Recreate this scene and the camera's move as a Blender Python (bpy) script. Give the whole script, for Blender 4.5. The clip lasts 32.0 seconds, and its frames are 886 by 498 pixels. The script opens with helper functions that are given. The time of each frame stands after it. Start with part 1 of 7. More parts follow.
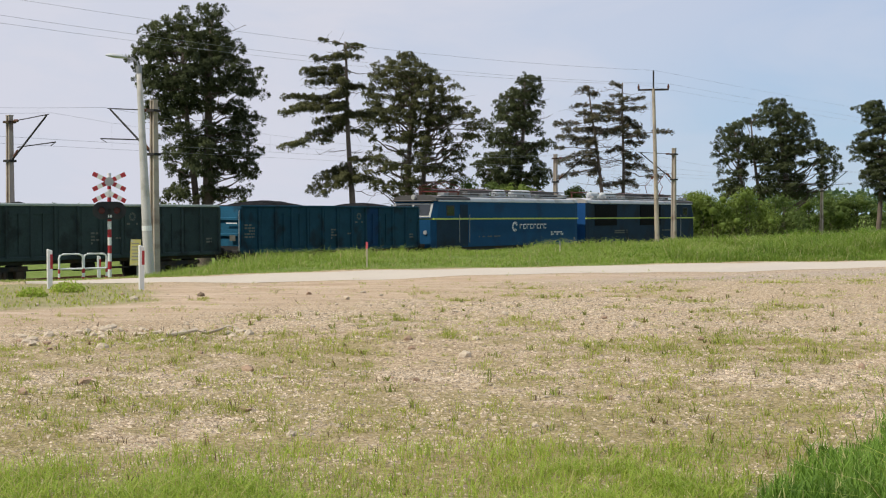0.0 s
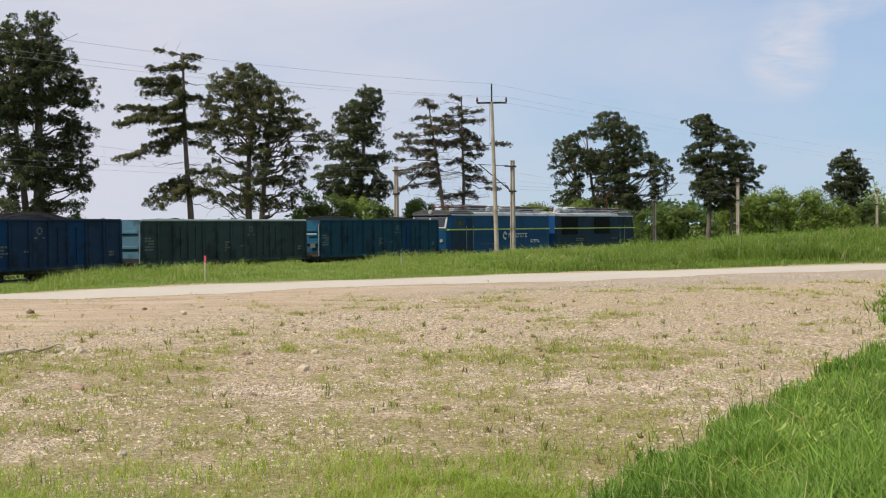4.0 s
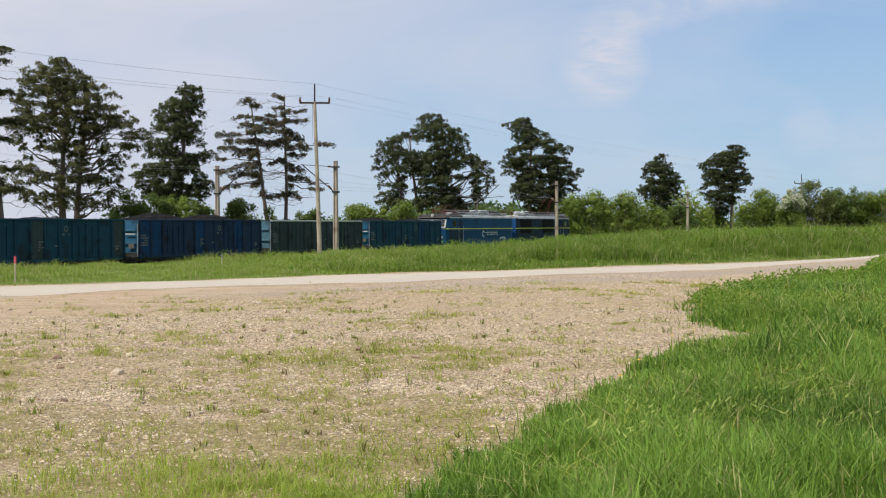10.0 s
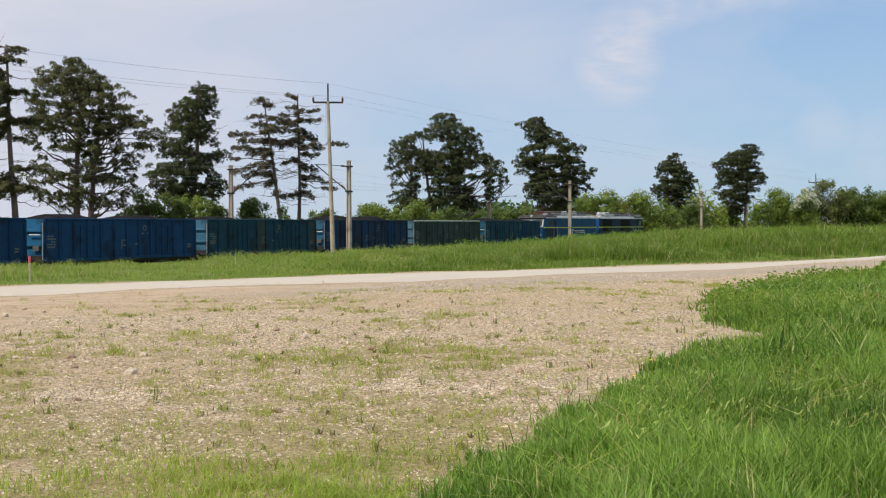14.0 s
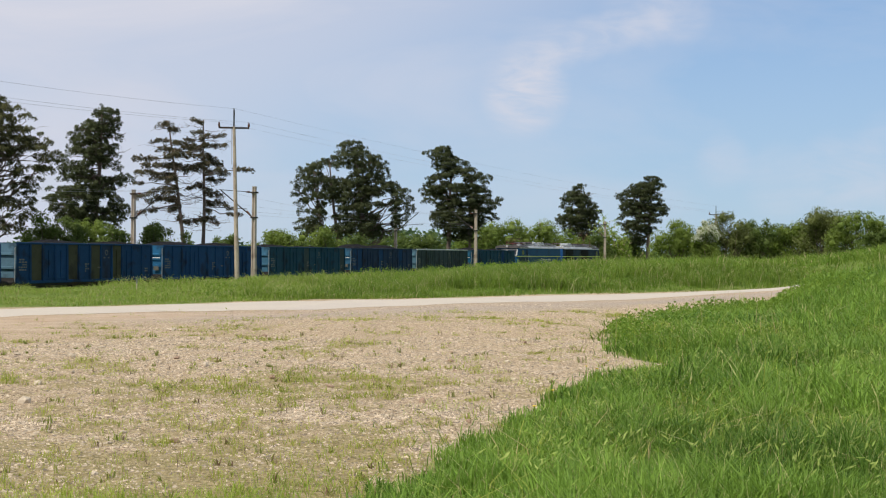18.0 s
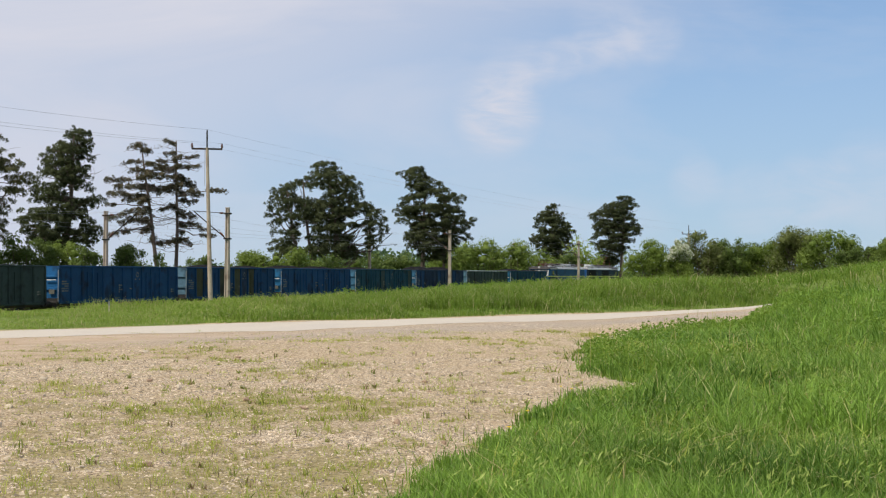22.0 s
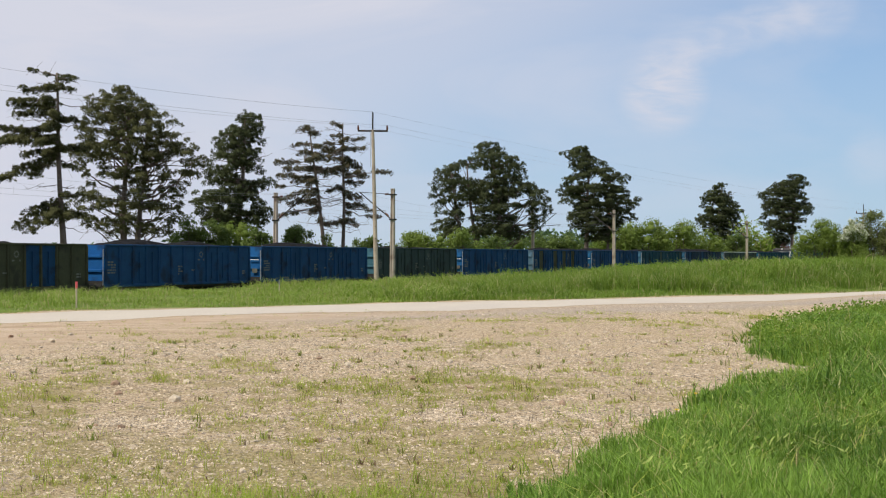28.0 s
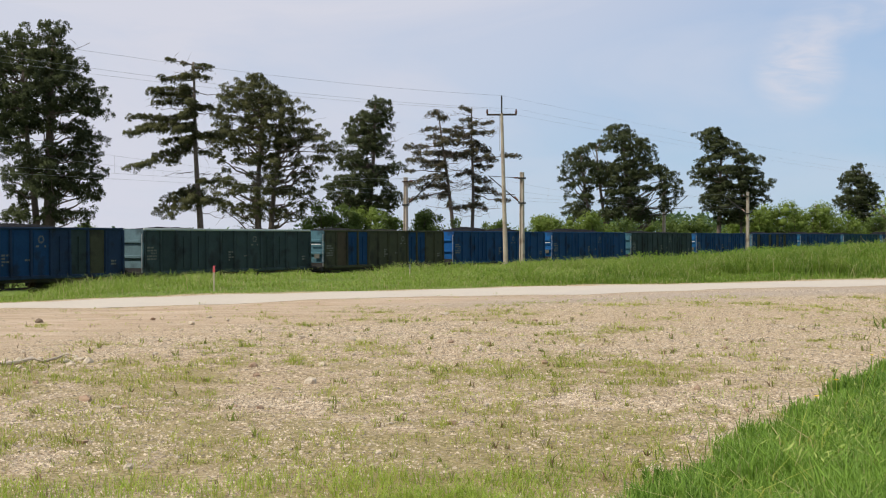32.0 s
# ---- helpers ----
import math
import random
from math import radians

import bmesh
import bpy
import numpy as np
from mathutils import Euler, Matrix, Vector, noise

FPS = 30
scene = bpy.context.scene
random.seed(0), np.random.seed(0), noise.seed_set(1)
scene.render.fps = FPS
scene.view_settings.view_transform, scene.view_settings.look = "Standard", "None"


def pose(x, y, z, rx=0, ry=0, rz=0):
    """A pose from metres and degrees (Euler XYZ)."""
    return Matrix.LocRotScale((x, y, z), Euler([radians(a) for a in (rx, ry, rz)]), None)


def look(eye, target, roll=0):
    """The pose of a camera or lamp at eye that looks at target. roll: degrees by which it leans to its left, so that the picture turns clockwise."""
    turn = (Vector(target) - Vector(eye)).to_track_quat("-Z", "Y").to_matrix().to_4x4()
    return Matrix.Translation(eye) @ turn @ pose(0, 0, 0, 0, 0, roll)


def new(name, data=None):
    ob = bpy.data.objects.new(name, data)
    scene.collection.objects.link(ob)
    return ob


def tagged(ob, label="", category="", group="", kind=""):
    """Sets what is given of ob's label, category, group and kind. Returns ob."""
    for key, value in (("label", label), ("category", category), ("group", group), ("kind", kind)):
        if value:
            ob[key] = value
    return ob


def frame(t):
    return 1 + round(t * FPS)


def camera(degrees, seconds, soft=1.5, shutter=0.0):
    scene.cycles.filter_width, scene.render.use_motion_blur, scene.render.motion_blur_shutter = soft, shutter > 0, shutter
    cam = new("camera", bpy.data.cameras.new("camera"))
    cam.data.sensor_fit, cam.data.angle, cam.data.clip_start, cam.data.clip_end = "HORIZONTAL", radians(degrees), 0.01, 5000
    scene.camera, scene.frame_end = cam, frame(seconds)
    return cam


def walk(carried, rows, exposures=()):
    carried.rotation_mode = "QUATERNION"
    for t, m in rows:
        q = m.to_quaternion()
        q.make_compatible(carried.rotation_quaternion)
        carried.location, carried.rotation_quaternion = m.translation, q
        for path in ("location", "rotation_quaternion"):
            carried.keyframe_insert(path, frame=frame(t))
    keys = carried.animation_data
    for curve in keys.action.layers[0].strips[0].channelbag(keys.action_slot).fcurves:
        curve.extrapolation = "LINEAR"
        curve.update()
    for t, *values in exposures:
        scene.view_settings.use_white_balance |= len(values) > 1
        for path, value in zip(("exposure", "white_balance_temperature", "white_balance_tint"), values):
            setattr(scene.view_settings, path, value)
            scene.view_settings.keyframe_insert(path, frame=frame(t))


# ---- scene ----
cam = camera(38.8, 32.0, soft=1.15)
walk(cam, [
    (0.0, pose(-0.082, 0.0, 1.586, 88.41, -0.01, -0.10)),
    (0.5, pose(-0.078, 0.0, 1.585, 88.61, -0.03, -0.57)),
    (1.0, pose(-0.074, 0.0, 1.583, 88.64, 0.02, -1.19)),
    (1.5, pose(-0.067, 0.0, 1.582, 88.56, 0.04, -1.96)),
    (2.0, pose(-0.061, 0.0, 1.581, 88.56, 0.24, -3.02)),
    (2.5, pose(-0.054, 0.0, 1.583, 88.64, 0.11, -4.16)),
    (3.0, pose(-0.047, 0.0, 1.584, 88.75, 0.04, -5.36)),
    (3.5, pose(-0.039, 0.0, 1.586, 88.85, 0.25, -6.15)),
    (4.0, pose(-0.031, 0.0, 1.588, 88.94, 0.38, -7.28)),
    (4.5, pose(-0.022, 0.0, 1.589, 89.15, 0.58, -8.67)),
    (6.5, pose(-0.014, 0.0, 1.590, 89.17, 0.17, -11.91)),
    (7.0, pose(-0.008, 0.0, 1.591, 89.17, -0.17, -12.42)),
    (7.5, pose(-0.005, 0.0, 1.592, 89.13, -0.38, -12.77)),
    (8.0, pose(-0.003, 0.0, 1.593, 89.09, -0.32, -13.33)),
    (8.5, pose(-0.001, 0.0, 1.592, 89.05, -0.29, -13.94)),
    (9.0, pose(0.002, 0.0, 1.592, 88.99, -0.21, -14.27)),
    (9.5, pose(0.003, 0.0, 1.591, 88.92, -0.11, -14.73)),
    (10.0, pose(0.005, 0.0, 1.591, 88.94, 0.13, -15.30)),
    (10.5, pose(0.006, 0.0, 1.592, 88.79, 0.34, -15.29)),
    (11.0, pose(0.007, 0.0, 1.594, 88.35, 0.46, -14.95)),
    (11.5, pose(0.005, 0.0, 1.595, 88.56, 0.33, -15.24)),
    (12.0, pose(0.002, 0.0, 1.594, 88.58, 0.47, -15.34)),
    (12.5, pose(-0.001, 0.0, 1.593, 88.55, -0.01, -15.01)),
    (13.0, pose(-0.002, 0.0, 1.593, 88.50, -0.08, -14.70)),
    (13.5, pose(0.002, 0.0, 1.596, 88.72, 0.20, -14.70)),
    (14.0, pose(0.008, 0.0, 1.598, 88.91, 0.13, -14.70)),
    (14.5, pose(0.013, 0.0, 1.601, 89.23, -0.05, -15.45)),
    (15.0, pose(0.020, 0.0, 1.604, 89.36, -0.04, -16.28)),
    (15.5, pose(0.025, 0.0, 1.607, 89.49, 0.10, -16.70)),
    (17.5, pose(0.033, 0.0, 1.611, 89.91, -0.14, -18.38)),
    (18.0, pose(0.039, 0.0, 1.613, 90.19, -0.50, -18.96)),
    (18.5, pose(0.044, 0.0, 1.615, 90.34, -0.36, -19.30)),
    (19.0, pose(0.044, 0.0, 1.612, 90.49, -0.00, -19.50)),
    (19.5, pose(0.043, 0.0, 1.613, 90.57, -0.01, -19.68)),
    (20.0, pose(0.041, 0.0, 1.612, 90.71, -0.17, -19.76)),
    (20.5, pose(0.041, 0.0, 1.616, 90.84, -0.22, -19.84)),
    (21.0, pose(0.040, 0.0, 1.617, 90.92, -0.02, -19.91)),
    (21.5, pose(0.040, 0.0, 1.620, 91.05, -0.29, -20.04)),
    (22.0, pose(0.038, 0.0, 1.619, 91.12, -0.24, -20.14)),
    (22.5, pose(0.035, 0.0, 1.619, 91.04, -0.18, -19.71)),
    (23.0, pose(0.028, 0.0, 1.618, 90.52, -0.17, -18.58)),
    (23.5, pose(0.020, 0.0, 1.618, 90.33, -0.44, -17.53)),
    (24.0, pose(0.012, 0.0, 1.620, 90.27, -0.50, -16.33)),
    (24.5, pose(0.007, 0.0, 1.621, 90.19, -0.35, -15.46)),
    (25.0, pose(0.008, 0.0, 1.621, 90.19, -0.10, -14.60)),
    (25.5, pose(0.011, 0.0, 1.621, 90.24, -0.28, -13.93)),
    (27.5, pose(0.015, 0.0, 1.620, 89.96, -0.34, -12.69)),
    (28.0, pose(0.015, 0.0, 1.620, 90.19, -0.29, -12.72)),
    (28.5, pose(0.013, 0.0, 1.620, 90.12, -0.46, -12.45)),
    (29.0, pose(0.006, 0.0, 1.619, 89.96, -0.76, -12.08)),
    (29.5, pose(0.001, 0.0, 1.617, 89.81, -0.72, -11.50)),
    (30.0, pose(-0.006, 0.0, 1.617, 89.69, -0.76, -10.71)),
    (30.5, pose(-0.011, 0.0, 1.618, 89.52, -0.77, -9.90)),
    (31.0, pose(-0.016, 0.0, 1.620, 89.31, -0.63, -8.89)),
    (31.5, pose(-0.018, 0.0, 1.622, 89.23, -0.30, -7.74)),
    (32.0, pose(-0.020, 0.0, 1.623, 89.43, -0.08, -6.86)),
])

# ---- world, sun, exposure ----
SUN_AZ, SUN_EL = -116.0, 55.0   # degrees clockwise from +y, and above the horizon
world = bpy.data.worlds.new("world")
scene.world = world
world.use_nodes = True
wn, wl = world.node_tree.nodes, world.node_tree.links
wn.clear()
w_out = wn.new("ShaderNodeOutputWorld")
w_bg = wn.new("ShaderNodeBackground")
w_sky = wn.new("ShaderNodeTexSky")
w_sky.sky_type = "NISHITA"
w_sky.sun_disc = False
w_sky.sun_elevation = radians(SUN_EL)
w_sky.sun_rotation = radians(SUN_AZ)
w_sky.air_density, w_sky.dust_density, w_sky.ozone_density = 1.0, 0.5, 1.5
w_bg.inputs[1].default_value = 0.105
# thin high cloud: a veil, streaky and denser towards the sun
w_co = wn.new("ShaderNodeTexCoord")
w_map = wn.new("ShaderNodeMapping")
w_map.inputs["Rotation"].default_value = (0.0, radians(14), radians(-20))
w_map.inputs["Scale"].default_value = (1.0, 1.6, 4.2)
w_noise = wn.new("ShaderNodeTexNoise")
w_noise.inputs["Scale"].default_value = 2.3
w_noise.inputs["Detail"].default_value = 7
w_noise.inputs["Roughness"].default_value = 0.55
w_noise.inputs["Distortion"].default_value = 0.5
w_ramp = wn.new("ShaderNodeMapRange")
w_ramp.inputs[1].default_value, w_ramp.inputs[2].default_value = 0.47, 0.72
w_dot = wn.new("ShaderNodeVectorMath")
w_dot.operation = "DOT_PRODUCT"
w_dot.inputs[1].default_value = (math.sin(radians(-75)), math.cos(radians(-75)), 0.25)
w_near = wn.new("ShaderNodeMapRange")
w_near.inputs[1].default_value, w_near.inputs[2].default_value = 0.02, 0.48
w_near.interpolation_type = "SMOOTHSTEP"
w_add = wn.new("ShaderNodeMath")
w_add.operation = "MULTIPLY_ADD"
w_add.inputs[1].default_value = 0.45
w_mul = wn.new("ShaderNodeMath")
w_mul.operation = "MULTIPLY"
w_mul.use_clamp = True
w_mul.inputs[1].default_value = 0.92
w_mix = wn.new("ShaderNodeMix")
w_mix.data_type = "RGBA"
w_mix.inputs[7].default_value = (6.25, 6.4, 7.3, 1)
# pale blue haze of the lower sky
w_sep = wn.new("ShaderNodeSeparateXYZ")
w_low = wn.new("ShaderNodeMapRange")
w_low.inputs[1].default_value, w_low.inputs[2].default_value = 0.02, 0.45
w_low.inputs[3].default_value, w_low.inputs[4].default_value = 0.85, 0.0
w_low.interpolation_type = "SMOOTHSTEP"
w_hue = wn.new("ShaderNodeMix")
w_hue.data_type = "RGBA"
w_grad = wn.new("ShaderNodeMapRange")
w_grad.inputs[1].default_value, w_grad.inputs[2].default_value = 0.0, 0.22
w_band = wn.new("ShaderNodeMix")
w_band.data_type = "RGBA"
w_band.inputs[6].default_value = (4.1, 5.75, 7.3, 1)
w_band.inputs[7].default_value = (2.6, 4.4, 7.7, 1)
wl.new(w_co.outputs["Generated"], w_map.inputs[0])
wl.new(w_map.outputs[0], w_noise.inputs[0])
wl.new(w_noise.outputs[0], w_ramp.inputs[0])
wl.new(w_co.outputs["Generated"], w_dot.inputs[0])
wl.new(w_co.outputs["Generated"], w_sep.inputs[0])
wl.new(w_sep.outputs[2], w_low.inputs[0])
wl.new(w_sep.outputs[2], w_grad.inputs[0])
wl.new(w_grad.outputs[0], w_band.inputs[0])
wl.new(w_low.outputs[0], w_hue.inputs[0])
wl.new(w_sky.outputs[0], w_hue.inputs[6])
wl.new(w_band.outputs[2], w_hue.inputs[7])
wl.new(w_dot.outputs["Value"], w_near.inputs[0])
wl.new(w_ramp.outputs[0], w_add.inputs[0])
# the veil's edge slants down across the north-east
w_va, w_vb = (Vector((math.sin(radians(a)) * math.cos(radians(e)), math.cos(radians(a)) * math.cos(radians(e)), math.sin(radians(e)))) for a, e in ((17.5, 4.6), (30.5, 11.0)))
w_slant = wn.new("ShaderNodeVectorMath")
w_slant.operation = "DOT_PRODUCT"
w_slant.inputs[1].default_value = w_vb.cross(w_va).normalized()
w_edge = wn.new("ShaderNodeMapRange")
w_edge.interpolation_type = "SMOOTHSTEP"
w_edge.inputs[1].default_value, w_edge.inputs[2].default_value, w_edge.inputs[3].default_value, w_edge.inputs[4].default_value = -0.03, 0.14, 0.0, 0.72
w_max = wn.new("ShaderNodeMath")
w_max.operation = "MAXIMUM"
wl.new(w_co.outputs["Generated"], w_slant.inputs[0])
wl.new(w_slant.outputs["Value"], w_edge.inputs[0])
wl.new(w_near.outputs[0], w_max.inputs[0])
wl.new(w_edge.outputs[0], w_max.inputs[1])
wl.new(w_max.outputs[0], w_add.inputs[2])
wl.new(w_add.outputs[0], w_mul.inputs[0])
wl.new(w_mul.outputs[0], w_mix.inputs[0])
wl.new(w_hue.outputs[2], w_mix.inputs[6])
# torn wisps of high cloud to the north-east: (azimuth, height, half size, strength)
w_last = w_mix.outputs[2]
w_wn = wn.new("ShaderNodeTexNoise")
w_wn.inputs["Scale"].default_value, w_wn.inputs["Detail"].default_value, w_wn.inputs["Roughness"].default_value, w_wn.inputs["Distortion"].default_value = 11.0, 8, 0.6, 1.2
wl.new(w_map.outputs[0], w_wn.inputs[0])
for w_az, w_el, w_half, w_amount in ((22.6, 7.3, 2.3, 0.90), (22.9, 8.6, 1.6, 0.55), (24.2, 9.4, 1.3, 0.55), (25.5, 9.7, 1.2, 0.52), (26.8, 10.0, 1.2, 0.50), (28.1, 10.3, 1.3, 0.46), (29.6, 10.7, 1.6, 0.40),
                                    (27.6, 11.2, 2.0, 0.30), (31.5, 4.1, 1.5, 0.34), (34.0, 3.3, 2.0, 0.30), (36.4, 3.6, 2.2, 0.34), (38.8, 4.2, 2.4, 0.34)):
    w_wd = wn.new("ShaderNodeVectorMath")
    w_wd.operation = "DOT_PRODUCT"
    w_wd.inputs[1].default_value = (math.sin(radians(w_az)) * math.cos(radians(w_el)), math.cos(radians(w_az)) * math.cos(radians(w_el)), math.sin(radians(w_el)))
    w_wr = wn.new("ShaderNodeMapRange")
    w_wr.interpolation_type = "SMOOTHSTEP"
    w_wr.inputs[1].default_value, w_wr.inputs[2].default_value, w_wr.inputs[3].default_value, w_wr.inputs[4].default_value = math.cos(radians(w_half)), 1.0, 0.0, 1.0
    w_wa = wn.new("ShaderNodeMath")
    w_wa.operation = "MULTIPLY"
    w_ww = wn.new("ShaderNodeMapRange")
    w_ww.inputs[1].default_value, w_ww.inputs[2].default_value, w_ww.inputs[3].default_value, w_ww.inputs[4].default_value = 0.34, 0.62, 0.12, w_amount
    w_wm = wn.new("ShaderNodeMix")
    w_wm.data_type = "RGBA"
    w_wm.inputs[7].default_value = (6.2, 6.4, 7.3, 1)
    wl.new(w_co.outputs["Generated"], w_wd.inputs[0])
    wl.new(w_wd.outputs["Value"], w_wr.inputs[0])
    wl.new(w_wn.outputs[0], w_ww.inputs[0])
    wl.new(w_wr.outputs[0], w_wa.inputs[0])
    wl.new(w_ww.outputs[0], w_wa.inputs[1])
    wl.new(w_wa.outputs[0], w_wm.inputs[0])
    wl.new(w_last, w_wm.inputs[6])
    w_last = w_wm.outputs[2]
wl.new(w_last, w_bg.inputs[0])
wl.new(w_bg.outputs[0], w_out.inputs[0])

sun = new("sun", bpy.data.lights.new("sun", "SUN"))
sun.data.energy, sun.data.angle, sun.data.color = 3.75, radians(0.6), (1.0, 0.94, 0.82)
sa, se = radians(SUN_AZ), radians(SUN_EL)
sun.matrix_world = look((80 * math.sin(sa) * math.cos(se), 80 * math.cos(sa) * math.cos(se), 80 * math.sin(se)), (0, 0, 0))
scene.view_settings.exposure = 0.0

# ---- materials ----


def shade(name, col, rough=0.75, metal=0.0, var=0.18, scale=3.0, fine=40.0, bump=0.15, island=0.0, glow=0.0, col2=None, amount2=0.0, scale2=1.2, spec=0.4):
    """A painted, stony or woody surface: base colour with coarse and fine variation, optional second colour in blotches, and relief."""
    m = bpy.data.materials.new(name)
    m.use_nodes = True
    n, l = m.node_tree.nodes, m.node_tree.links
    b = n["Principled BSDF"]
    b.inputs["Roughness"].default_value = rough
    b.inputs["Metallic"].default_value = metal
    b.inputs["Specular IOR Level"].default_value = spec
    co = n.new("ShaderNodeTexCoord")
    a = n.new("ShaderNodeTexNoise")
    a.inputs["Scale"].default_value, a.inputs["Detail"].default_value = scale, 5
    f = n.new("ShaderNodeTexNoise")
    f.inputs["Scale"].default_value, f.inputs["Detail"].default_value = fine, 3
    l.new(co.outputs["Object"], a.inputs[0])
    l.new(co.outputs["Object"], f.inputs[0])
    s = n.new("ShaderNodeMath")
    s.operation = "ADD"
    l.new(a.outputs[0], s.inputs[0])
    l.new(f.outputs[0], s.inputs[1])
    r = n.new("ShaderNodeMapRange")
    r.inputs[1].default_value, r.inputs[2].default_value = 0.6, 1.4
    r.inputs[3].default_value, r.inputs[4].default_value = 1 - var, 1 + var
    l.new(s.outputs[0], r.inputs[0])
    base = n.new("ShaderNodeRGB")
    base.outputs[0].default_value = (*col, 1)
    last = base.outputs[0]
    if col2:
        q = n.new("ShaderNodeTexNoise")
        q.inputs["Scale"].default_value, q.inputs["Detail"].default_value = scale2, 6
        l.new(co.outputs["Object"], q.inputs[0])
        qr = n.new("ShaderNodeMapRange")
        qr.inputs[1].default_value, qr.inputs[2].default_value = 0.62 - amount2 * 0.3, 0.70 - amount2 * 0.2
        l.new(q.outputs[0], qr.inputs[0])
        mx = n.new("ShaderNodeMix")
        mx.data_type = "RGBA"
        mx.inputs[7].default_value = (*col2, 1)
        l.new(qr.outputs[0], mx.inputs[0])
        l.new(last, mx.inputs[6])
        last = mx.outputs[2]
    v = n.new("ShaderNodeVectorMath")
    v.operation = "SCALE"
    l.new(last, v.inputs[0])
    l.new(r.outputs[0], v.inputs[3])
    last = v.outputs[0]
    if island:
        g = n.new("ShaderNodeNewGeometry")
        ir = n.new("ShaderNodeMapRange")
        ir.inputs[3].default_value, ir.inputs[4].default_value = 1 - island, 1 + island
        l.new(g.outputs["Random Per Island"], ir.inputs[0])
        v2 = n.new("ShaderNodeVectorMath")
        v2.operation = "SCALE"
        l.new(last, v2.inputs[0])
        l.new(ir.outputs[0], v2.inputs[3])
        last = v2.outputs[0]
    l.new(last, b.inputs["Base Color"])
    if bump:
        bp = n.new("ShaderNodeBump")
        bp.inputs["Strength"].default_value = bump
        bp.inputs["Distance"].default_value = 0.03
        l.new(s.outputs[0], bp.inputs["Height"])
        l.new(bp.outputs[0], b.inputs["Normal"])
    if glow:
        b.inputs["Emission Color"].default_value = (*col, 1)
        b.inputs["Emission Strength"].default_value = glow
    return m


def leafy(name, low, high, through_light=0.35, rough=0.55, dry=None, dry_share=0.0):
    """Blades, needles and leaves: each island has its own shade between two greens, some dry, and light shines through."""
    m = bpy.data.materials.new(name)
    m.use_nodes = True
    n, l = m.node_tree.nodes, m.node_tree.links
    b = n["Principled BSDF"]
    b.inputs["Roughness"].default_value = rough
    b.inputs["Specular IOR Level"].default_value = 0.25
    g = n.new("ShaderNodeNewGeometry")
    mx = n.new("ShaderNodeMix")
    mx.data_type = "RGBA"
    mx.inputs[6].default_value, mx.inputs[7].default_value = (*low, 1), (*high, 1)
    co = n.new("ShaderNodeTexCoord")
    q = n.new("ShaderNodeTexNoise")
    q.inputs["Scale"].default_value, q.inputs["Detail"].default_value = 0.45, 4
    l.new(co.outputs["Object"], q.inputs[0])
    add = n.new("ShaderNodeMath")
    add.operation = "MULTIPLY_ADD"
    add.inputs[1].default_value = 0.6
    l.new(g.outputs["Random Per Island"], add.inputs[0])
    sub = n.new("ShaderNodeMapRange")
    sub.inputs[1].default_value, sub.inputs[2].default_value = 0.35, 0.65
    sub.inputs[3].default_value, sub.inputs[4].default_value = 0.0, 0.4
    l.new(q.outputs[0], sub.inputs[0])
    l.new(sub.outputs[0], add.inputs[2])
    l.new(add.outputs[0], mx.inputs[0])
    last = mx.outputs[2]
    if dry:
        w = n.new("ShaderNodeTexWhiteNoise")
        w.noise_dimensions = "1D"
        l.new(g.outputs["Random Per Island"], w.inputs["W"])
        lt = n.new("ShaderNodeMath")
        lt.operation = "LESS_THAN"
        lt.inputs[1].default_value = dry_share
        l.new(w.outputs["Value"], lt.inputs[0])
        m2 = n.new("ShaderNodeMix")
        m2.data_type = "RGBA"
        m2.inputs[7].default_value = (*dry, 1)
        l.new(lt.outputs[0], m2.inputs[0])
        l.new(last, m2.inputs[6])
        last = m2.outputs[2]
    l.new(last, b.inputs["Base Color"])
    if through_light:
        t = n.new("ShaderNodeBsdfTranslucent")
        l.new(last, t.inputs[0])
        ms = n.new("ShaderNodeMixShader")
        ms.inputs[0].default_value = through_light
        l.new(b.outputs[0], ms.inputs[1])
        l.new(t.outputs[0], ms.inputs[2])
        l.new(ms.outputs[0], n["Material Output"].inputs[0])
    return m


M_GRASS = leafy("lush_grass", (0.044, 0.118, 0.014), (0.305, 0.475, 0.074), 0.42, dry=(0.50, 0.50, 0.20), dry_share=0.05)
M_VERGE = leafy("verge_grass", (0.16, 0.26, 0.030), (0.34, 0.43, 0.085), 0.45, dry=(0.46, 0.41, 0.20), dry_share=0.12)
M_RANK = leafy("rank_tall_grass", (0.085, 0.165, 0.016), (0.25, 0.34, 0.055), 0.45, dry=(0.45, 0.42, 0.19), dry_share=0.08)
M_FRESH = leafy("fresh_grass", (0.20, 0.31, 0.030), (0.50, 0.60, 0.11), 0.45, dry=(0.52, 0.45, 0.2), dry_share=0.12)
M_TUFT = leafy("sparse_grass", (0.21, 0.28, 0.030), (0.52, 0.56, 0.11), 0.45, dry=(0.52, 0.42, 0.20), dry_share=0.2)
M_SEED = leafy("pale_seed_head", (0.24, 0.34, 0.06), (0.46, 0.54, 0.15), 0.4)
M_ROSETTE = leafy("weed_rosette", (0.16, 0.21, 0.035), (0.38, 0.42, 0.10), 0.4, dry=(0.26, 0.17, 0.10), dry_share=0.25)
M_DRYWEED = leafy("dry_weed", (0.10, 0.07, 0.045), (0.26, 0.19, 0.11), 0.2)
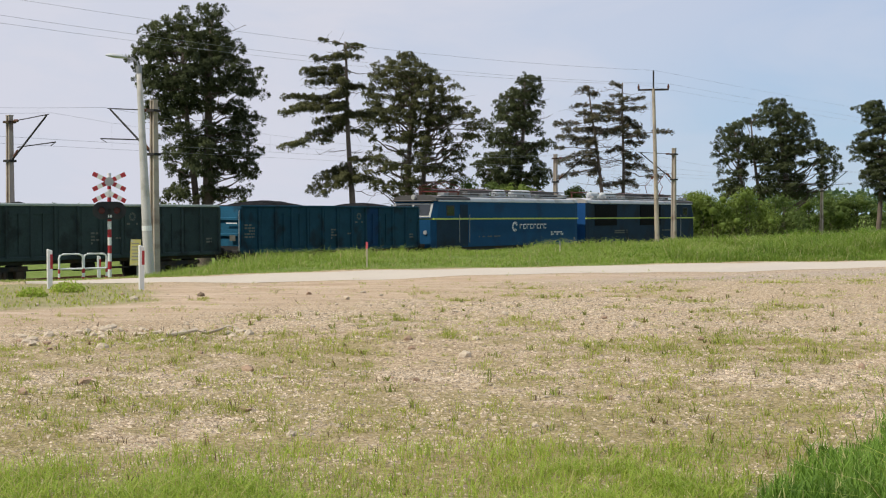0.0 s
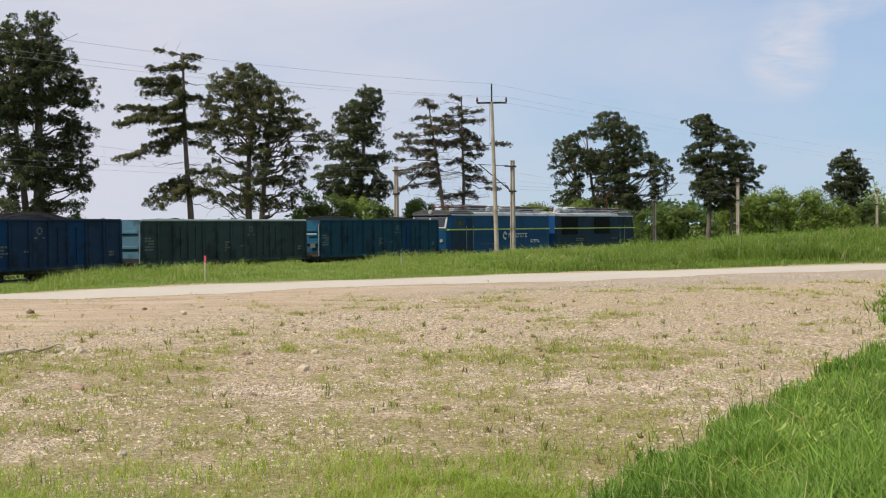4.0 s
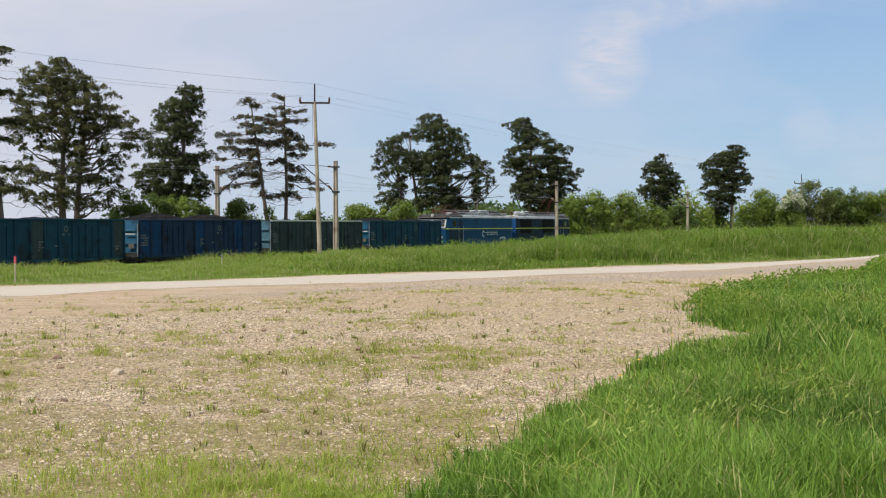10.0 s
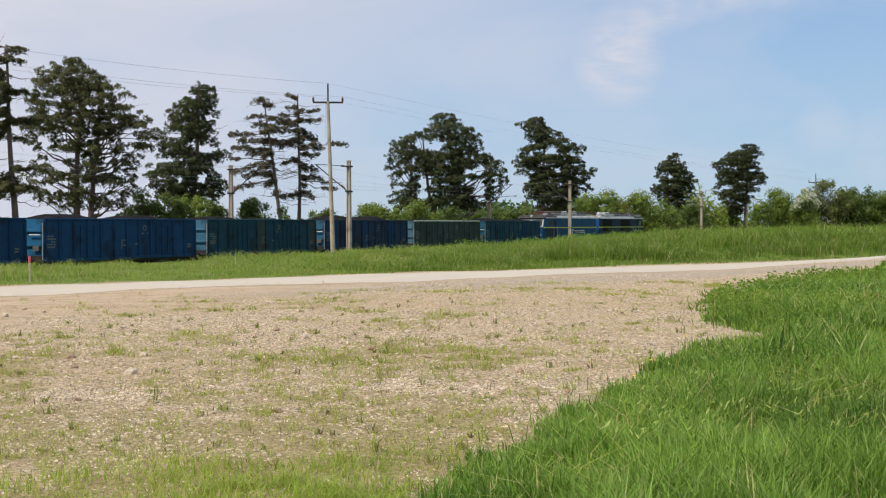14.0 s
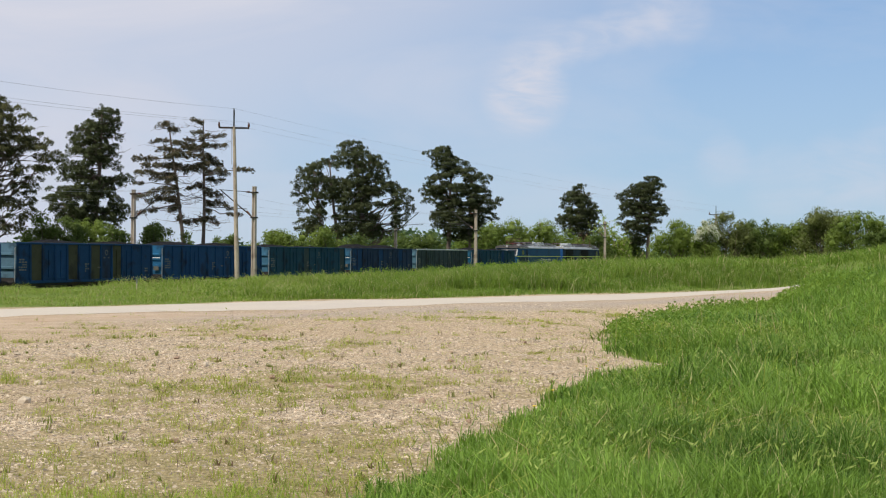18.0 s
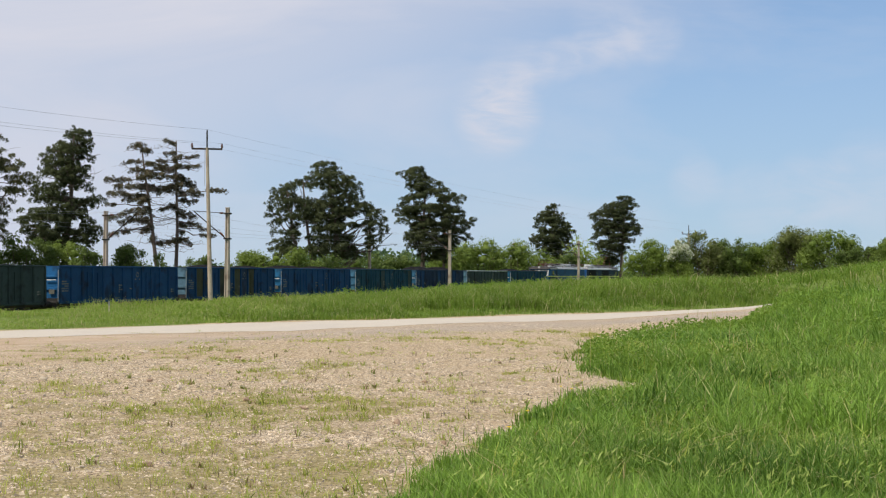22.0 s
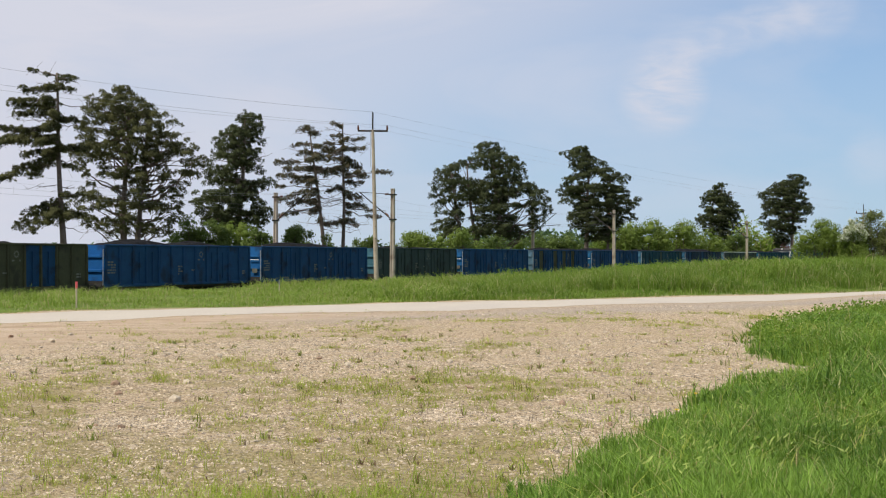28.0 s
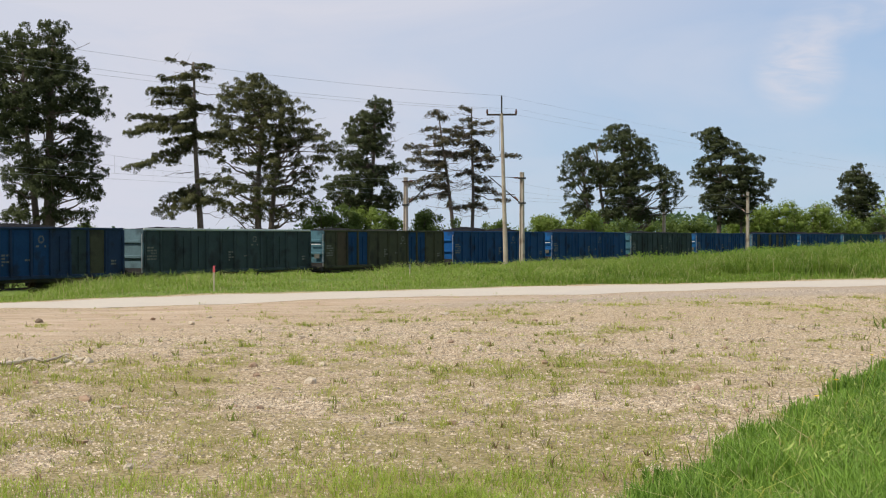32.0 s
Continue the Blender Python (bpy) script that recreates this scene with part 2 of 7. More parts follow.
M_WEED = leafy("broad_weed_leaf", (0.10, 0.20, 0.02), (0.26, 0.38, 0.055), 0.4)
M_NEEDLE = leafy("pine_needles", (0.044, 0.060, 0.030), (0.105, 0.122, 0.050), 0.34, 0.8)
M_NEEDLE_OLIVE = leafy("olive_pine_needles", (0.066, 0.075, 0.036), (0.155, 0.157, 0.066), 0.36, 0.8)
M_NEEDLE_DRY = leafy("thin_dry_needles", (0.046, 0.050, 0.030), (0.125, 0.12, 0.062), 0.15, 0.7, dry=(0.20, 0.14, 0.09), dry_share=0.18)
M_LEAF = leafy("bush_leaves", (0.13, 0.20, 0.034), (0.27, 0.35, 0.075), 0.45)
M_LEAF_OLIVE = leafy("olive_bush_leaves", (0.125, 0.155, 0.045), (0.23, 0.265, 0.09), 0.45)
M_LEAF_DARK = leafy("dark_bush_leaves", (0.090, 0.145, 0.034), (0.19, 0.255, 0.066), 0.45)
M_BLOSSOM = leafy("pale_blossom", (0.62, 0.64, 0.52), (0.80, 0.80, 0.70), 0.30)
M_BARK = shade("pine_bark", (0.135, 0.105, 0.085), 0.95, var=0.4, scale=2.0, fine=12, bump=0.6)
M_DEADWOOD = shade("bare_branch", (0.16, 0.125, 0.105), 0.95, var=0.3, scale=3, bump=0.3)
M_BIRCH = shade("pale_birch_bark", (0.5, 0.47, 0.40), 0.8, var=0.3, scale=3, bump=0.2)
M_WOOD = shade("weathered_pole_timber", (0.43, 0.36, 0.28), 0.9, var=0.25, scale=1.4, fine=22, bump=0.3, col2=(0.28, 0.22, 0.17), amount2=0.4, scale2=0.8)
M_CONC = shade("pole_concrete", (0.52, 0.50, 0.47), 0.85, var=0.14, scale=1.5, fine=35, bump=0.2, col2=(0.38, 0.36, 0.33), amount2=0.3)
M_CONC_BROWN = shade("stained_concrete", (0.41, 0.35, 0.285), 0.9, var=0.18, scale=1.2, fine=30, bump=0.25, col2=(0.24, 0.19, 0.15), amount2=0.35)
M_STEEL = shade("galvanised_steel", (0.30, 0.30, 0.30), 0.5, 0.7, var=0.15)
M_DARKSTEEL = shade("dark_grimy_steel", (0.035, 0.033, 0.032), 0.8, 0.2, var=0.35, scale=4, bump=0.2, col2=(0.07, 0.045, 0.03), amount2=0.3)
M_RUST = shade("rusty_rail", (0.17, 0.085, 0.045), 0.8, 0.3, var=0.3)
M_RAILTOP = shade("polished_rail", (0.5, 0.48, 0.46), 0.3, 0.9, var=0.1)
M_WIRE = shade("wire", (0.34, 0.34, 0.36), 0.6, 0.6, var=0.05, bump=0)
M_COAL = shade("coal", (0.009, 0.009, 0.010), 0.85, var=0.5, scale=2.5, fine=9, bump=0.8, spec=0.12)
M_WHITE = shade("white_paint", (0.78, 0.78, 0.75), 0.5, var=0.06, scale=6, bump=0.05, col2=(0.62, 0.58, 0.5), amount2=0.12, scale2=4)
M_RED = shade("red_paint", (0.40, 0.030, 0.038), 0.5, var=0.12, scale=6, bump=0.05)
M_BLACK = shade("black_paint", (0.018, 0.018, 0.02), 0.55, var=0.2, bump=0.05)
M_GREYPLATE = shade("grey_sheet", (0.35, 0.35, 0.36), 0.5, var=0.08, bump=0.03)
M_YELLOW = shade("faded_yellow_sign", (0.72, 0.60, 0.20), 0.6, var=0.1, scale=6, col2=(0.62, 0.58, 0.42), amount2=0.3, scale2=5)
M_DANDELION = shade("yellow_petals", (0.80, 0.58, 0.03), 0.7, var=0.1, bump=0)
M_LENS = shade("dark_red_lens", (0.10, 0.008, 0.008), 0.15, var=0.1, bump=0)
M_LETTER = shade("worn_white_lettering", (0.115, 0.118, 0.10), 0.7, var=0.35, scale=9, bump=0)
M_LOGO = shade("white_marking", (0.72, 0.73, 0.73), 0.6, var=0.1, bump=0)
M_SILVER = shade("silver_roof", (0.55, 0.56, 0.57), 0.5, 0.1, var=0.12, scale=2, bump=0.06, col2=(0.36, 0.34, 0.32), amount2=0.25, scale2=1.0)
M_ROOFGEAR = shade("sooty_roof_gear", (0.085, 0.08, 0.078), 0.7, 0.2, var=0.3, scale=3, bump=0.1)
M_RAILGREY = shade("grey_handrail", (0.33, 0.34, 0.34), 0.5, var=0.1)
M_ROOFTANK = shade("pale_grey_tank", (0.50, 0.52, 0.52), 0.5, var=0.10, bump=0.03)
M_PANTO = shade("dark_red_pantograph", (0.16, 0.035, 0.028), 0.6, 0.2, var=0.25)
M_INSUL = shade("brown_porcelain", (0.12, 0.05, 0.03), 0.25, var=0.15, bump=0)
M_LOCO = shade("loco_blue", (0.006, 0.058, 0.138), 0.65, var=0.16, scale=0.8, fine=14, bump=0.05, col2=(0.008, 0.042, 0.095), amount2=0.3, scale2=0.6, spec=0.2)
M_LOCO_DARK = shade("loco_grimy_dark_blue", (0.016, 0.034, 0.058), 0.75, var=0.22, scale=0.9, fine=12, bump=0.06, col2=(0.018, 0.026, 0.036), amount2=0.4, scale2=0.7, spec=0.15)
M_LOCO_LIGHT = shade("loco_bright_blue", (0.010, 0.07, 0.22), 0.45, var=0.1, bump=0.04)
M_CREAM = shade("cab_pale_grey", (0.40, 0.40, 0.38), 0.5, var=0.08, bump=0.03)
M_LOUVRE = shade("black_louvre", (0.006, 0.006, 0.007), 0.7, var=0.3, bump=0.05, spec=0.1)
M_PIPE = shade("pale_roof_pipe", (0.26, 0.26, 0.26), 0.5, 0.2, var=0.2)
M_LIME = shade("lime_stripe", (0.50, 0.56, 0.10), 0.5, var=0.1, bump=0)
M_GLASS = shade("dark_window_glass", (0.02, 0.025, 0.03), 0.05, var=0.05, bump=0, spec=0.8)
M_PINK = shade("pink_marker_paint", (0.80, 0.13, 0.16), 0.6, var=0.1, bump=0)
M_BRANCH = shade("bleached_branch", (0.56, 0.47, 0.37), 0.9, var=0.25, scale=6, bump=0.3)
M_STAKE = shade("pale_stake_timber", (0.55, 0.47, 0.33), 0.85, var=0.2)
M_PEBBLE = shade("limestone_chips", (0.435, 0.356, 0.260), 0.92, var=0.16, scale=8, island=0.62, bump=0.3)
M_ROCK = shade("pale_limestone", (0.53, 0.445, 0.335), 0.92, var=0.2, scale=5, fine=30, bump=0.5)
M_ROCK_RED = shade("reddish_stone", (0.36, 0.25, 0.17), 0.92, var=0.2, scale=5, fine=30, bump=0.5)
M_ROCK_DARK = shade("dark_stone", (0.19, 0.14, 0.095), 0.92, var=0.25, scale=5, fine=30, bump=0.5)
M_BALLAST = shade("track_ballast", (0.20, 0.18, 0.165), 0.95, var=0.3, scale=1.2, fine=9, bump=0.9)
M_SLEEPER = shade("sleeper_concrete", (0.33, 0.31, 0.29), 0.9, var=0.2)
M_ROAD = shade("pale_chalky_road", (0.50, 0.445, 0.37), 0.93, var=0.10, scale=0.35, fine=14, bump=0.3, col2=(0.46, 0.41, 0.35), amount2=0.35, scale2=0.35)
M_RIDGE = leafy("far_woods", (0.055, 0.105, 0.045), (0.11, 0.175, 0.07), 0.2)


def ground_material():
    """Soil under everything: chalky gravel lot, sandy drive and grassland, told apart by the sheet's cover weights."""
    m = bpy.data.materials.new("lot_and_meadow")
    m.use_nodes = True
    n, l = m.node_tree.nodes, m.node_tree.links
    b = n["Principled BSDF"]
    b.inputs["Roughness"].default_value = 0.95
    b.inputs["Specular IOR Level"].default_value = 0.15
    co = n.new("ShaderNodeTexCoord")

    def nz(scale, detail=6, rough=0.6):
        q = n.new("ShaderNodeTexNoise")
        q.inputs["Scale"].default_value, q.inputs["Detail"].default_value, q.inputs["Roughness"].default_value = scale, detail, rough
        l.new(co.outputs["Object"], q.inputs[0])
        return q.outputs[0]

    def rng(src, a, c, lo=0.0, hi=1.0):
        q = n.new("ShaderNodeMapRange")
        q.inputs[1].default_value, q.inputs[2].default_value, q.inputs[3].default_value, q.inputs[4].default_value = a, c, lo, hi
        l.new(src, q.inputs[0])
        return q.outputs[0]

    def mix(fac, a, c):
        q = n.new("ShaderNodeMix")
        q.data_type = "RGBA"
        l.new(fac, q.inputs[0])
        for s, k in ((a, 6), (c, 7)):
            if isinstance(s, tuple):
                q.inputs[k].default_value = (*s, 1)
            else:
                l.new(s, q.inputs[k])
        return q.outputs[2]

    att = n.new("ShaderNodeAttribute")
    att.attribute_name = "cover"
    sep = n.new("ShaderNodeSeparateColor")
    l.new(att.outputs["Color"], sep.inputs[0])
    vor = n.new("ShaderNodeTexVoronoi")
    vor.inputs["Scale"].default_value = 24
    l.new(co.outputs["Object"], vor.inputs["Vector"])
    chips = mix(rng(vor.outputs["Color"], 0.1, 0.9), (0.37, 0.272, 0.162), (0.70, 0.555, 0.36))
    chips = mix(rng(vor.outputs["Distance"], 0.35, 0.65, 0, 0.4), chips, (0.20, 0.14, 0.09))
    soil = mix(rng(nz(1.1), 0.42, 0.66, 0, 0.8), chips, (0.53, 0.395, 0.255))
    soil = mix(rng(nz(11.0, 4, 0.7), 0.52, 0.66, 0, 0.8), soil, (0.66, 0.53, 0.35))
    soil = mix(rng(nz(17.0, 3, 0.7), 0.51, 0.61, 0, 0.85), soil, (0.155, 0.108, 0.068))
    soil = mix(rng(nz(38.0, 2, 0.6), 0.56, 0.68, 0, 0.45), soil, (0.19, 0.132, 0.082))
    soil = mix(rng(nz(33.0, 2, 0.6), 0.53, 0.63, 0, 0.75), soil, (0.76, 0.63, 0.46))
    green = mix(rng(nz(14.0, 4, 0.7), 0.35, 0.65), (0.17, 0.16, 0.045), (0.42, 0.345, 0.145))
    patch = n.new("ShaderNodeMath")
    patch.operation = "MULTIPLY_ADD"
    patch.inputs[1].default_value = 0.9
    l.new(nz(5.0, 8, 0.75), patch.inputs[0])
    l.new(sep.outputs[2], patch.inputs[2])
    lot = mix(rng(patch.outputs[0], 0.68, 1.40, 0, 0.60), soil, green)
    sand = mix(rng(nz(0.9), 0.35, 0.65), (0.50, 0.367, 0.25), (0.61, 0.475, 0.345))
    # wheel streaks along the drive
    run = n.new("ShaderNodeMapping")
    run.inputs["Rotation"].default_value = (0, 0, radians(-8))
    run.inputs["Scale"].default_value = (0.12, 1.6, 1)
    l.new(co.outputs["Object"], run.inputs[0])
    for grain, tint, much in ((1.3, (0.70, 0.565, 0.43), 0.7), (2.1, (0.36, 0.265, 0.18), 0.6)):
        streak = n.new("ShaderNodeTexNoise")
        streak.inputs["Scale"].default_value, streak.inputs["Detail"].default_value = grain, 4
        l.new(run.outputs[0], streak.inputs[0])
        sand = mix(rng(streak.outputs[0], 0.52, 0.64, 0, much), sand, tint)
    grass = mix(rng(nz(2.0), 0.35, 0.65), (0.11, 0.17, 0.03), (0.20, 0.26, 0.06))
    grey = mix(rng(nz(15.0, 4, 0.75), 0.38, 0.62), (0.22, 0.185, 0.155), (0.52, 0.46, 0.40))
    lot = mix(att.outputs["Alpha"], lot, grey)
    c = mix(sep.outputs[1], lot, sand)
    c = mix(sep.outputs[0], c, grass)
    l.new(c, b.inputs["Base Color"])
    bp = n.new("ShaderNodeBump")
    bp.inputs["Strength"].default_value, bp.inputs["Distance"].default_value = 1.0, 0.04
    h = n.new("ShaderNodeMath")
    h.operation = "MULTIPLY_ADD"
    h.inputs[1].default_value = 0.6
    l.new(vor.outputs["Distance"], h.inputs[0])
    l.new(nz(22.0, 5, 0.75), h.inputs[2])
    l.new(h.outputs[0], bp.inputs["Height"])
    l.new(bp.outputs[0], b.inputs["Normal"])
    return m


# ---- mesh helpers ----


def part(name, bm, material, parent=None, label="", smooth=False):
    """Links a bmesh as one mesh object, under a thing or a part."""
    me = bpy.data.meshes.new(name)
    bm.to_mesh(me)
    bm.free()
    me.materials.append(material)
    if smooth:
        me.polygons.foreach_set("use_smooth", [True] * len(me.polygons))
    ob = new(name, me)
    if parent is not None:
        ob.parent = parent
    if label:
        ob["label"] = label
    return ob


def again(ob, name, loc=(0, 0, 0), rz=0.0, parent=None, scale=None):
    """Another object on the same mesh."""
    o = new(name, ob.data)
    o.location, o.rotation_euler = loc, (0, 0, radians(rz))
    if scale:
        o.scale = scale
    o.parent = parent if parent is not None else ob.parent
    return o


def sheet_mesh(name, verts, tris, material, parent=None, smooth=False, normals=None):
    """One object from arrays of corners and triangles; foliage may be shaded by the rounded form that it makes up."""
    verts, tris = np.asarray(verts, np.float32), np.array(tris, np.int32)
    if normals is not None:
        a, b, c = verts[tris[:, 0]], verts[tris[:, 1]], verts[tris[:, 2]]
        flip = np.einsum("ij,ij->i", np.cross(b - a, c - a), normals[tris[:, 0]]) < 0
        tris[flip] = tris[flip][:, ::-1]
        smooth = True
    me = bpy.data.meshes.new(name)
    me.vertices.add(len(verts))
    me.vertices.foreach_set("co", verts.ravel())
    me.loops.add(tris.size)
    me.loops.foreach_set("vertex_index", tris.ravel())
    me.polygons.add(len(tris))
    me.polygons.foreach_set("loop_start", np.arange(0, tris.size, 3, dtype=np.int32))
    me.polygons.foreach_set("loop_total", np.full(len(tris), 3, np.int32))
    me.polygons.foreach_set("use_smooth", np.full(len(tris), smooth, dtype=bool))
    me.update(calc_edges=True)
    if normals is not None:
        me.normals_split_custom_set_from_vertices(normals.tolist())
    me.materials.append(material)
    ob = new(name, me)
    if parent is not None:
        ob.parent = parent
    return ob


def box(bm, x0, x1, y0, y1, z0, z1, bevel=0.0):
    """A box with optionally bevelled edges, added to bm."""
    r = bmesh.ops.create_cube(bm, size=1.0)
    for v in r["verts"]:
        v.co = Vector(((x0 + x1) / 2 + v.co.x * (x1 - x0), (y0 + y1) / 2 + v.co.y * (y1 - y0), (z0 + z1) / 2 + v.co.z * (z1 - z0)))
    if bevel:
        edges = list({e for v in r["verts"] for e in v.link_edges})
        bmesh.ops.bevel(bm, geom=edges, offset=bevel, segments=1, affect="EDGES")
    return bm


def boxes(*items, bevel=0.0):
    bm = bmesh.new()
    for i in items:
        box(bm, *i, bevel=bevel)
    return bm


def rod(bm, a, b, r0, r1=None, sides=8):
    """A tapered round bar from a to b, added to bm."""
    a, b = Vector(a), Vector(b)
    d = b - a
    r = bmesh.ops.create_cone(bm, cap_ends=True, segments=sides, radius1=r0, radius2=r0 if r1 is None else r1, depth=d.length)
    m = Matrix.Translation((a + b) / 2) @ d.to_track_quat("Z", "Y").to_matrix().to_4x4()
    bmesh.ops.transform(bm, matrix=m, verts=r["verts"])
    return bm


def rods(*items, sides=8):
    bm = bmesh.new()
    for i in items:
        rod(bm, *i, sides=sides)
    return bm


def thing(name, loc=(0, 0, 0), rz=0.0, label="", category="", group="", kind=""):
    ob = new(name)
    ob.location, ob.rotation_euler = loc, (0, 0, radians(rz))
    ob.empty_display_size = 0.3
    return tagged(ob, label, category, group, kind)


# ---- the plan: track, road, ground heights ----
PHI, CURVE, D0 = radians(33.09), -0.001219, 39.74     # heading, bend and distance of the near track's centre line
RAIL = -1.14                                          # height of the rail tops


def track(s, off=0.0, z=0.0):
    """The point at arc length s on the near track's centre line, off metres to its far side. Returns the point and the heading."""
    u = s if s < 0 else s - CURVE * CURVE * s ** 3 / 6
    k = CURVE * max(u, 0.0)
    n = D0 + CURVE * max(u, 0.0) ** 2 / 2
    tx, ty = math.sin(PHI) - k * math.cos(PHI), math.cos(PHI) + k * math.sin(PHI)
    ln = math.hypot(tx, ty)
    tx, ty = tx / ln, ty / ln
    x = u * math.sin(PHI) - n * math.cos(PHI) - ty * off
    y = u * math.cos(PHI) + n * math.sin(PHI) + tx * off
    return Vector((x, y, RAIL + z)), math.degrees(math.atan2(ty, tx))


def track_at(az, off=0.0):
    """Arc length at which the line off metres beyond the track lies in the direction az (degrees clockwise from +y)."""
    best = min((abs(math.degrees(math.atan2(*track(s * 0.5, off)[0].xy)) - az), s * 0.5) for s in range(20, 900))
    return best[1]


def polar(r, az):
    return r * math.sin(radians(az)), r * math.cos(radians(az))


def ease(a, b, v):
    t = np.clip((v - a) / (b - a), 0, 1)
    return t * t * (3 - 2 * t)


def off_track(x, y):
    """Distance from the near track's centre line, positive on the camera's side."""
    u = x * math.sin(PHI) + y * math.cos(PHI)
    n = -x * math.cos(PHI) + y * math.sin(PHI)
    uu = np.maximum(u, 0)
    return (D0 + CURVE * uu ** 2 / 2 - n) / np.sqrt(1 + (CURVE * uu) ** 2)


ROAD = [(-60, 5), (-44, 16), (-30, 21.6), (-19, 24.6), (-13.5, 25.8), (-9.5, 27.6), (-6.7, 29.6), (-2, 32.6), (1, 34.2), (4, 35.7), (12.2, 39.2), (20.1, 42.8), (32.4, 47.6), (48, 54.5), (66, 63), (90, 75)]


def road_y(x):
    """The road's middle (y) at x, for the stretch that runs across."""
    return np.interp(x, [p[0] for p in ROAD], [p[1] for p in ROAD])


def rough(x, y, f, seed=0.0):
    """Cheap smooth unevenness for arrays."""
    return (np.sin(x * f + 1.3 + seed) * np.sin(y * f * 1.13 + 0.7 - seed) + 0.6 * np.sin(x * f * 2.3 - y * f * 1.7 + seed * 2) + 0.4 * np.sin(x * f * 4.1 + y * f * 3.3 + 2.1)) / 2


def fbm(x, y, size, seed=0.0, octaves=3):
    """Fractal value noise for arrays, 0 to 1, with features of that size in metres."""
    total, amp, norm = 0.0, 1.0, 0.0
    for o in range(octaves):
        u, v = np.asarray(x) * 2 ** o / size + 17.3 * o, np.asarray(y) * 2 ** o / size - 9.1 * o
        iu, iv = np.floor(u), np.floor(v)
        fu, fv = u - iu, v - iv
        fu, fv = fu * fu * (3 - 2 * fu), fv * fv * (3 - 2 * fv)

        def at(a, b):
            h = np.sin((iu + a) * 127.1 + (iv + b) * 311.7 + seed * 74.7) * 43758.5453
            return h - np.floor(h)

        total = total + amp * ((at(0, 0) * (1 - fu) + at(1, 0) * fu) * (1 - fv) + (at(0, 1) * (1 - fu) + at(1, 1) * fu) * fv)
        norm += amp
        amp *= 0.6
    return total / norm


def ground_z(x, y):
    """Height of the ground."""
    x, y = np.asarray(x, float), np.asarray(y, float)
    r, az = np.hypot(x, y), np.degrees(np.arctan2(x, y))
    rd = (y - road_y(x)) * 0.9
    bank = np.interp(az, [-40, -16, -13, -7.5, -5, 3, 10, 18, 25, 34, 40, 60, 90], [-0.6, -0.5, -0.42, -0.06, 0.0, -0.04, -0.12, 0.0, 0.48, 0.80, 1.38, 1.8, 1.0])
    z = bank * ease(2.0, 10, rd)
    z = z + (ease(24, 38, az) * 0.12 + ease(34, 41, az) * 1.5) * np.clip((r - 50) / 100, 0, 1)
    z = z + ease(27, 40, az) * ease(12, 40, r) * 0.35 * ease(3, -1, rd)
    z = z + ease(33.6, 36.5, az) * ease(26, 44, r) * 0.5 * ease(1, -3, rd)
    z = z + 0.05 * rough(x, y, 0.35) * ease(5, 12, r) * ease(70, 30, r)
    z = z + (0.012 * rough(x, y, 3.4) + 0.008 * rough(x, y, 8.3, 0.6)) * ease(3, 5, r) * ease(34, 26, r)
    z = z + 0.07 * rough(x, y, 0.9, 1.7) * ease(2.5, 6, rd) * ease(110, 60, r)
    dt = off_track(x, y)
    cut = ease(9.5, 4.2, dt)
    z = z * (1 - cut) + (RAIL - 0.42) * cut
    far = ease(-9, -40, dt)
    z = z * (1 - far) + (RAIL + 0.1) * far
    return z


# lush grass round the lot's corner, as outline of the ground (r, az)
LUSH = [polar(*p) for p in ((0.6, 170), (0.8, 20), (3, 9), (6, 13.4), (8.4, 16.4), (11.1, 21.3), (14.5, 24.9), (17.0, 27.0), (18.2, 30.4), (19.2, 29.8), (20.5, 27.0), (24, 26.3), (29, 26.9), (36, 30.6), (45, 35.0), (52, 37.6), (62, 60), (30, 110))]


def inside(x, y, poly):
    """For arrays: is the point in the outline."""
    hit = np.zeros(np.shape(x), bool)
    for (x0, y0), (x1, y1) in zip(poly, poly[1:] + poly[:1]):
        c = ((y0 > y) != (y1 > y)) & (x < (x1 - x0) * (y - y0) / (y1 - y0 + 1e-12) + x0)
        hit ^= c
    return hit


def edge_gap(x, y, poly):
    """For arrays: distance to the outline."""
    best = np.full(np.shape(x), 1e9)
    for (x0, y0), (x1, y1) in zip(poly, poly[1:] + poly[:1]):
        dx, dy = x1 - x0, y1 - y0
        t = np.clip(((x - x0) * dx + (y - y0) * dy) / (dx * dx + dy * dy), 0, 1)
        best = np.minimum(best, np.hypot(x - x0 - t * dx, y - y0 - t * dy))
    return best


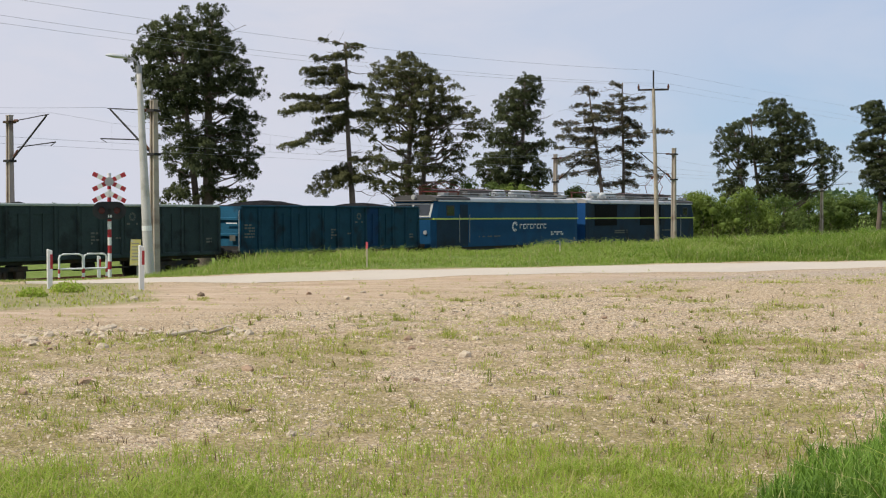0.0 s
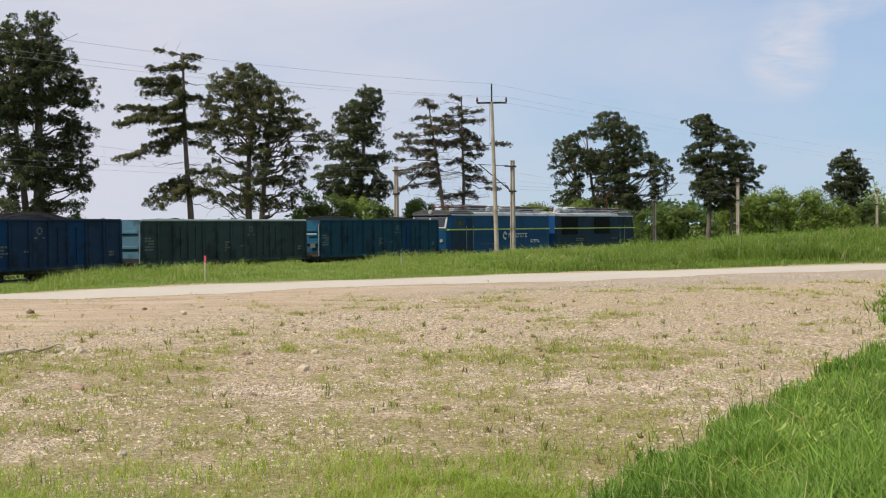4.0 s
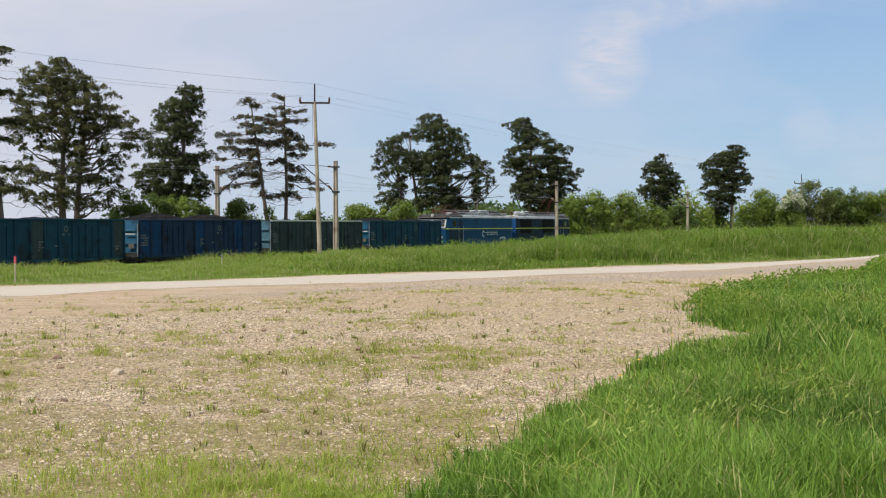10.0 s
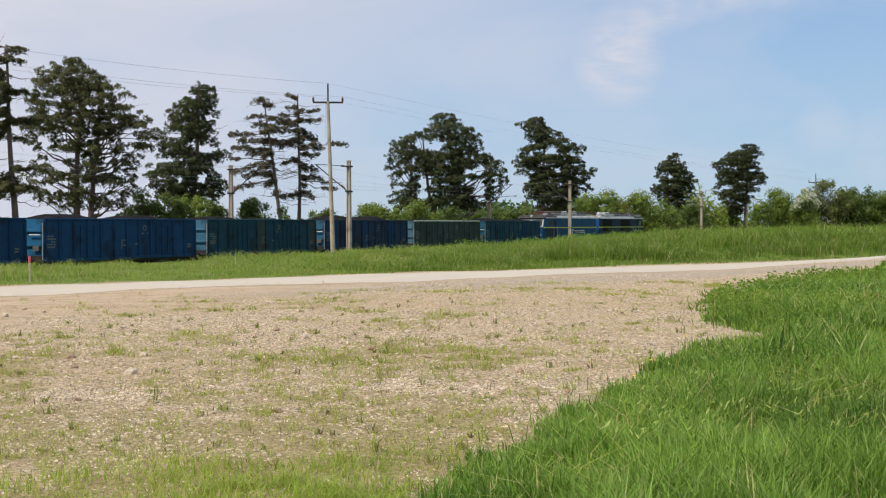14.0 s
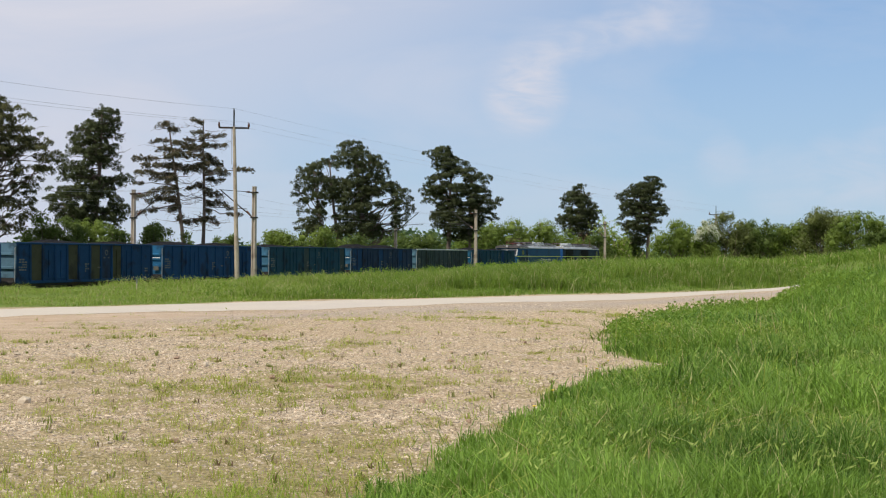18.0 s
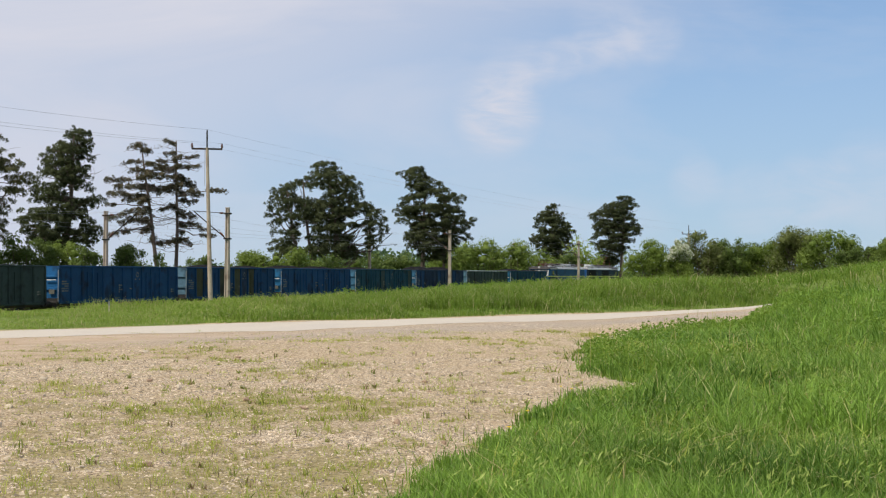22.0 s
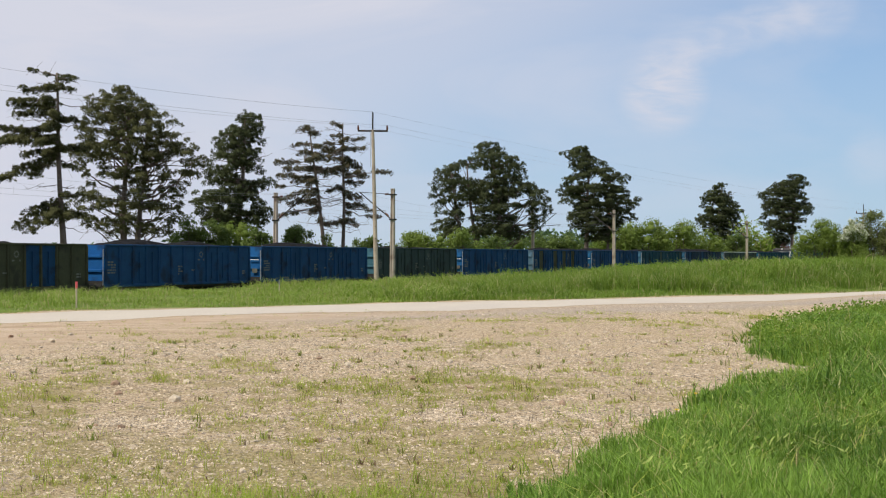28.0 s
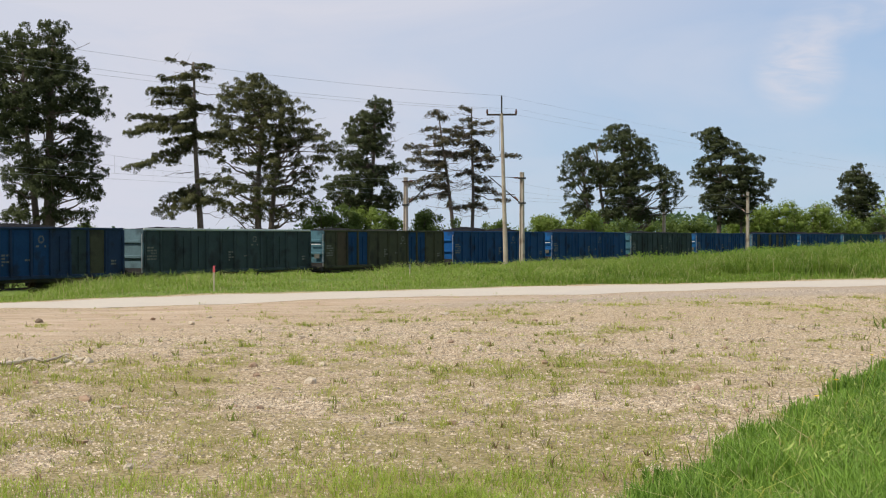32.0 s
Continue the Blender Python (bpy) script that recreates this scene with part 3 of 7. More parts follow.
def cover(x, y):
    """Weights of grassland and of sandy drive."""
    r, az = np.hypot(x, y), np.degrees(np.arctan2(x, y))
    rd = (y - road_y(x)) * 0.9
    g = inside(x + 0.25 * rough(x, y, 2.2), y + 0.25 * rough(y, x, 2.2), LUSH).astype(float)
    g = np.maximum(g, ease(2.4, 3.2, rd + 0.4 * rough(x, y, 0.8)))
    g = np.maximum(g, ease(8.2, 6.0, r + 0.9 * rough(x, y, 0.9)) * 0.75)
    g = np.maximum(g, ease(-19, -24, x - 0.25 * (y - 25)) * 0.8)
    g = np.maximum(g, (y < -2) * 1.0)
    g = np.maximum(g, ease(21.5, 23.5, r + 0.8 * rough(x, y, 0.8)) * ease(-12.2, -14.5, az + 0.8 * rough(y, x, 0.7)) * 0.55 * (rd < 0))
    edge = np.exp(-((rd + 5.2 - 0.4 * rough(x, y, 0.4)) / 1.1) ** 2) * ease(-6.5, -10, x) * ease(-22, -12, x)
    g = np.maximum(g, edge * 0.9)
    s = np.exp(-((rd + 6.6) / 4.6) ** 2) * ease(6, -7, x + 2.0 * rough(x, y, 0.3)) * (rd < 0)
    s = np.maximum(s, np.exp(-((rd + 3.4) / 1.6) ** 2) * (rd < 0.5) * (0.25 + 0.65 * ease(12, 0, x)))
    p = 0.22 + 0.68 * ease(21, 14, r) * ease(22, 12, az + 6 * rough(x, y, 0.5)) + 0.7 * ease(14, 8, r)
    p = p * (1 - 0.85 * s)
    p = ease(-0.09, 0.14, 0.42 * fbm(x, y, 1.5, 3.0, 3) + 0.33 * fbm(x, y, 0.5, 5.0, 2) + 0.25 * fbm(x, y, 0.17, 6.0, 1) - (0.65 - 0.22 * p)) * ease(-4.0, -7, rd)
    return np.clip(g, 0, 1), np.clip(s, 0, 1), np.clip(p, 0, 1)


def grey_band(x, y):
    """Weight of the coarse grey gravel spread along the road."""
    rd = (y - road_y(x)) * 0.9
    return np.clip(np.exp(-((rd + 4.2 + 0.5 * rough(x, y, 0.6)) / 2.0) ** 2) * ease(-1, 6, x) * 0.8, 0, 1)


def build_ground():
    az = np.radians(np.concatenate([np.arange(-180, -26, 5.5), np.arange(-26, 42, 0.4), np.arange(42, 180, 6)]))
    r = np.concatenate([[0.3], np.geomspace(1.0, 60, 260), np.geomspace(61, 260, 50), np.geomspace(280, 4000, 18)])
    A, R_ = np.meshgrid(az, r)
    x, y = R_ * np.sin(A), R_ * np.cos(A)
    z = ground_z(x, y)
    v = np.stack([x, y, z], -1).reshape(-1, 3)
    na, nr = len(az), len(r)
    i = np.arange(nr - 1)[:, None] * na + np.arange(na)[None, :]
    j = np.arange(nr - 1)[:, None] * na + (np.arange(na)[None, :] + 1) % na
    t = np.concatenate([np.stack([i, j, j + na], -1).reshape(-1, 3), np.stack([i, j + na, i + na], -1).reshape(-1, 3)])
    cap = np.stack([np.full(na, len(v)), (np.arange(na) + 1) % na, np.arange(na)], -1)
    v = np.vstack([v, [[0, 0, ground_z(0.0, 0.0)]]])
    t = np.vstack([t[:, ::-1], cap])
    ob = sheet_mesh("ground", v, t, ground_material(), smooth=True)
    g, s, p = cover(v[:, 0], v[:, 1])
    a = ob.data.attributes.new("cover", "FLOAT_COLOR", "POINT")
    a.data.foreach_set("color", np.stack([g, s, p, grey_band(v[:, 0], v[:, 1])], -1).astype(np.float32).ravel())
    tagged(ob, "chalky gravel lot and grassy meadow ground", "ground", kind="structure")


def strip(name, line, width, lift, material, cross=5, step=0.8, wobble=0.25):
    """A path of that width laid on the ground along a line."""
    px, py = np.array(line, float).T
    d = np.concatenate([[0], np.cumsum(np.hypot(np.diff(px), np.diff(py)))])
    q = np.arange(0, d[-1], step)
    cx, cy = np.interp(q, d, px), np.interp(q, d, py)
    for _ in range(6):
        cx[1:-1], cy[1:-1] = (cx[:-2] + 2 * cx[1:-1] + cx[2:]) / 4, (cy[:-2] + 2 * cy[1:-1] + cy[2:]) / 4
    tx, ty = np.gradient(cx), np.gradient(cy)
    ln = np.hypot(tx, ty)
    o = np.linspace(-1, 1, cross)
    wv = width / 2 * np.interp(cx, [-9.2, -7.6, -5.5, -3], [0.03, 0.3, 0.7, 1.0])[:, None] * (1 + wobble * 0.5 * rough(cx, cy, 0.9)[:, None] * np.abs(o)[None, :] ** 3)
    x = cx[:, None] - (ty / ln)[:, None] * o * wv
    y = cy[:, None] + (tx / ln)[:, None] * o * wv
    z = ground_z(x, y) + lift * (1.15 - np.abs(o) ** 3)[None, :] - 0.004
    v = np.stack([x, y, z], -1).reshape(-1, 3)
    i = (np.arange(len(q) - 1)[:, None] * cross + np.arange(cross - 1)[None, :]).ravel()
    t = np.vstack([np.stack([i, i + cross, i + 1], -1), np.stack([i + 1, i + cross, i + cross + 1], -1)])
    return sheet_mesh(name, v, t[:, [0, 2, 1]], material, smooth=True)


def build_road():
    tagged(strip("road", [(-9.3, 27.9)] + ROAD[6:], 3.9, 0.05, M_ROAD, cross=9), "pale chalky gravel road past the lot", "road", kind="structure")


def build_tracks():
    s0, s1, st = -190.0, 330.0, 2.0
    for k, off in ((1, 0.0), (2, 4.0)):
        bed = thing("track_%d" % k, label="railway track with concrete sleepers on grey ballast", category="railway track", kind="structure")
        prof = [(-2.6, -0.75), (-1.6, -0.22), (1.6, -0.22), (2.6, -0.75)]
        v, t = [], []
        ss = np.arange(s0, s1, st)
        for s in ss:
            for o, z in prof:
                v.append(track(s, off + o, z)[0])
        for i in range(len(ss) - 1):
            for j in range(3):
                a = i * 4 + j
                t += [(a, a + 4, a + 1), (a + 1, a + 4, a + 5)]
        sheet_mesh("ballast", [tuple(p) for p in v], np.array(t)[:, [0, 2, 1]], M_BALLAST, bed)
        for o in (-0.72, 0.72):
            v, t = [], []
            sec = [(-0.07, -0.17), (-0.02, -0.14), (-0.036, -0.03), (-0.036, 0), (0.036, 0), (0.036, -0.03), (0.02, -0.14), (0.07, -0.17)]
            for s in ss:
                for a, z in sec:
                    v.append(tuple(track(s, off + o + a, z)[0]))
            for i in range(len(ss) - 1):
                for j in range(7):
                    a = i * 8 + j
                    t += [(a, a + 1, a + 8), (a + 1, a + 9, a + 8)]
            sheet_mesh("rail", v, t, M_RUST, bed)
        v, t = [], []
        cube = [(-1.3, -0.13), (1.3, -0.13), (1.3, 0.13), (-1.3, 0.13)]
        q = [(0, 1, 2), (0, 2, 3), (0, 4, 5), (0, 5, 1), (1, 5, 6), (1, 6, 2), (2, 6, 7), (2, 7, 3), (3, 7, 4), (3, 4, 0)]
        for s in np.arange(10, 130, 0.6):
            b = len(v)
            for z in (-0.16, -0.3):
                for o, a in cube:
                    v.append(tuple(track(s + a, off + o, z)[0]))
            t += [tuple(b + i for i in f) for f in q]
        tagged(sheet_mesh("sleepers", v, t, M_SLEEPER, bed), kind="stuff")


# ---- grass, stones ----


def blades(name, x, y, h, w, material, lean=0.35, seed=1, label="", category="grass", curl=0.5):
    """Grass: bent tapering blades, three triangles each, as one object."""
    g = np.random.default_rng(seed)
    n = len(x)
    z = ground_z(x, y) - 0.01
    a = g.uniform(0, 2 * np.pi, n)
    b = a + np.pi / 2 + g.normal(0, 0.4, n)
    h, w = np.broadcast_to(h, n), np.broadcast_to(w, n)
    l1 = lean * g.uniform(0.1, 1.0, n) * h
    base = np.stack([x, y, z], -1)
    side = np.stack([np.cos(a), np.sin(a), 0 * a], -1) * (w / 2)[:, None]
    fwd = np.stack([np.cos(b), np.sin(b), 0 * a], -1)
    up = np.array([0, 0, 1.0])
    mid = base + fwd * (l1 * 0.35)[:, None] + up * (h * 0.58)[:, None]
    tip = base + fwd * (l1 * (1 + curl * g.uniform(0, 1, n)))[:, None] + up * (h * (1 - 0.25 * lean * g.uniform(0, 1, n)))[:, None]
    v = np.stack([base - side, base + side, mid - side * 0.75, mid + side * 0.75, tip], 1).reshape(-1, 3)
    k = np.arange(n)[:, None] * 5
    t = np.concatenate([k + np.array([[0, 1, 3]]), k + np.array([[0, 3, 2]]), k + np.array([[2, 3, 4]])])
    ob = sheet_mesh(name, v, t, material)
    return tagged(ob, label, category, kind="stuff")


def scatter(n, r0, r1, a0, a1, g):
    """n random places in a ring sector, even over its area."""
    r = np.sqrt(g.uniform(r0 * r0, r1 * r1, n))
    a = np.radians(g.uniform(a0, a1, n))
    return r * np.sin(a), r * np.cos(a)


def by_road(x, y):
    """Height of the lush growth against the road: kept low where the road shows over it."""
    r, az = np.hypot(x, y), np.degrees(np.arctan2(x, y))
    return 1 - 0.5 * ease(21, 26, r) * ease(35.5, 33.5, az)


def build_grass():
    g = np.random.default_rng(5)
    X, Y, H, W = [], [], [], []
    for n, r0, r1, h, w in ((90000, 5.5, 12, 0.36, 0.0105), (76000, 12, 22, 0.42, 0.018), (52000, 22, 36, 0.46, 0.024), (30000, 36, 62, 0.50, 0.040)):
        x, y = scatter(n, r0, r1, 10, 50, g)
        k = inside(x + 0.45 * rough(x, y, 2.2) + g.normal(0, 0.12, n), y + 0.45 * rough(y, x, 2.2) + g.normal(0, 0.12, n), LUSH)
        k &= inside(x, y, LUSH) | (edge_gap(x, y, LUSH) < 0.15)
        x, y = x[k], y[k]
        clump = np.clip(0.82 + 0.6 * (fbm(x, y, 1.5, 1.0) - 0.5) + 1.25 * (fbm(x, y, 0.45, 2.0, 2) - 0.5), 0.4, 1.45) * (1 - ease(1.2, 0.0, edge_gap(x, y, LUSH)) * 0.62) * by_road(x, y)
        X.append(x), Y.append(y), H.append(h * clump * g.uniform(0.6, 1.25, len(x))), W.append(w * g.uniform(0.7, 1.4, len(x)))
    blades("lush_grass", *map(np.concatenate, (X, Y, H, W)), M_GRASS, 0.55, 2, "tall lush green grass at the corner of the lot", curl=0.9)
    # broader blades that bend over
    x, y = scatter(16000, 9, 30, 10, 50, g)
    k = inside(x, y, LUSH) & (edge_gap(x, y, LUSH) > 0.7)
    x, y = x[k], y[k]
    blades("bent_grass", x, y, g.uniform(0.22, 0.46, len(x)), np.interp(np.hypot(x, y), [5, 30], [0.013, 0.030]), M_GRASS, 1.3, 13, "broad bending grass blades", curl=1.2)
    # flowering stalks standing out of it
    x, y = scatter(900, 11, 45, 14, 48, g)
    k = inside(x, y, LUSH)
    blades("seed_stalks", x[k], y[k], g.uniform(0.45, 0.78, k.sum()), 0.010, M_TUFT, 0.5, 3, "thin dry seed stalks above the grass")
    # arching blades whose paler colour stands in for highlights on the grass
    x, y = scatter(14000, 6.5, 26, 14, 46, g)
    k = inside(x, y, LUSH) & (edge_gap(x, y, LUSH) > 0.5) & (g.uniform(0, 1, len(x)) < ease(0.40, 0.60, fbm(x, y, 1.3, 16.0)))
    x, y = x[k], y[k]
    blades("arching_grass", x, y, g.uniform(0.26, 0.42, len(x)), np.interp(np.hypot(x, y), [6, 26], [0.010, 0.022]), M_TUFT, 1.5, 41, "arching grass blades coloured pale as highlights among the lush grass", curl=1.6)
    # nodding seed heads in patches
    x, y = scatter(9000, 7, 22, 17, 46, g)
    k = inside(x, y, LUSH) & (edge_gap(x, y, LUSH) > 0.7) & (g.uniform(0, 1, len(x)) < ease(0.50, 0.68, fbm(x, y, 0.8, 27.0)))
    x, y = x[k], y[k]
    p = np.stack([x, y, ground_z(x, y) + g.uniform(0.26, 0.46, len(x))], -1)
    d = np.stack([g.normal(0.35, 0.5, len(x)), g.normal(0, 0.5, len(x)), g.normal(0.7, 0.35, len(x))], -1)
    d *= (g.uniform(0.022, 0.042, len(x)) / np.linalg.norm(d, axis=1))[:, None]
    e = np.cross(d, g.normal(0, 1, d.shape))
    e *= (0.0065 / np.linalg.norm(e, axis=1))[:, None]
    v = np.stack([p - d, p - d * 0.2 - e, p + d, p - d * 0.2 + e], 1).reshape(-1, 3)
    k = np.arange(len(x))[:, None] * 4
    tagged(sheet_mesh("seed_heads", v, np.concatenate([k + np.array([[0, 1, 2]]), k + np.array([[0, 2, 3]])]), M_SEED), "pale nodding seed heads of the grass", "grass", kind="stuff")
    # thin stalks straying out over the gravel
    x, y = scatter(60000, 6, 30, 0, 31, g)
    e = edge_gap(x, y, LUSH)
    k = ~inside(x, y, LUSH) & (g.uniform(0, 1, len(x)) < 0.24 * np.exp(-e / 0.25) * ease(0.4, 0.7, fbm(x, y, 0.6, 14.0)))
    blades("edge_stalks", x[k], y[k], g.uniform(0.08, 0.36, k.sum()) * np.exp(-e[k] / 0.9), np.interp(np.hypot(x[k], y[k]), [6, 30], [0.006, 0.02]), M_RANK, 1.7, 17, "thin grass stalks straying from the lush corner onto the gravel")
    # verge beyond the road, down to the track, and the rank growth further along and up the rise
    low, rank = [], []
    for n, r0, r1, a0, a1, w in ((150000, 27, 62, -22, 22, 0.016), (100000, 38, 75, 10, 46, 0.029), (70000, 62, 150, 5, 46, 0.06)):
        x, y = scatter(int(n * 0.85), r0, r1, a0, a1, g)
        rd, dt = (y - road_y(x)) * 0.9, off_track(x, y)
        az = np.degrees(np.arctan2(x, y))
        k = (rd > 2.6 - 1.4 * ease(-4, -10, x) + 0.5 * rough(x, y, 0.8)) & (dt > 3.3 + 0.5 * rough(x, y, 0.7))
        x, y, rd, az = x[k], y[k], rd[k], az[k]
        tall = ease(9, 20, az + 5 * rough(x, y, 0.35))
        h = (0.10 + 0.26 * ease(2.5, 8, rd)) * (1 + 0.45 * tall) * np.clip(0.92 + 2.0 * (fbm(x, y, 7.0, 7.0, 2) - 0.5) + 2.6 * (fbm(x, y, 1.6, 9.0, 2) - 0.5), 0.25, 2.6) * (1 - 0.6 * ease(-10, -15, az))
        h = np.maximum(h * (0.66 + 0.14 * ease(3, 12, az) + 0.2 * ease(20, 30, az)), 0.06) * g.uniform(0.55, 1.35, len(x))
        for ta, tw, tr, th in ((2.4, 0.5, 6.0, 0.5), (6.3, 0.6, 6.5, 0.45), (10.8, 0.8, 5.5, 0.75), (14.4, 1.0, 6.0, 0.7), (18.2, 0.9, 5.0, 0.6), (22.5, 1.2, 7.0, 0.7), (27.0, 0.9, 6.0, 0.8), (31.5, 1.3, 6.0, 0.6)):
            h = h * (1 + th * np.exp(-((az - ta) / tw) ** 2 - ((rd - tr) / 2.2) ** 2))
        ww = w * g.uniform(0.7, 1.4, len(x))
        t = g.uniform(0, 1, len(x)) < tall
        low.append((x[~t], y[~t], h[~t], ww[~t]))
        rank.append((x[t], y[t], h[t], ww[t]))
    # tussocks, each a spray of blades round its foot
    x, y = scatter(1500, 30, 66, 8, 42, g)
    rd, dt, az = (y - road_y(x)) * 0.9, off_track(x, y), np.degrees(np.arctan2(x, y))
    k = (rd > 4.0) & (dt > 4.5) & (g.uniform(0, 1, len(x)) < (0.18 + 0.6 * ease(11, 18, az)) * ease(0.38, 0.52, fbm(x, y, 4.0, 23.0)))
    x, y, az = x[k], y[k], az[k]
    m = 90
    big = (0.34 + 0.36 * ease(10, 22, az)) * g.uniform(0.6, 1.45, len(x))
    e = g.normal(0, 1, (2, len(x), m)) * (0.55 * big + 0.06)[None, :, None]
    fall = np.exp(-np.hypot(e[0], e[1]) / (1.3 * big[:, None]))
    hh = (big[:, None] * (0.45 + 0.75 * fall) * g.uniform(0.7, 1.25, e[0].shape)).ravel()
    rank.append(((x[:, None] + e[0]).ravel(), (y[:, None] + e[1]).ravel(), hh, np.full(hh.size, 0.024)))
    blades("verge_grass", *[np.concatenate(q) for q in zip(*low)], M_VERGE, 1.4, 4, "uneven meadow grass on the bank by the track")
    blades("rank_grass", *[np.concatenate(q) for q in zip(*rank)], M_RANK, 1.1, 15, "rank tall grass on the rise beyond the road")
    # sparse tufts on the lot: a few blades round each of many centres
    x, y = scatter(120000, 4.5, 36, -25, 36, g)
    _, _, p = cover(x, y)
    r = np.hypot(x, y)
    fine = ease(0.35, 0.65, fbm(x, y, 0.35, 8.0, 2))
    k = (g.uniform(0, 1, len(x)) < (0.02 + 1.0 * p * (0.1 + fine)) * np.interp(r, [6, 14, 30], [0.55, 1.0, 1.0])) & ~inside(x, y, LUSH)
    x, y, r, p = x[k], y[k], r[k], p[k]
    m = 6
    sp = np.interp(r, [5, 30], [0.022, 0.05])
    bx = (x[:, None] + g.normal(0, 1, (len(x), m)) * sp[:, None]).ravel()
    by = (y[:, None] + g.normal(0, 1, (len(x), m)) * sp[:, None]).ravel()
    hh = (g.gamma(1.6, 0.020, len(x)) + 0.014) * (1 + 0.4 * ease(9.5, 7, r)) * (0.7 + 0.5 * p)
    hh = np.repeat(hh, m) * g.uniform(0.5, 1.3, len(bx))
    br = np.repeat(r, m)
    blades("sparse_grass", bx, by, np.maximum(hh, 0.016), np.interp(br, [5, 30], [0.0045, 0.013]), M_TUFT, 1.5, 6, "short sparse yellowish grass growing through the gravel")
    # a few strong tufts near the edge of the lot, and dry weed stalks
    tx, ty = [], []
    for rr, aa, n in ((7.3, -10.0, 260), (7.0, -14.5, 200), (6.9, -2.0, 320), (7.2, 2.5, 300), (7.6, 3.5, 200), (9.2, -7.6, 120), (10.0, -17.0, 120), (7.0, 8.0, 320), (8.2, 10.5, 260), (8.8, 13.2, 260), (13.0, 19.3, 160), (15.6, 22.6, 140), (19.0, 20.5, 160)):
        cx, cy = polar(rr, aa)
        n = n // 2
        tx.append(g.normal(cx, 0.26, n)), ty.append(g.normal(cy, 0.22, n))
    for a0, a1, n in ((-20, -8, 60), (1, 12, 60), (-8, 1, 25)):
        for _ in range(n):
            cx, cy = polar(g.uniform(6.6, 8.5), g.uniform(a0, a1))
            tx.append(g.normal(cx, 0.16, 40)), ty.append(g.normal(cy, 0.16, 40))
    x, y = scatter(90000, 5.6, 8.6, -24, 13, g)
    az, r = np.degrees(np.arctan2(x, y)), np.hypot(x, y)
    want = fbm(x, y, 0.8, 21.0) + 0.16 * ease(-5, -10, az) + 0.10 * ease(1, 5, az) - 0.30 * ease(6.6, 8.4, r)
    k = g.uniform(0, 1, len(x)) < 0.55 * ease(0.50, 0.66, want)
    tx.append(x[k]), ty.append(y[k])
    tx, ty = np.concatenate(tx), np.concatenate(ty)
    blades("grass_tufts", tx, ty, g.uniform(0.04, 0.14, len(tx)), 0.006, M_FRESH, 1.3, 8, "thick fresh grass tufts at the lot's edge")
    x, y = scatter(420, 7, 26, -20, 30, g)
    _, _, p = cover(x, y)
    k = ((p > 0.15) | (g.uniform(0, 1, len(x)) < 0.35)) & ~inside(x, y, LUSH)
    sx = np.repeat(x[k], 4) + g.normal(0, 0.03, k.sum() * 4)
    sy = np.repeat(y[k], 4) + g.normal(0, 0.03, k.sum() * 4)
    blades("dry_weeds", sx, sy, g.uniform(0.03, 0.13, len(sx)), 0.007, M_DRYWEED, 0.9, 12, "dry brown weed stalks on the gravel", "weeds")
    # small leafy plants standing singly on the gravel
    x, y = scatter(520, 6.4, 27, -20, 27, g)
    _, sandy, p = cover(x, y)
    k = (g.uniform(0, 1, len(x)) < 0.3 + 0.6 * p) & (sandy < 0.2) & ~inside(x, y, LUSH)
    q = np.repeat(g.uniform(0.5, 1.25, k.sum()), 9)
    sx = np.repeat(x[k], 9) + g.normal(0, 0.022, len(q)) * q
    sy = np.repeat(y[k], 9) + g.normal(0, 0.022, len(q)) * q
    blades("weed_rosettes", sx, sy, g.uniform(0.05, 0.13, len(sx)) * q, np.interp(np.hypot(sx, sy), [6, 27], [0.011, 0.019]), M_ROSETTE, 1.5, 44, "small leafy weeds standing singly on the gravel", "weeds")
    # a weedy edge on the far left and low grass by the barrier
    x, y = scatter(22000, 21, 47, -24, -11, g)
    rd, dt = (y - road_y(x)) * 0.9, off_track(x, y)
    c, _, _ = cover(x, y)
    k = (c > g.uniform(0.2, 0.9, len(x))) & (dt > 3.2) & (np.abs(rd) > 1.6)
    x, y, rd = x[k], y[k], rd[k]
    blades("low_grass", x, y, g.uniform(0.03, 0.10, len(x)) * (1 - 0.55 * (rd > 0)), 0.024, M_TUFT, 1.2, 7, "low grass beside the level crossing")


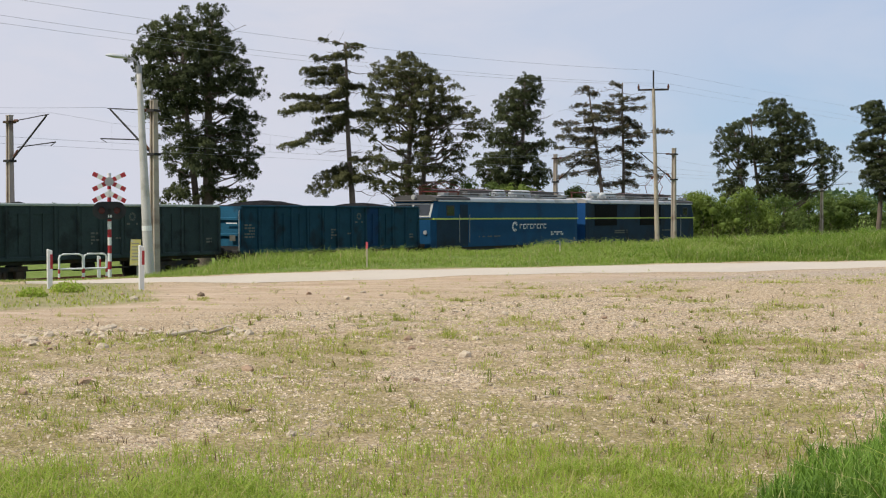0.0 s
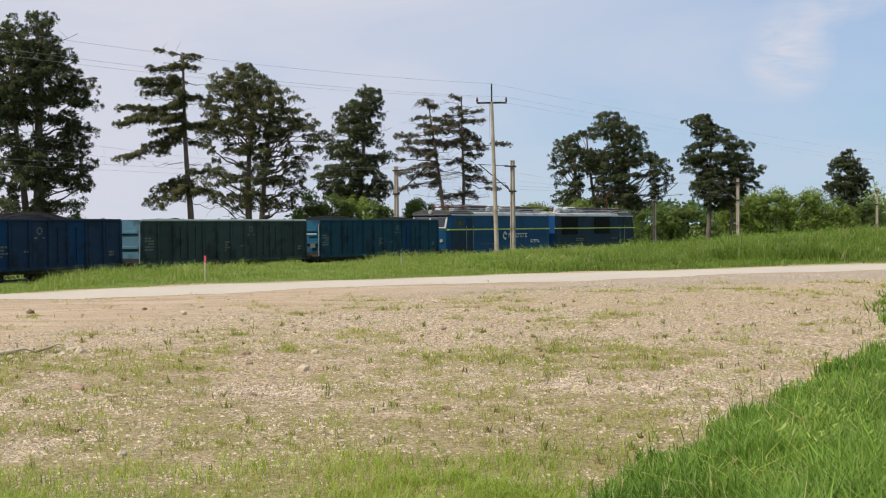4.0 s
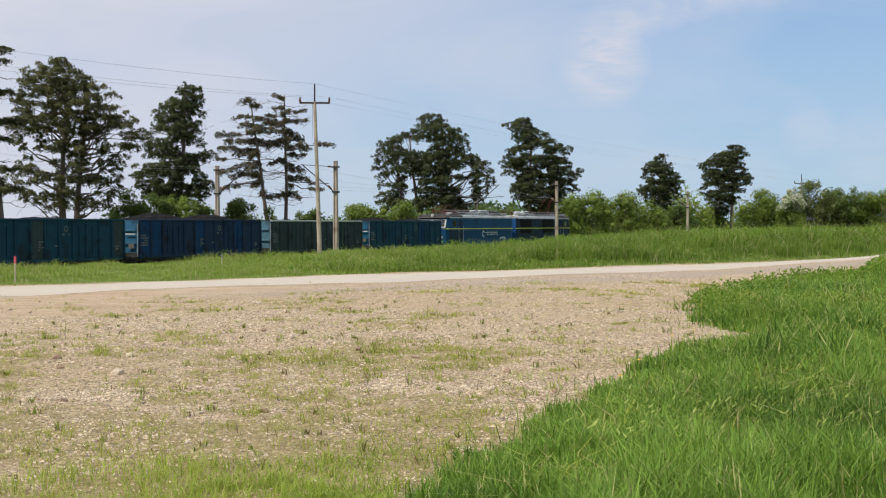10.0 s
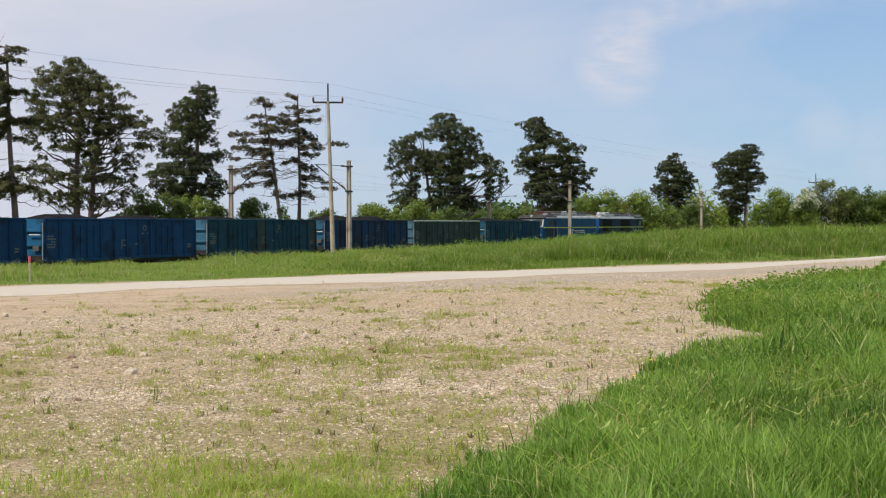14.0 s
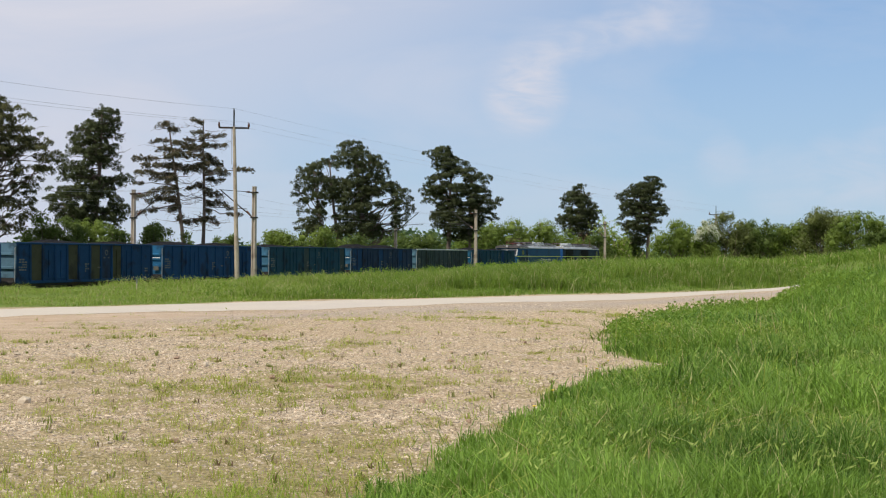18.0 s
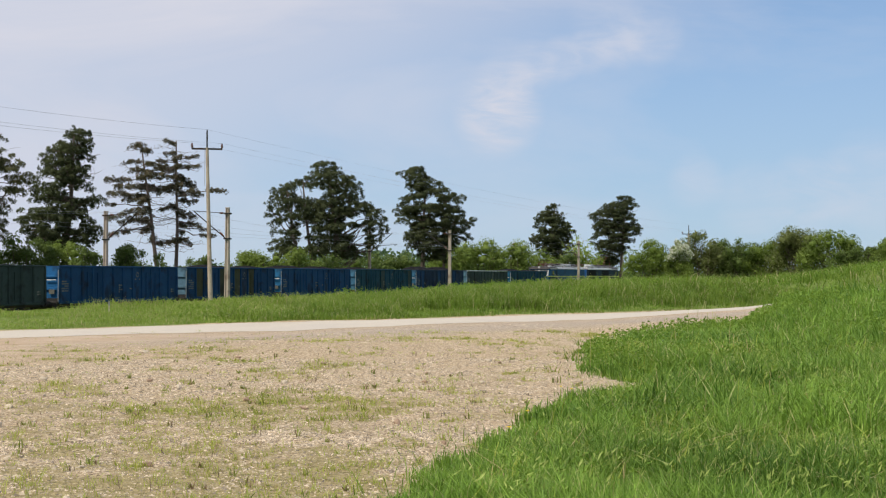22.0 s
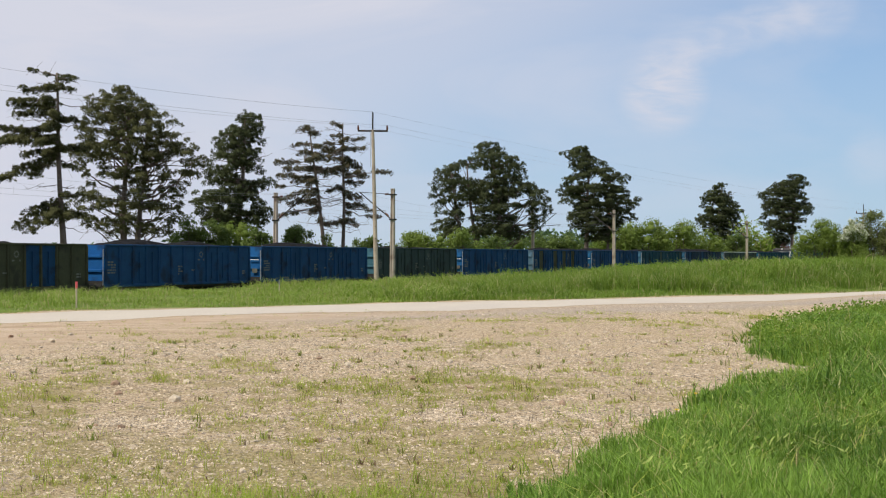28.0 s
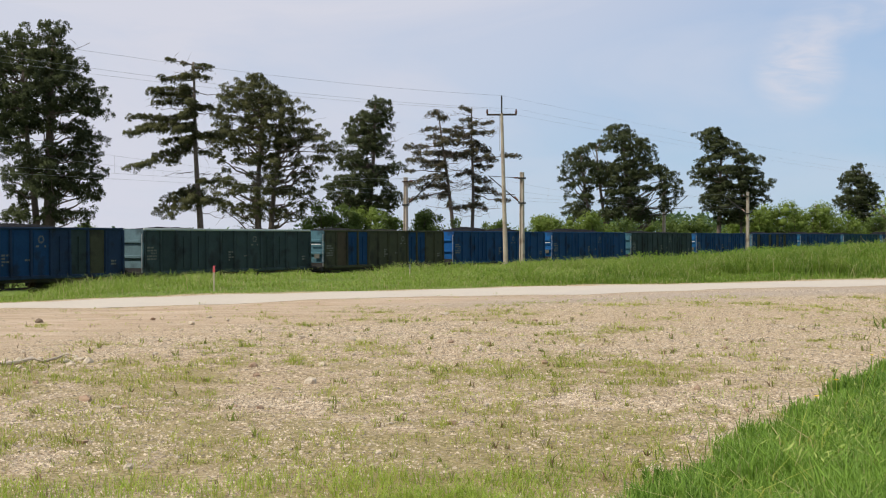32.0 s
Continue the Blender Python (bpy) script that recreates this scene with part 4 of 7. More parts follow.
def build_weeds():
    """Small-leaved weeds among the lush grass and in clumps on the bank."""
    g = np.random.default_rng(31)
    x, y = scatter(60000, 8, 42, 13, 42, g)
    e = 0.4 * rough(x, y, 2.2)
    az, r = np.degrees(np.arctan2(x, y)), np.hypot(x, y)
    corner = ease(32, 27, az) * ease(15, 18, r)
    k = inside(x + e, y + e, LUSH) & inside(x, y, LUSH) & ((edge_gap(x, y, LUSH) > 0.9) | (r > 18.5)) & (g.uniform(0, 1, len(x)) < 0.6 * ease(0.47 - 0.2 * corner, 0.62 - 0.2 * corner, fbm(x, y, 2.0, 5.0)))
    x, y, r = x[k], y[k], r[k]
    h = (0.16 + 0.5 * fbm(x, y, 0.9, 6.0)) * by_road(x, y)
    p = np.stack([x, y, ground_z(x, y) + np.clip(h, 0.1, 0.6) * g.uniform(0.3, 1.15, len(x))], -1)
    v, t = leaves(p, np.interp(r, [8, 20, 42], [0.014, 0.021, 0.042]) * g.uniform(0.7, 1.4, len(p)), 32, 4)
    tagged(sheet_mesh("leafy_weeds", v, t, M_WEED), "small-leaved green weeds among the tall grass", "weeds", kind="stuff")
    x, y = scatter(44000, 36, 110, 6, 46, g)
    rd, dt = (y - road_y(x)) * 0.9, off_track(x, y)
    f = fbm(x, y, 4.0, 11.0)
    k = (rd > 3.2) & (dt > 4.0) & (f > 0.53)
    x, y, f = x[k], y[k], f[k]
    h = (0.18 + 2.6 * (f - 0.53)) * ease(2.5, 8, rd[k]) * (0.45 + 0.55 * ease(7, 13, np.degrees(np.arctan2(x, y))))
    p = np.stack([x, y, ground_z(x, y) + np.clip(h, 0.12, 0.65) * g.uniform(0.3, 1.1, len(x))], -1)
    v, t = leaves(p, np.interp(np.hypot(x, y), [36, 110], [0.03, 0.06]) * g.uniform(0.7, 1.4, len(p)), 33, 4)
    tagged(sheet_mesh("bank_weeds", v, t, M_WEED), "leafy weed clumps in the rank grass of the bank", "weeds", kind="stuff")


def build_weed_clumps():
    """Low leafy clumps beside the guide posts."""
    for k, (r, az, w, h) in enumerate(((26.4, -16.7, 0.6, 0.20), (25.4, -18.2, 0.5, 0.14))):
        g = np.random.default_rng(60 + k)
        cx, cy = polar(r, az)
        q = g.normal(0, 1, (420, 3))
        q *= g.uniform(0.3, 1, (420, 1)) ** 0.5 / np.linalg.norm(q, axis=1, keepdims=True)
        p = np.stack([cx + q[:, 0] * w * 0.6, cy + q[:, 1] * w * 0.5, float(ground_z(cx, cy)) + np.abs(q[:, 2]) * h], -1)
        v, t = leaves(p, 0.024 * g.uniform(0.7, 1.4, len(p)), 61 + k, 3)
        tagged(sheet_mesh("weed_clump", v, t, M_FRESH), "low leafy weed clump beside the drive", "weeds", "weed clumps by the crossing")


def build_dandelions():
    for k, (r, az) in enumerate(((15.2, 25.6), (15.0, 26.1), (16.4, 26.6), (12.6, 24.2), (11.2, 23.4))):
        x, y = polar(r, az)
        z = float(ground_z(x, y))
        ob = thing("dandelion", (x, y, z - 0.01), 40 * k, "yellow dandelion flower in the grass", "flower", "dandelions in the grass")
        part("stalk", rods(((0, 0, 0), (0.01, 0, 0.27), 0.004), sides=5), M_FRESH, ob)
        bm = bmesh.new()
        for i in range(14):
            a = 6.2832 * i / 14
            q = 0.021 + 0.004 * (i % 2)
            bm.faces.new([bm.verts.new((0.01 + q * math.cos(a + e) * f, q * math.sin(a + e) * f, 0.27 + h)) for e, f, h in ((-0.25, 1, 0.012), (0.25, 1, 0.012), (0.1, 0.2, 0.002), (-0.1, 0.2, 0.002))])
        part("flower", bm, M_DANDELION, ob)


def stone_mesh(g, n=0):
    """A small angular chip half sunk in the soil; returns corners and triangles."""
    v = np.array([(1, 0, -0.3), (-1, 0, -0.3), (0, 1, -0.3), (0, -1, -0.3), (0, 0, 0.9)], float)
    v = v * g.uniform(0.65, 1.2, (5, 3)) + g.normal(0, 0.2, (5, 3))
    v[4, :2] += g.uniform(-0.45, 0.45, 2)
    t = np.array([(0, 2, 4), (2, 1, 4), (1, 3, 4), (3, 0, 4)])
    return v, t


def build_stones():
    g = np.random.default_rng(9)
    shapes = np.array([stone_mesh(g)[0] for _ in range(24)])
    faces = stone_mesh(g)[1]
    px, py = zip(*(scatter(n, r0, r1, a0, a1, g) for n, r0, r1, a0, a1 in ((120000, 5.2, 13, -25, 27), (100000, 13, 24, -25, 32), (60000, 24, 41, -25, 34))))
    x, y = np.concatenate(px), np.concatenate(py)
    rd = (y - road_y(x)) * 0.9
    _, sandy, green = cover(x, y)
    k = (g.uniform(0, 1, len(x)) < np.maximum(ease(-1.9, -5.5, rd), ease(-2.0, -3.0, rd) * ease(0, 6, x))) & ~inside(x, y, LUSH)
    k &= g.uniform(0, 1, len(x)) < (0.25 + 1.2 * ease(0.3, 0.7, fbm(x, y, 0.9, 4.0))) * (1 - 0.55 * green) * (1 - 0.94 * ease(0.1, 0.6, sandy))
    x, y = x[k], y[k]
    r, n = np.hypot(x, y), int(k.sum())
    size = np.minimum(np.exp(g.normal(-4.70, 0.52, n)), 0.024) * np.interp(r, [5, 10, 15, 30, 40], [0.85, 1.15, 1.45, 1.9, 2.2])
    a = g.uniform(0, 6.2832, n)
    v = shapes[g.integers(0, 24, n)] * size[:, None, None]
    c, d = np.cos(a)[:, None], np.sin(a)[:, None]
    v = np.stack([v[..., 0] * c - v[..., 1] * d + x[:, None], v[..., 0] * d + v[..., 1] * c + y[:, None], v[..., 2] * (g.uniform(0.45, 0.95, n) * np.clip(0.010 / size, 0.25, 1.0) ** 0.5)[:, None] + ground_z(x, y)[:, None]], -1)
    t = np.arange(n)[:, None, None] * 5 + faces[None]
    tagged(sheet_mesh("gravel", v.reshape(-1, 3), t.reshape(-1, 3), M_PEBBLE, smooth=True), "loose limestone gravel lying on the lot", "gravel", kind="stuff")


def rock(name, r, az, size, material, label, flat=0.6, seed=1, group="loose stones on the lot"):
    """A single stone of rounded, broken shape on the ground."""
    bm = bmesh.new()
    bmesh.ops.create_icosphere(bm, subdivisions=1, radius=1.0)
    rnd = random.Random(seed)
    o = Vector((rnd.uniform(0, 50), rnd.uniform(0, 50), rnd.uniform(0, 50)))
    for v in bm.verts:
        d = 1 + 0.5 * noise.noise(v.co * 1.1 + o) + rnd.uniform(-0.16, 0.16)
        v.co = Vector((v.co.x * d * rnd.uniform(0.97, 1.03), v.co.y * d * 0.75, v.co.z * d * flat)) * size
    ob = part(name, bm, material)
    x, y = polar(r, az)
    ob.location = (x, y, float(ground_z(x, y)) + size * flat * 0.35)
    ob.rotation_euler = (rnd.uniform(-0.2, 0.2), rnd.uniform(-0.2, 0.2), rnd.uniform(0, 6.28))
    return tagged(ob, label, "stone", group)


def build_rocks():
    rock("stone", 26.4, 6.9, 0.11, M_ROCK, "pale flat limestone block on the gravel", 0.5, 1)
    rock("stone", 14.1, 0.75, 0.075, M_ROCK, "pale angular limestone on the gravel", 0.7, 2)
    rock("stone", 12.9, -9.1, 0.085, M_ROCK_RED, "reddish stone half sunk in the gravel", 0.55, 3)
    rock("stone", 12.3, -16.2, 0.09, M_ROCK_RED, "reddish flat stone on the gravel", 0.5, 4)
    rock("stone", 23.6, -13.9, 0.12, M_ROCK, "pale pointed stone beside the drive", 0.6, 5)
    rock("stone", 24.5, -11.0, 0.09, M_ROCK_DARK, "dark lump of earth beside the drive", 0.75, 6)
    rnd = random.Random(4)
    for i in range(80):
        r, az = rnd.uniform(9, 26), rnd.uniform(-22, 25)
        rock("stone", r, az, rnd.uniform(0.016, 0.04) * (1 + r / 25), rnd.choice([M_ROCK, M_ROCK, M_ROCK_RED]), "small limestone lump on the gravel", rnd.uniform(0.5, 0.8), 200 + i)
    for i in range(64):
        rock("stone", rnd.gauss(17.0, 0.7), rnd.uniform(-18.8, -8.5), rnd.uniform(0.03, 0.085), rnd.choice([M_ROCK, M_ROCK_RED, M_ROCK]), "limestone lump in the row along the drive", rnd.uniform(0.45, 0.7), 70 + i)
    # a broken slab and sticks among them
    bm = bmesh.new()
    pts = [polar(16.5, -12.6), polar(16.55, -11.9), polar(16.8, -11.3), polar(16.75, -10.9), polar(17.0, -10.3), polar(17.35, -9.9), polar(17.3, -9.4)]
    tube(bm, [Vector((p[0], p[1] + 0.05 * (k % 2), float(ground_z(*p)) + 0.03 + 0.02 * (k % 3))) for k, p in enumerate(pts)], 0.030, 0.012, 7)
    tagged(part("branch", bm, M_BRANCH, smooth=True), "bleached crooked branch lying on the gravel", "branch")

# ---- trees and bushes ----


def brushes(pos, rad, out, seed, spikes=30):
    """Brush-like bundles of needles round each of the centres, leaning the way the bundle points: corners, triangles, normals."""
    g = np.random.default_rng(seed)
    n = len(pos)
    d = g.normal(0, 1, (n, spikes, 3)) + out[:, None, :] * 0.75 + np.array((0, 0, 0.25))
    d /= np.linalg.norm(d, axis=-1, keepdims=True)
    s = np.cross(d, g.normal(0, 1, (n, spikes, 3)))
    s /= np.linalg.norm(s, axis=-1, keepdims=True) + 1e-9
    ln = (np.broadcast_to(rad, n)[:, None] * g.uniform(0.65, 1.2, (n, spikes)))[..., None]
    c = pos[:, None, :]
    root, tip = c + d * ln * 0.12, c + d * ln
    wide = s * ln * 0.14
    v = np.stack([root, tip - wide, tip + wide - d * ln * 0.15], 2).reshape(-1, 3)
    nm = d * 0.35 + out[:, None, :] * 0.9 + np.array((0, 0, 0.2)) + g.normal(0, 0.12, d.shape)
    nm /= np.linalg.norm(nm, axis=-1, keepdims=True)
    return v, np.arange(len(v)).reshape(-1, 3), np.repeat(nm.reshape(-1, 3), 3, axis=0)


def leaves(pos, size, seed, per=4):
    """Small pointed leaves (two triangles) scattered round the centres."""
    g = np.random.default_rng(seed)
    n = len(pos)
    c = pos[:, None, :] + g.normal(0, 1, (n, per, 3)) * np.broadcast_to(size, n)[:, None, None] * 0.9
    d = g.normal(0, 1, (n, per, 3))
    d /= np.linalg.norm(d, axis=-1, keepdims=True)
    s = np.cross(d, g.normal(0, 1, (n, per, 3)))
    s /= np.linalg.norm(s, axis=-1, keepdims=True) + 1e-9
    ln = (np.broadcast_to(size, n)[:, None] * g.uniform(0.7, 1.3, (n, per)))[..., None]
    v = np.stack([c - d * ln, c - s * ln * 0.5, c + d * ln, c + s * ln * 0.5], 2).reshape(-1, 3)
    k = np.arange(n * per)[:, None] * 4
    return v, np.concatenate([k + np.array([[0, 1, 2]]), k + np.array([[0, 2, 3]])])


def limb_path(start, end, rnd, n=5, sag=0.0, jit=0.08):
    """A crooked line from start to end."""
    start, end = Vector(start), Vector(end)
    ln = (end - start).length
    out = []
    for i in range(n + 1):
        t = i / n
        p = start.lerp(end, t)
        if 0 < i < n:
            p += Vector((rnd.gauss(0, 1), rnd.gauss(0, 1), rnd.gauss(0, 0.6))) * jit * ln
        p.z -= sag * ln * math.sin(math.pi * t) * 0.5
        out.append(p)
    return out


def tube(bm, pts, r0, r1, sides=6):
    """A tapering tube along points, added to bm."""
    rings = []
    for i, p in enumerate(pts):
        d = (pts[min(i + 1, len(pts) - 1)] - pts[max(i - 1, 0)]).normalized()
        a = d.orthogonal().normalized()
        b = d.cross(a)
        r = r0 + (r1 - r0) * i / (len(pts) - 1)
        rings.append([bm.verts.new(p + (a * math.cos(6.2832 * k / sides) + b * math.sin(6.2832 * k / sides)) * r) for k in range(sides)])
    for q0, q1 in zip(rings, rings[1:]):
        # match the nearest start so that the tube does not twist
        o = min(range(sides), key=lambda k: (q1[k].co - q0[0].co).length)
        for k in range(sides):
            bm.faces.new((q0[k], q0[(k + 1) % sides], q1[(k + 1 + o) % sides], q1[(k + o) % sides]))
    bm.faces.new(rings[-1])


def pine(az, r, trunks, label, seed, needle, outline=(), gaps=(), limbs=(), size=0.66, dense=1.3, brush=0.20, dead=10, grey=False, rise=0.5, thin=0.0, flat=1.0):
    """A black pine, its foliage in lobed pads of brush-like needle bundles at the ends of crooked limbs.
    trunks: rows of (foot, head, height of the head, radius, bow).
    outline: rows of (height, reach to the left, reach to the right), from the lowest foliage up; pads fill it,
    but for the gaps (x, height, half width, half height) through which the sky shows, less densely below (thin).
    limbs: for thin trees, rows of (height at the trunk, x of the tip, height of the tip, thickness of foliage, bare share)."""
    rnd = random.Random(seed)
    g = np.random.default_rng(seed)
    x, y = polar(r, az)
    z0 = float(ground_z(x, y)) - 0.05
    tree = thing("pine_tree", (x, y, z0), -az, label, "tree", "pines along the railway")
    bt, bl = bmesh.new(), bmesh.new()
    lines = []
    for tx0, tx1, th, rad, bow in trunks:
        hh = th - z0
        pts = [Vector((tx0 + (tx1 - tx0) * t + bow * math.sin(math.pi * t) + 0.05 * math.sin(9 * t + seed), 0.3 * math.sin(3 * t + seed), hh * t)) for t in np.linspace(0, 1, 11)]
        tube(bt, pts, rad, rad * 0.22, 9)
        lines.append((pts, hh))

    def trunk_at(line, zz):
        f = min(max(zz / line[1], 0), 0.999) * 10
        return line[0][int(f)].lerp(line[0][int(f) + 1], f - int(f))

    def in_gap(px, pz, w, h):
        return any(((px - gx) / (gw + w)) ** 2 + ((pz + z0 - gz) / (gh + h)) ** 2 < 1 for gx, gz, gw, gh in gaps)

    pads = []            # middle, half width, half height, outward lean
    if outline:
        ph = np.array([p[0] for p in outline]) - z0
        pl, pr = np.array([p[1] for p in outline]), np.array([p[2] for p in outline])
        # lobes along the rim
        for sg, reach in ((-1, pl), (1, pr)):
            h = ph[0]
            while h < ph[-1]:
                w = size * rnd.uniform(0.4, 0.95)
                hw = w * rnd.uniform(0.5, 0.75) * flat
                e = float(np.interp(h, ph, reach)) + size * rnd.uniform(-0.45, 0.2) * (1.6 if flat < 1 else 1.0)
                px = sg * (e - w * 0.9)
                if float(np.interp(h, ph, pl) + np.interp(h, ph, pr)) > w * 1.6 and not in_gap(px, h, w * 0.2, hw * 0.2):
                    pads.append((Vector((px, rnd.uniform(-0.8, 0.8), h - hw * 0.3)), w, hw, sg))
                h += hw * rnd.uniform(1.1, 1.9)
        pads.append((Vector(((pr[-1] - pl[-1]) / 2, 0, ph[-1] - 0.25)), max((pr[-1] + pl[-1]) / 2, 0.4), 0.4, 0))
        # the crown within, spread evenly
        hs = np.linspace(ph[0], ph[-1], 300)
        wd = np.maximum(np.interp(hs, ph, pl) + np.interp(hs, ph, pr), 0)
        cum = np.cumsum(wd) / wd.sum()
        area = float(wd.mean() * (ph[-1] - ph[0]))
        taken = np.array([tuple(p[0]) for p in pads])
        for i in range(int(dense * area / (0.62 * size * size))):
            best = None
            for _ in range(12):
                h = float(np.interp(rnd.random(), cum, hs))
                if h < ph[0] + 0.5 * (ph[-1] - ph[0]) and rnd.random() < thin:
                    continue
                rl, rr = float(np.interp(h, ph, pl)), float(np.interp(h, ph, pr))
                mid, half = (rr - rl) / 2, (rr + rl) / 2
                w = size * rnd.uniform(0.6, 1.1)
                hw = w * rnd.uniform(0.34, 0.52) * flat
                if half < w * 1.1:
                    continue
                f = rnd.uniform(-1, 1)
                px = mid + f * max(half - w * 1.45, 0.1)
                if in_gap(px, h, w * 0.3, hw * 0.3):
                    continue
                dp = math.sqrt(1 - (0.9 * f) ** 2) * min(half, 3.6) * 0.9
                q = np.array((px, dp * rnd.choice((-1, 1)) * rnd.uniform(0.15, 1.0), h))
                gap = float(np.min(np.linalg.norm((taken - q) * np.array((1, 0.45, 1.25)), axis=1)))
                if best is None or gap > best[0]:
                    best = (gap, q, w, hw)
            if best:
                _, q, w, hw = best
                taken = np.vstack([taken, q])
                pads.append((Vector(q), w, hw, 1 if q[0] > 0 else -1))
    for i, (p, w, hw, sg) in enumerate(pads):
        line = min(lines, key=lambda q: abs(trunk_at(q, p.z)[0] - p.x) + rnd.uniform(0, 1.0))
        root = trunk_at(line, min(max(p.z - rnd.uniform(0.0, rise) * math.hypot(p.x, p.y), 3.0), line[1] * 0.98))
        if rnd.random() < 0.5:
            tube(bl, limb_path(root, p - Vector((0, 0, hw * 0.4)), rnd, 5, rnd.uniform(-0.15, 0.3), 0.05), 0.03 + 0.014 * (p - root).length, 0.014, 5)
    # limbs of thin trees, with smaller ones to the front and back
    for z_r, xe, ze, thick, bare in limbs:
        line = min(lines, key=lambda q: abs(trunk_at(q, z_r - z0)[0] - xe))
        root = trunk_at(line, z_r - z0)
        for turn, share in ((rnd.uniform(-0.5, 0.5), 1.0), (rnd.choice((-1, 1)) * rnd.uniform(0.9, 1.4), 0.7)):
            d = Vector((xe, 0, ze - z0)) - Vector((root.x, 0, root.z))
            end = root + Vector((d.x * (1.0 if share == 1.0 else math.cos(turn)), abs(d.x) * math.sin(turn) * 0.8, d.z)) * share
            path = limb_path(root, end, rnd, 7, rnd.uniform(-0.12, 0.12), 0.025)
            tube(bl, path, 0.03 + 0.011 * d.length, 0.010, 5)
            t = bare
            while t <= 1.0:
                f = t * 6.999
                p = path[int(f)].lerp(path[int(f) + 1], f - int(f))
                th = thick * rnd.uniform(0.5, 1.1)
                pads.append((p + Vector((0, rnd.uniform(-0.25, 0.25), th * rnd.uniform(-0.2, 0.5))), th * 1.25, th * 0.8, 0))
                t += 0.62 * th / max(d.length * share, 0.4) * (1.15 if grey else 1.0)
                if rnd.random() < 0.5:
                    tw = p + Vector((rnd.gauss(0, 0.3), rnd.gauss(0, 0.4), rnd.gauss(-0.05, 0.25)))
                    tube(bl, [p, p.lerp(tw, 0.5) + Vector((0, 0, 0.05)), tw], 0.012, 0.006, 4)
    top = max(p[0].z for p in pads)
    low = min(p[0].z for p in pads)
    for i in range(dead):
        line = rnd.choice(lines)
        root = trunk_at(line, min(rnd.uniform(low * 0.9, top), line[1] * 0.98))
        sg = rnd.choice((-1, 1))
        ln = rnd.uniform(0.8, 2.4)
        path = limb_path(root, root + Vector((sg * ln, rnd.uniform(-1, 1) * ln * 0.8, rnd.uniform(-0.2, 0.3) * ln)), rnd, 6, 0.2, 0.05)
        tube(bl, path, 0.03, 0.008, 5)
        for j in (2, 3, 4, 5):
            tw = path[j] + Vector((rnd.gauss(0, 0.4), rnd.gauss(0, 0.4), rnd.gauss(0.0, 0.3)))
            tube(bl, [path[j], path[j].lerp(tw, 0.5) + Vector((0, 0, 0.05)), tw], 0.012, 0.006, 4)
    # bundles on the shell of each pad, mostly on its upper side
    P, O, R = [], [], []
    for p, w, hw, sg in pads:
        m = 3 + int(1.4 * w * max(w, hw) / (brush * brush))
        e = g.normal(0, 1, (m, 3))
        e[:, 2] = np.where(g.uniform(0, 1, m) < 0.6, np.abs(e[:, 2]), e[:, 2])
        e /= np.linalg.norm(e, axis=1, keepdims=True)
        q = e * g.uniform(0.45, 1.0, (m, 1)) * np.array((w, w * 0.9, hw)) * 0.92
        q[:, 2] -= 0.22 * (q[:, 0] / max(w, 0.01) * sg) ** 2 * hw
        q += np.array(p)
        keep = np.array([not in_gap(c[0], c[2], -0.02, -0.02) for c in q]) if gaps else np.ones(m, bool)
        P.append(q[keep]), O.append(e[keep]), R.append(np.full(int(keep.sum()), brush * (0.8 if w < brush * 1.3 else 1.0)))
    P, O, R = np.concatenate(P), np.concatenate(O), np.concatenate(R)
    v, t, nm = brushes(P, R * g.uniform(0.75, 1.25, len(R)), O, seed, 20 if grey else 26)
    part("trunk", bt, M_BARK, tree, smooth=True)
    tagged(part("branchwork", bl, M_DEADWOOD if grey else M_BARK, tree), kind="stuff")
    sheet_mesh("crown", v, t, needle, tree, normals=nm)
    return tree


def lump(seed):
    """A knobby closed ball: corners, triangles."""
    bm = bmesh.new()
    bmesh.ops.create_icosphere(bm, subdivisions=2, radius=1.0)
    bm.verts.ensure_lookup_table()
    v = np.array([tuple(q.co) for q in bm.verts])
    t = np.array([[q.index for q in f.verts] for f in bm.faces])
    bm.free()
    return v * (0.82 + 0.4 * fbm(v[:, 0] * 2.5 + seed, v[:, 1] * 2.5 + v[:, 2] * 2.5, 1.0, seed, 2))[:, None], t


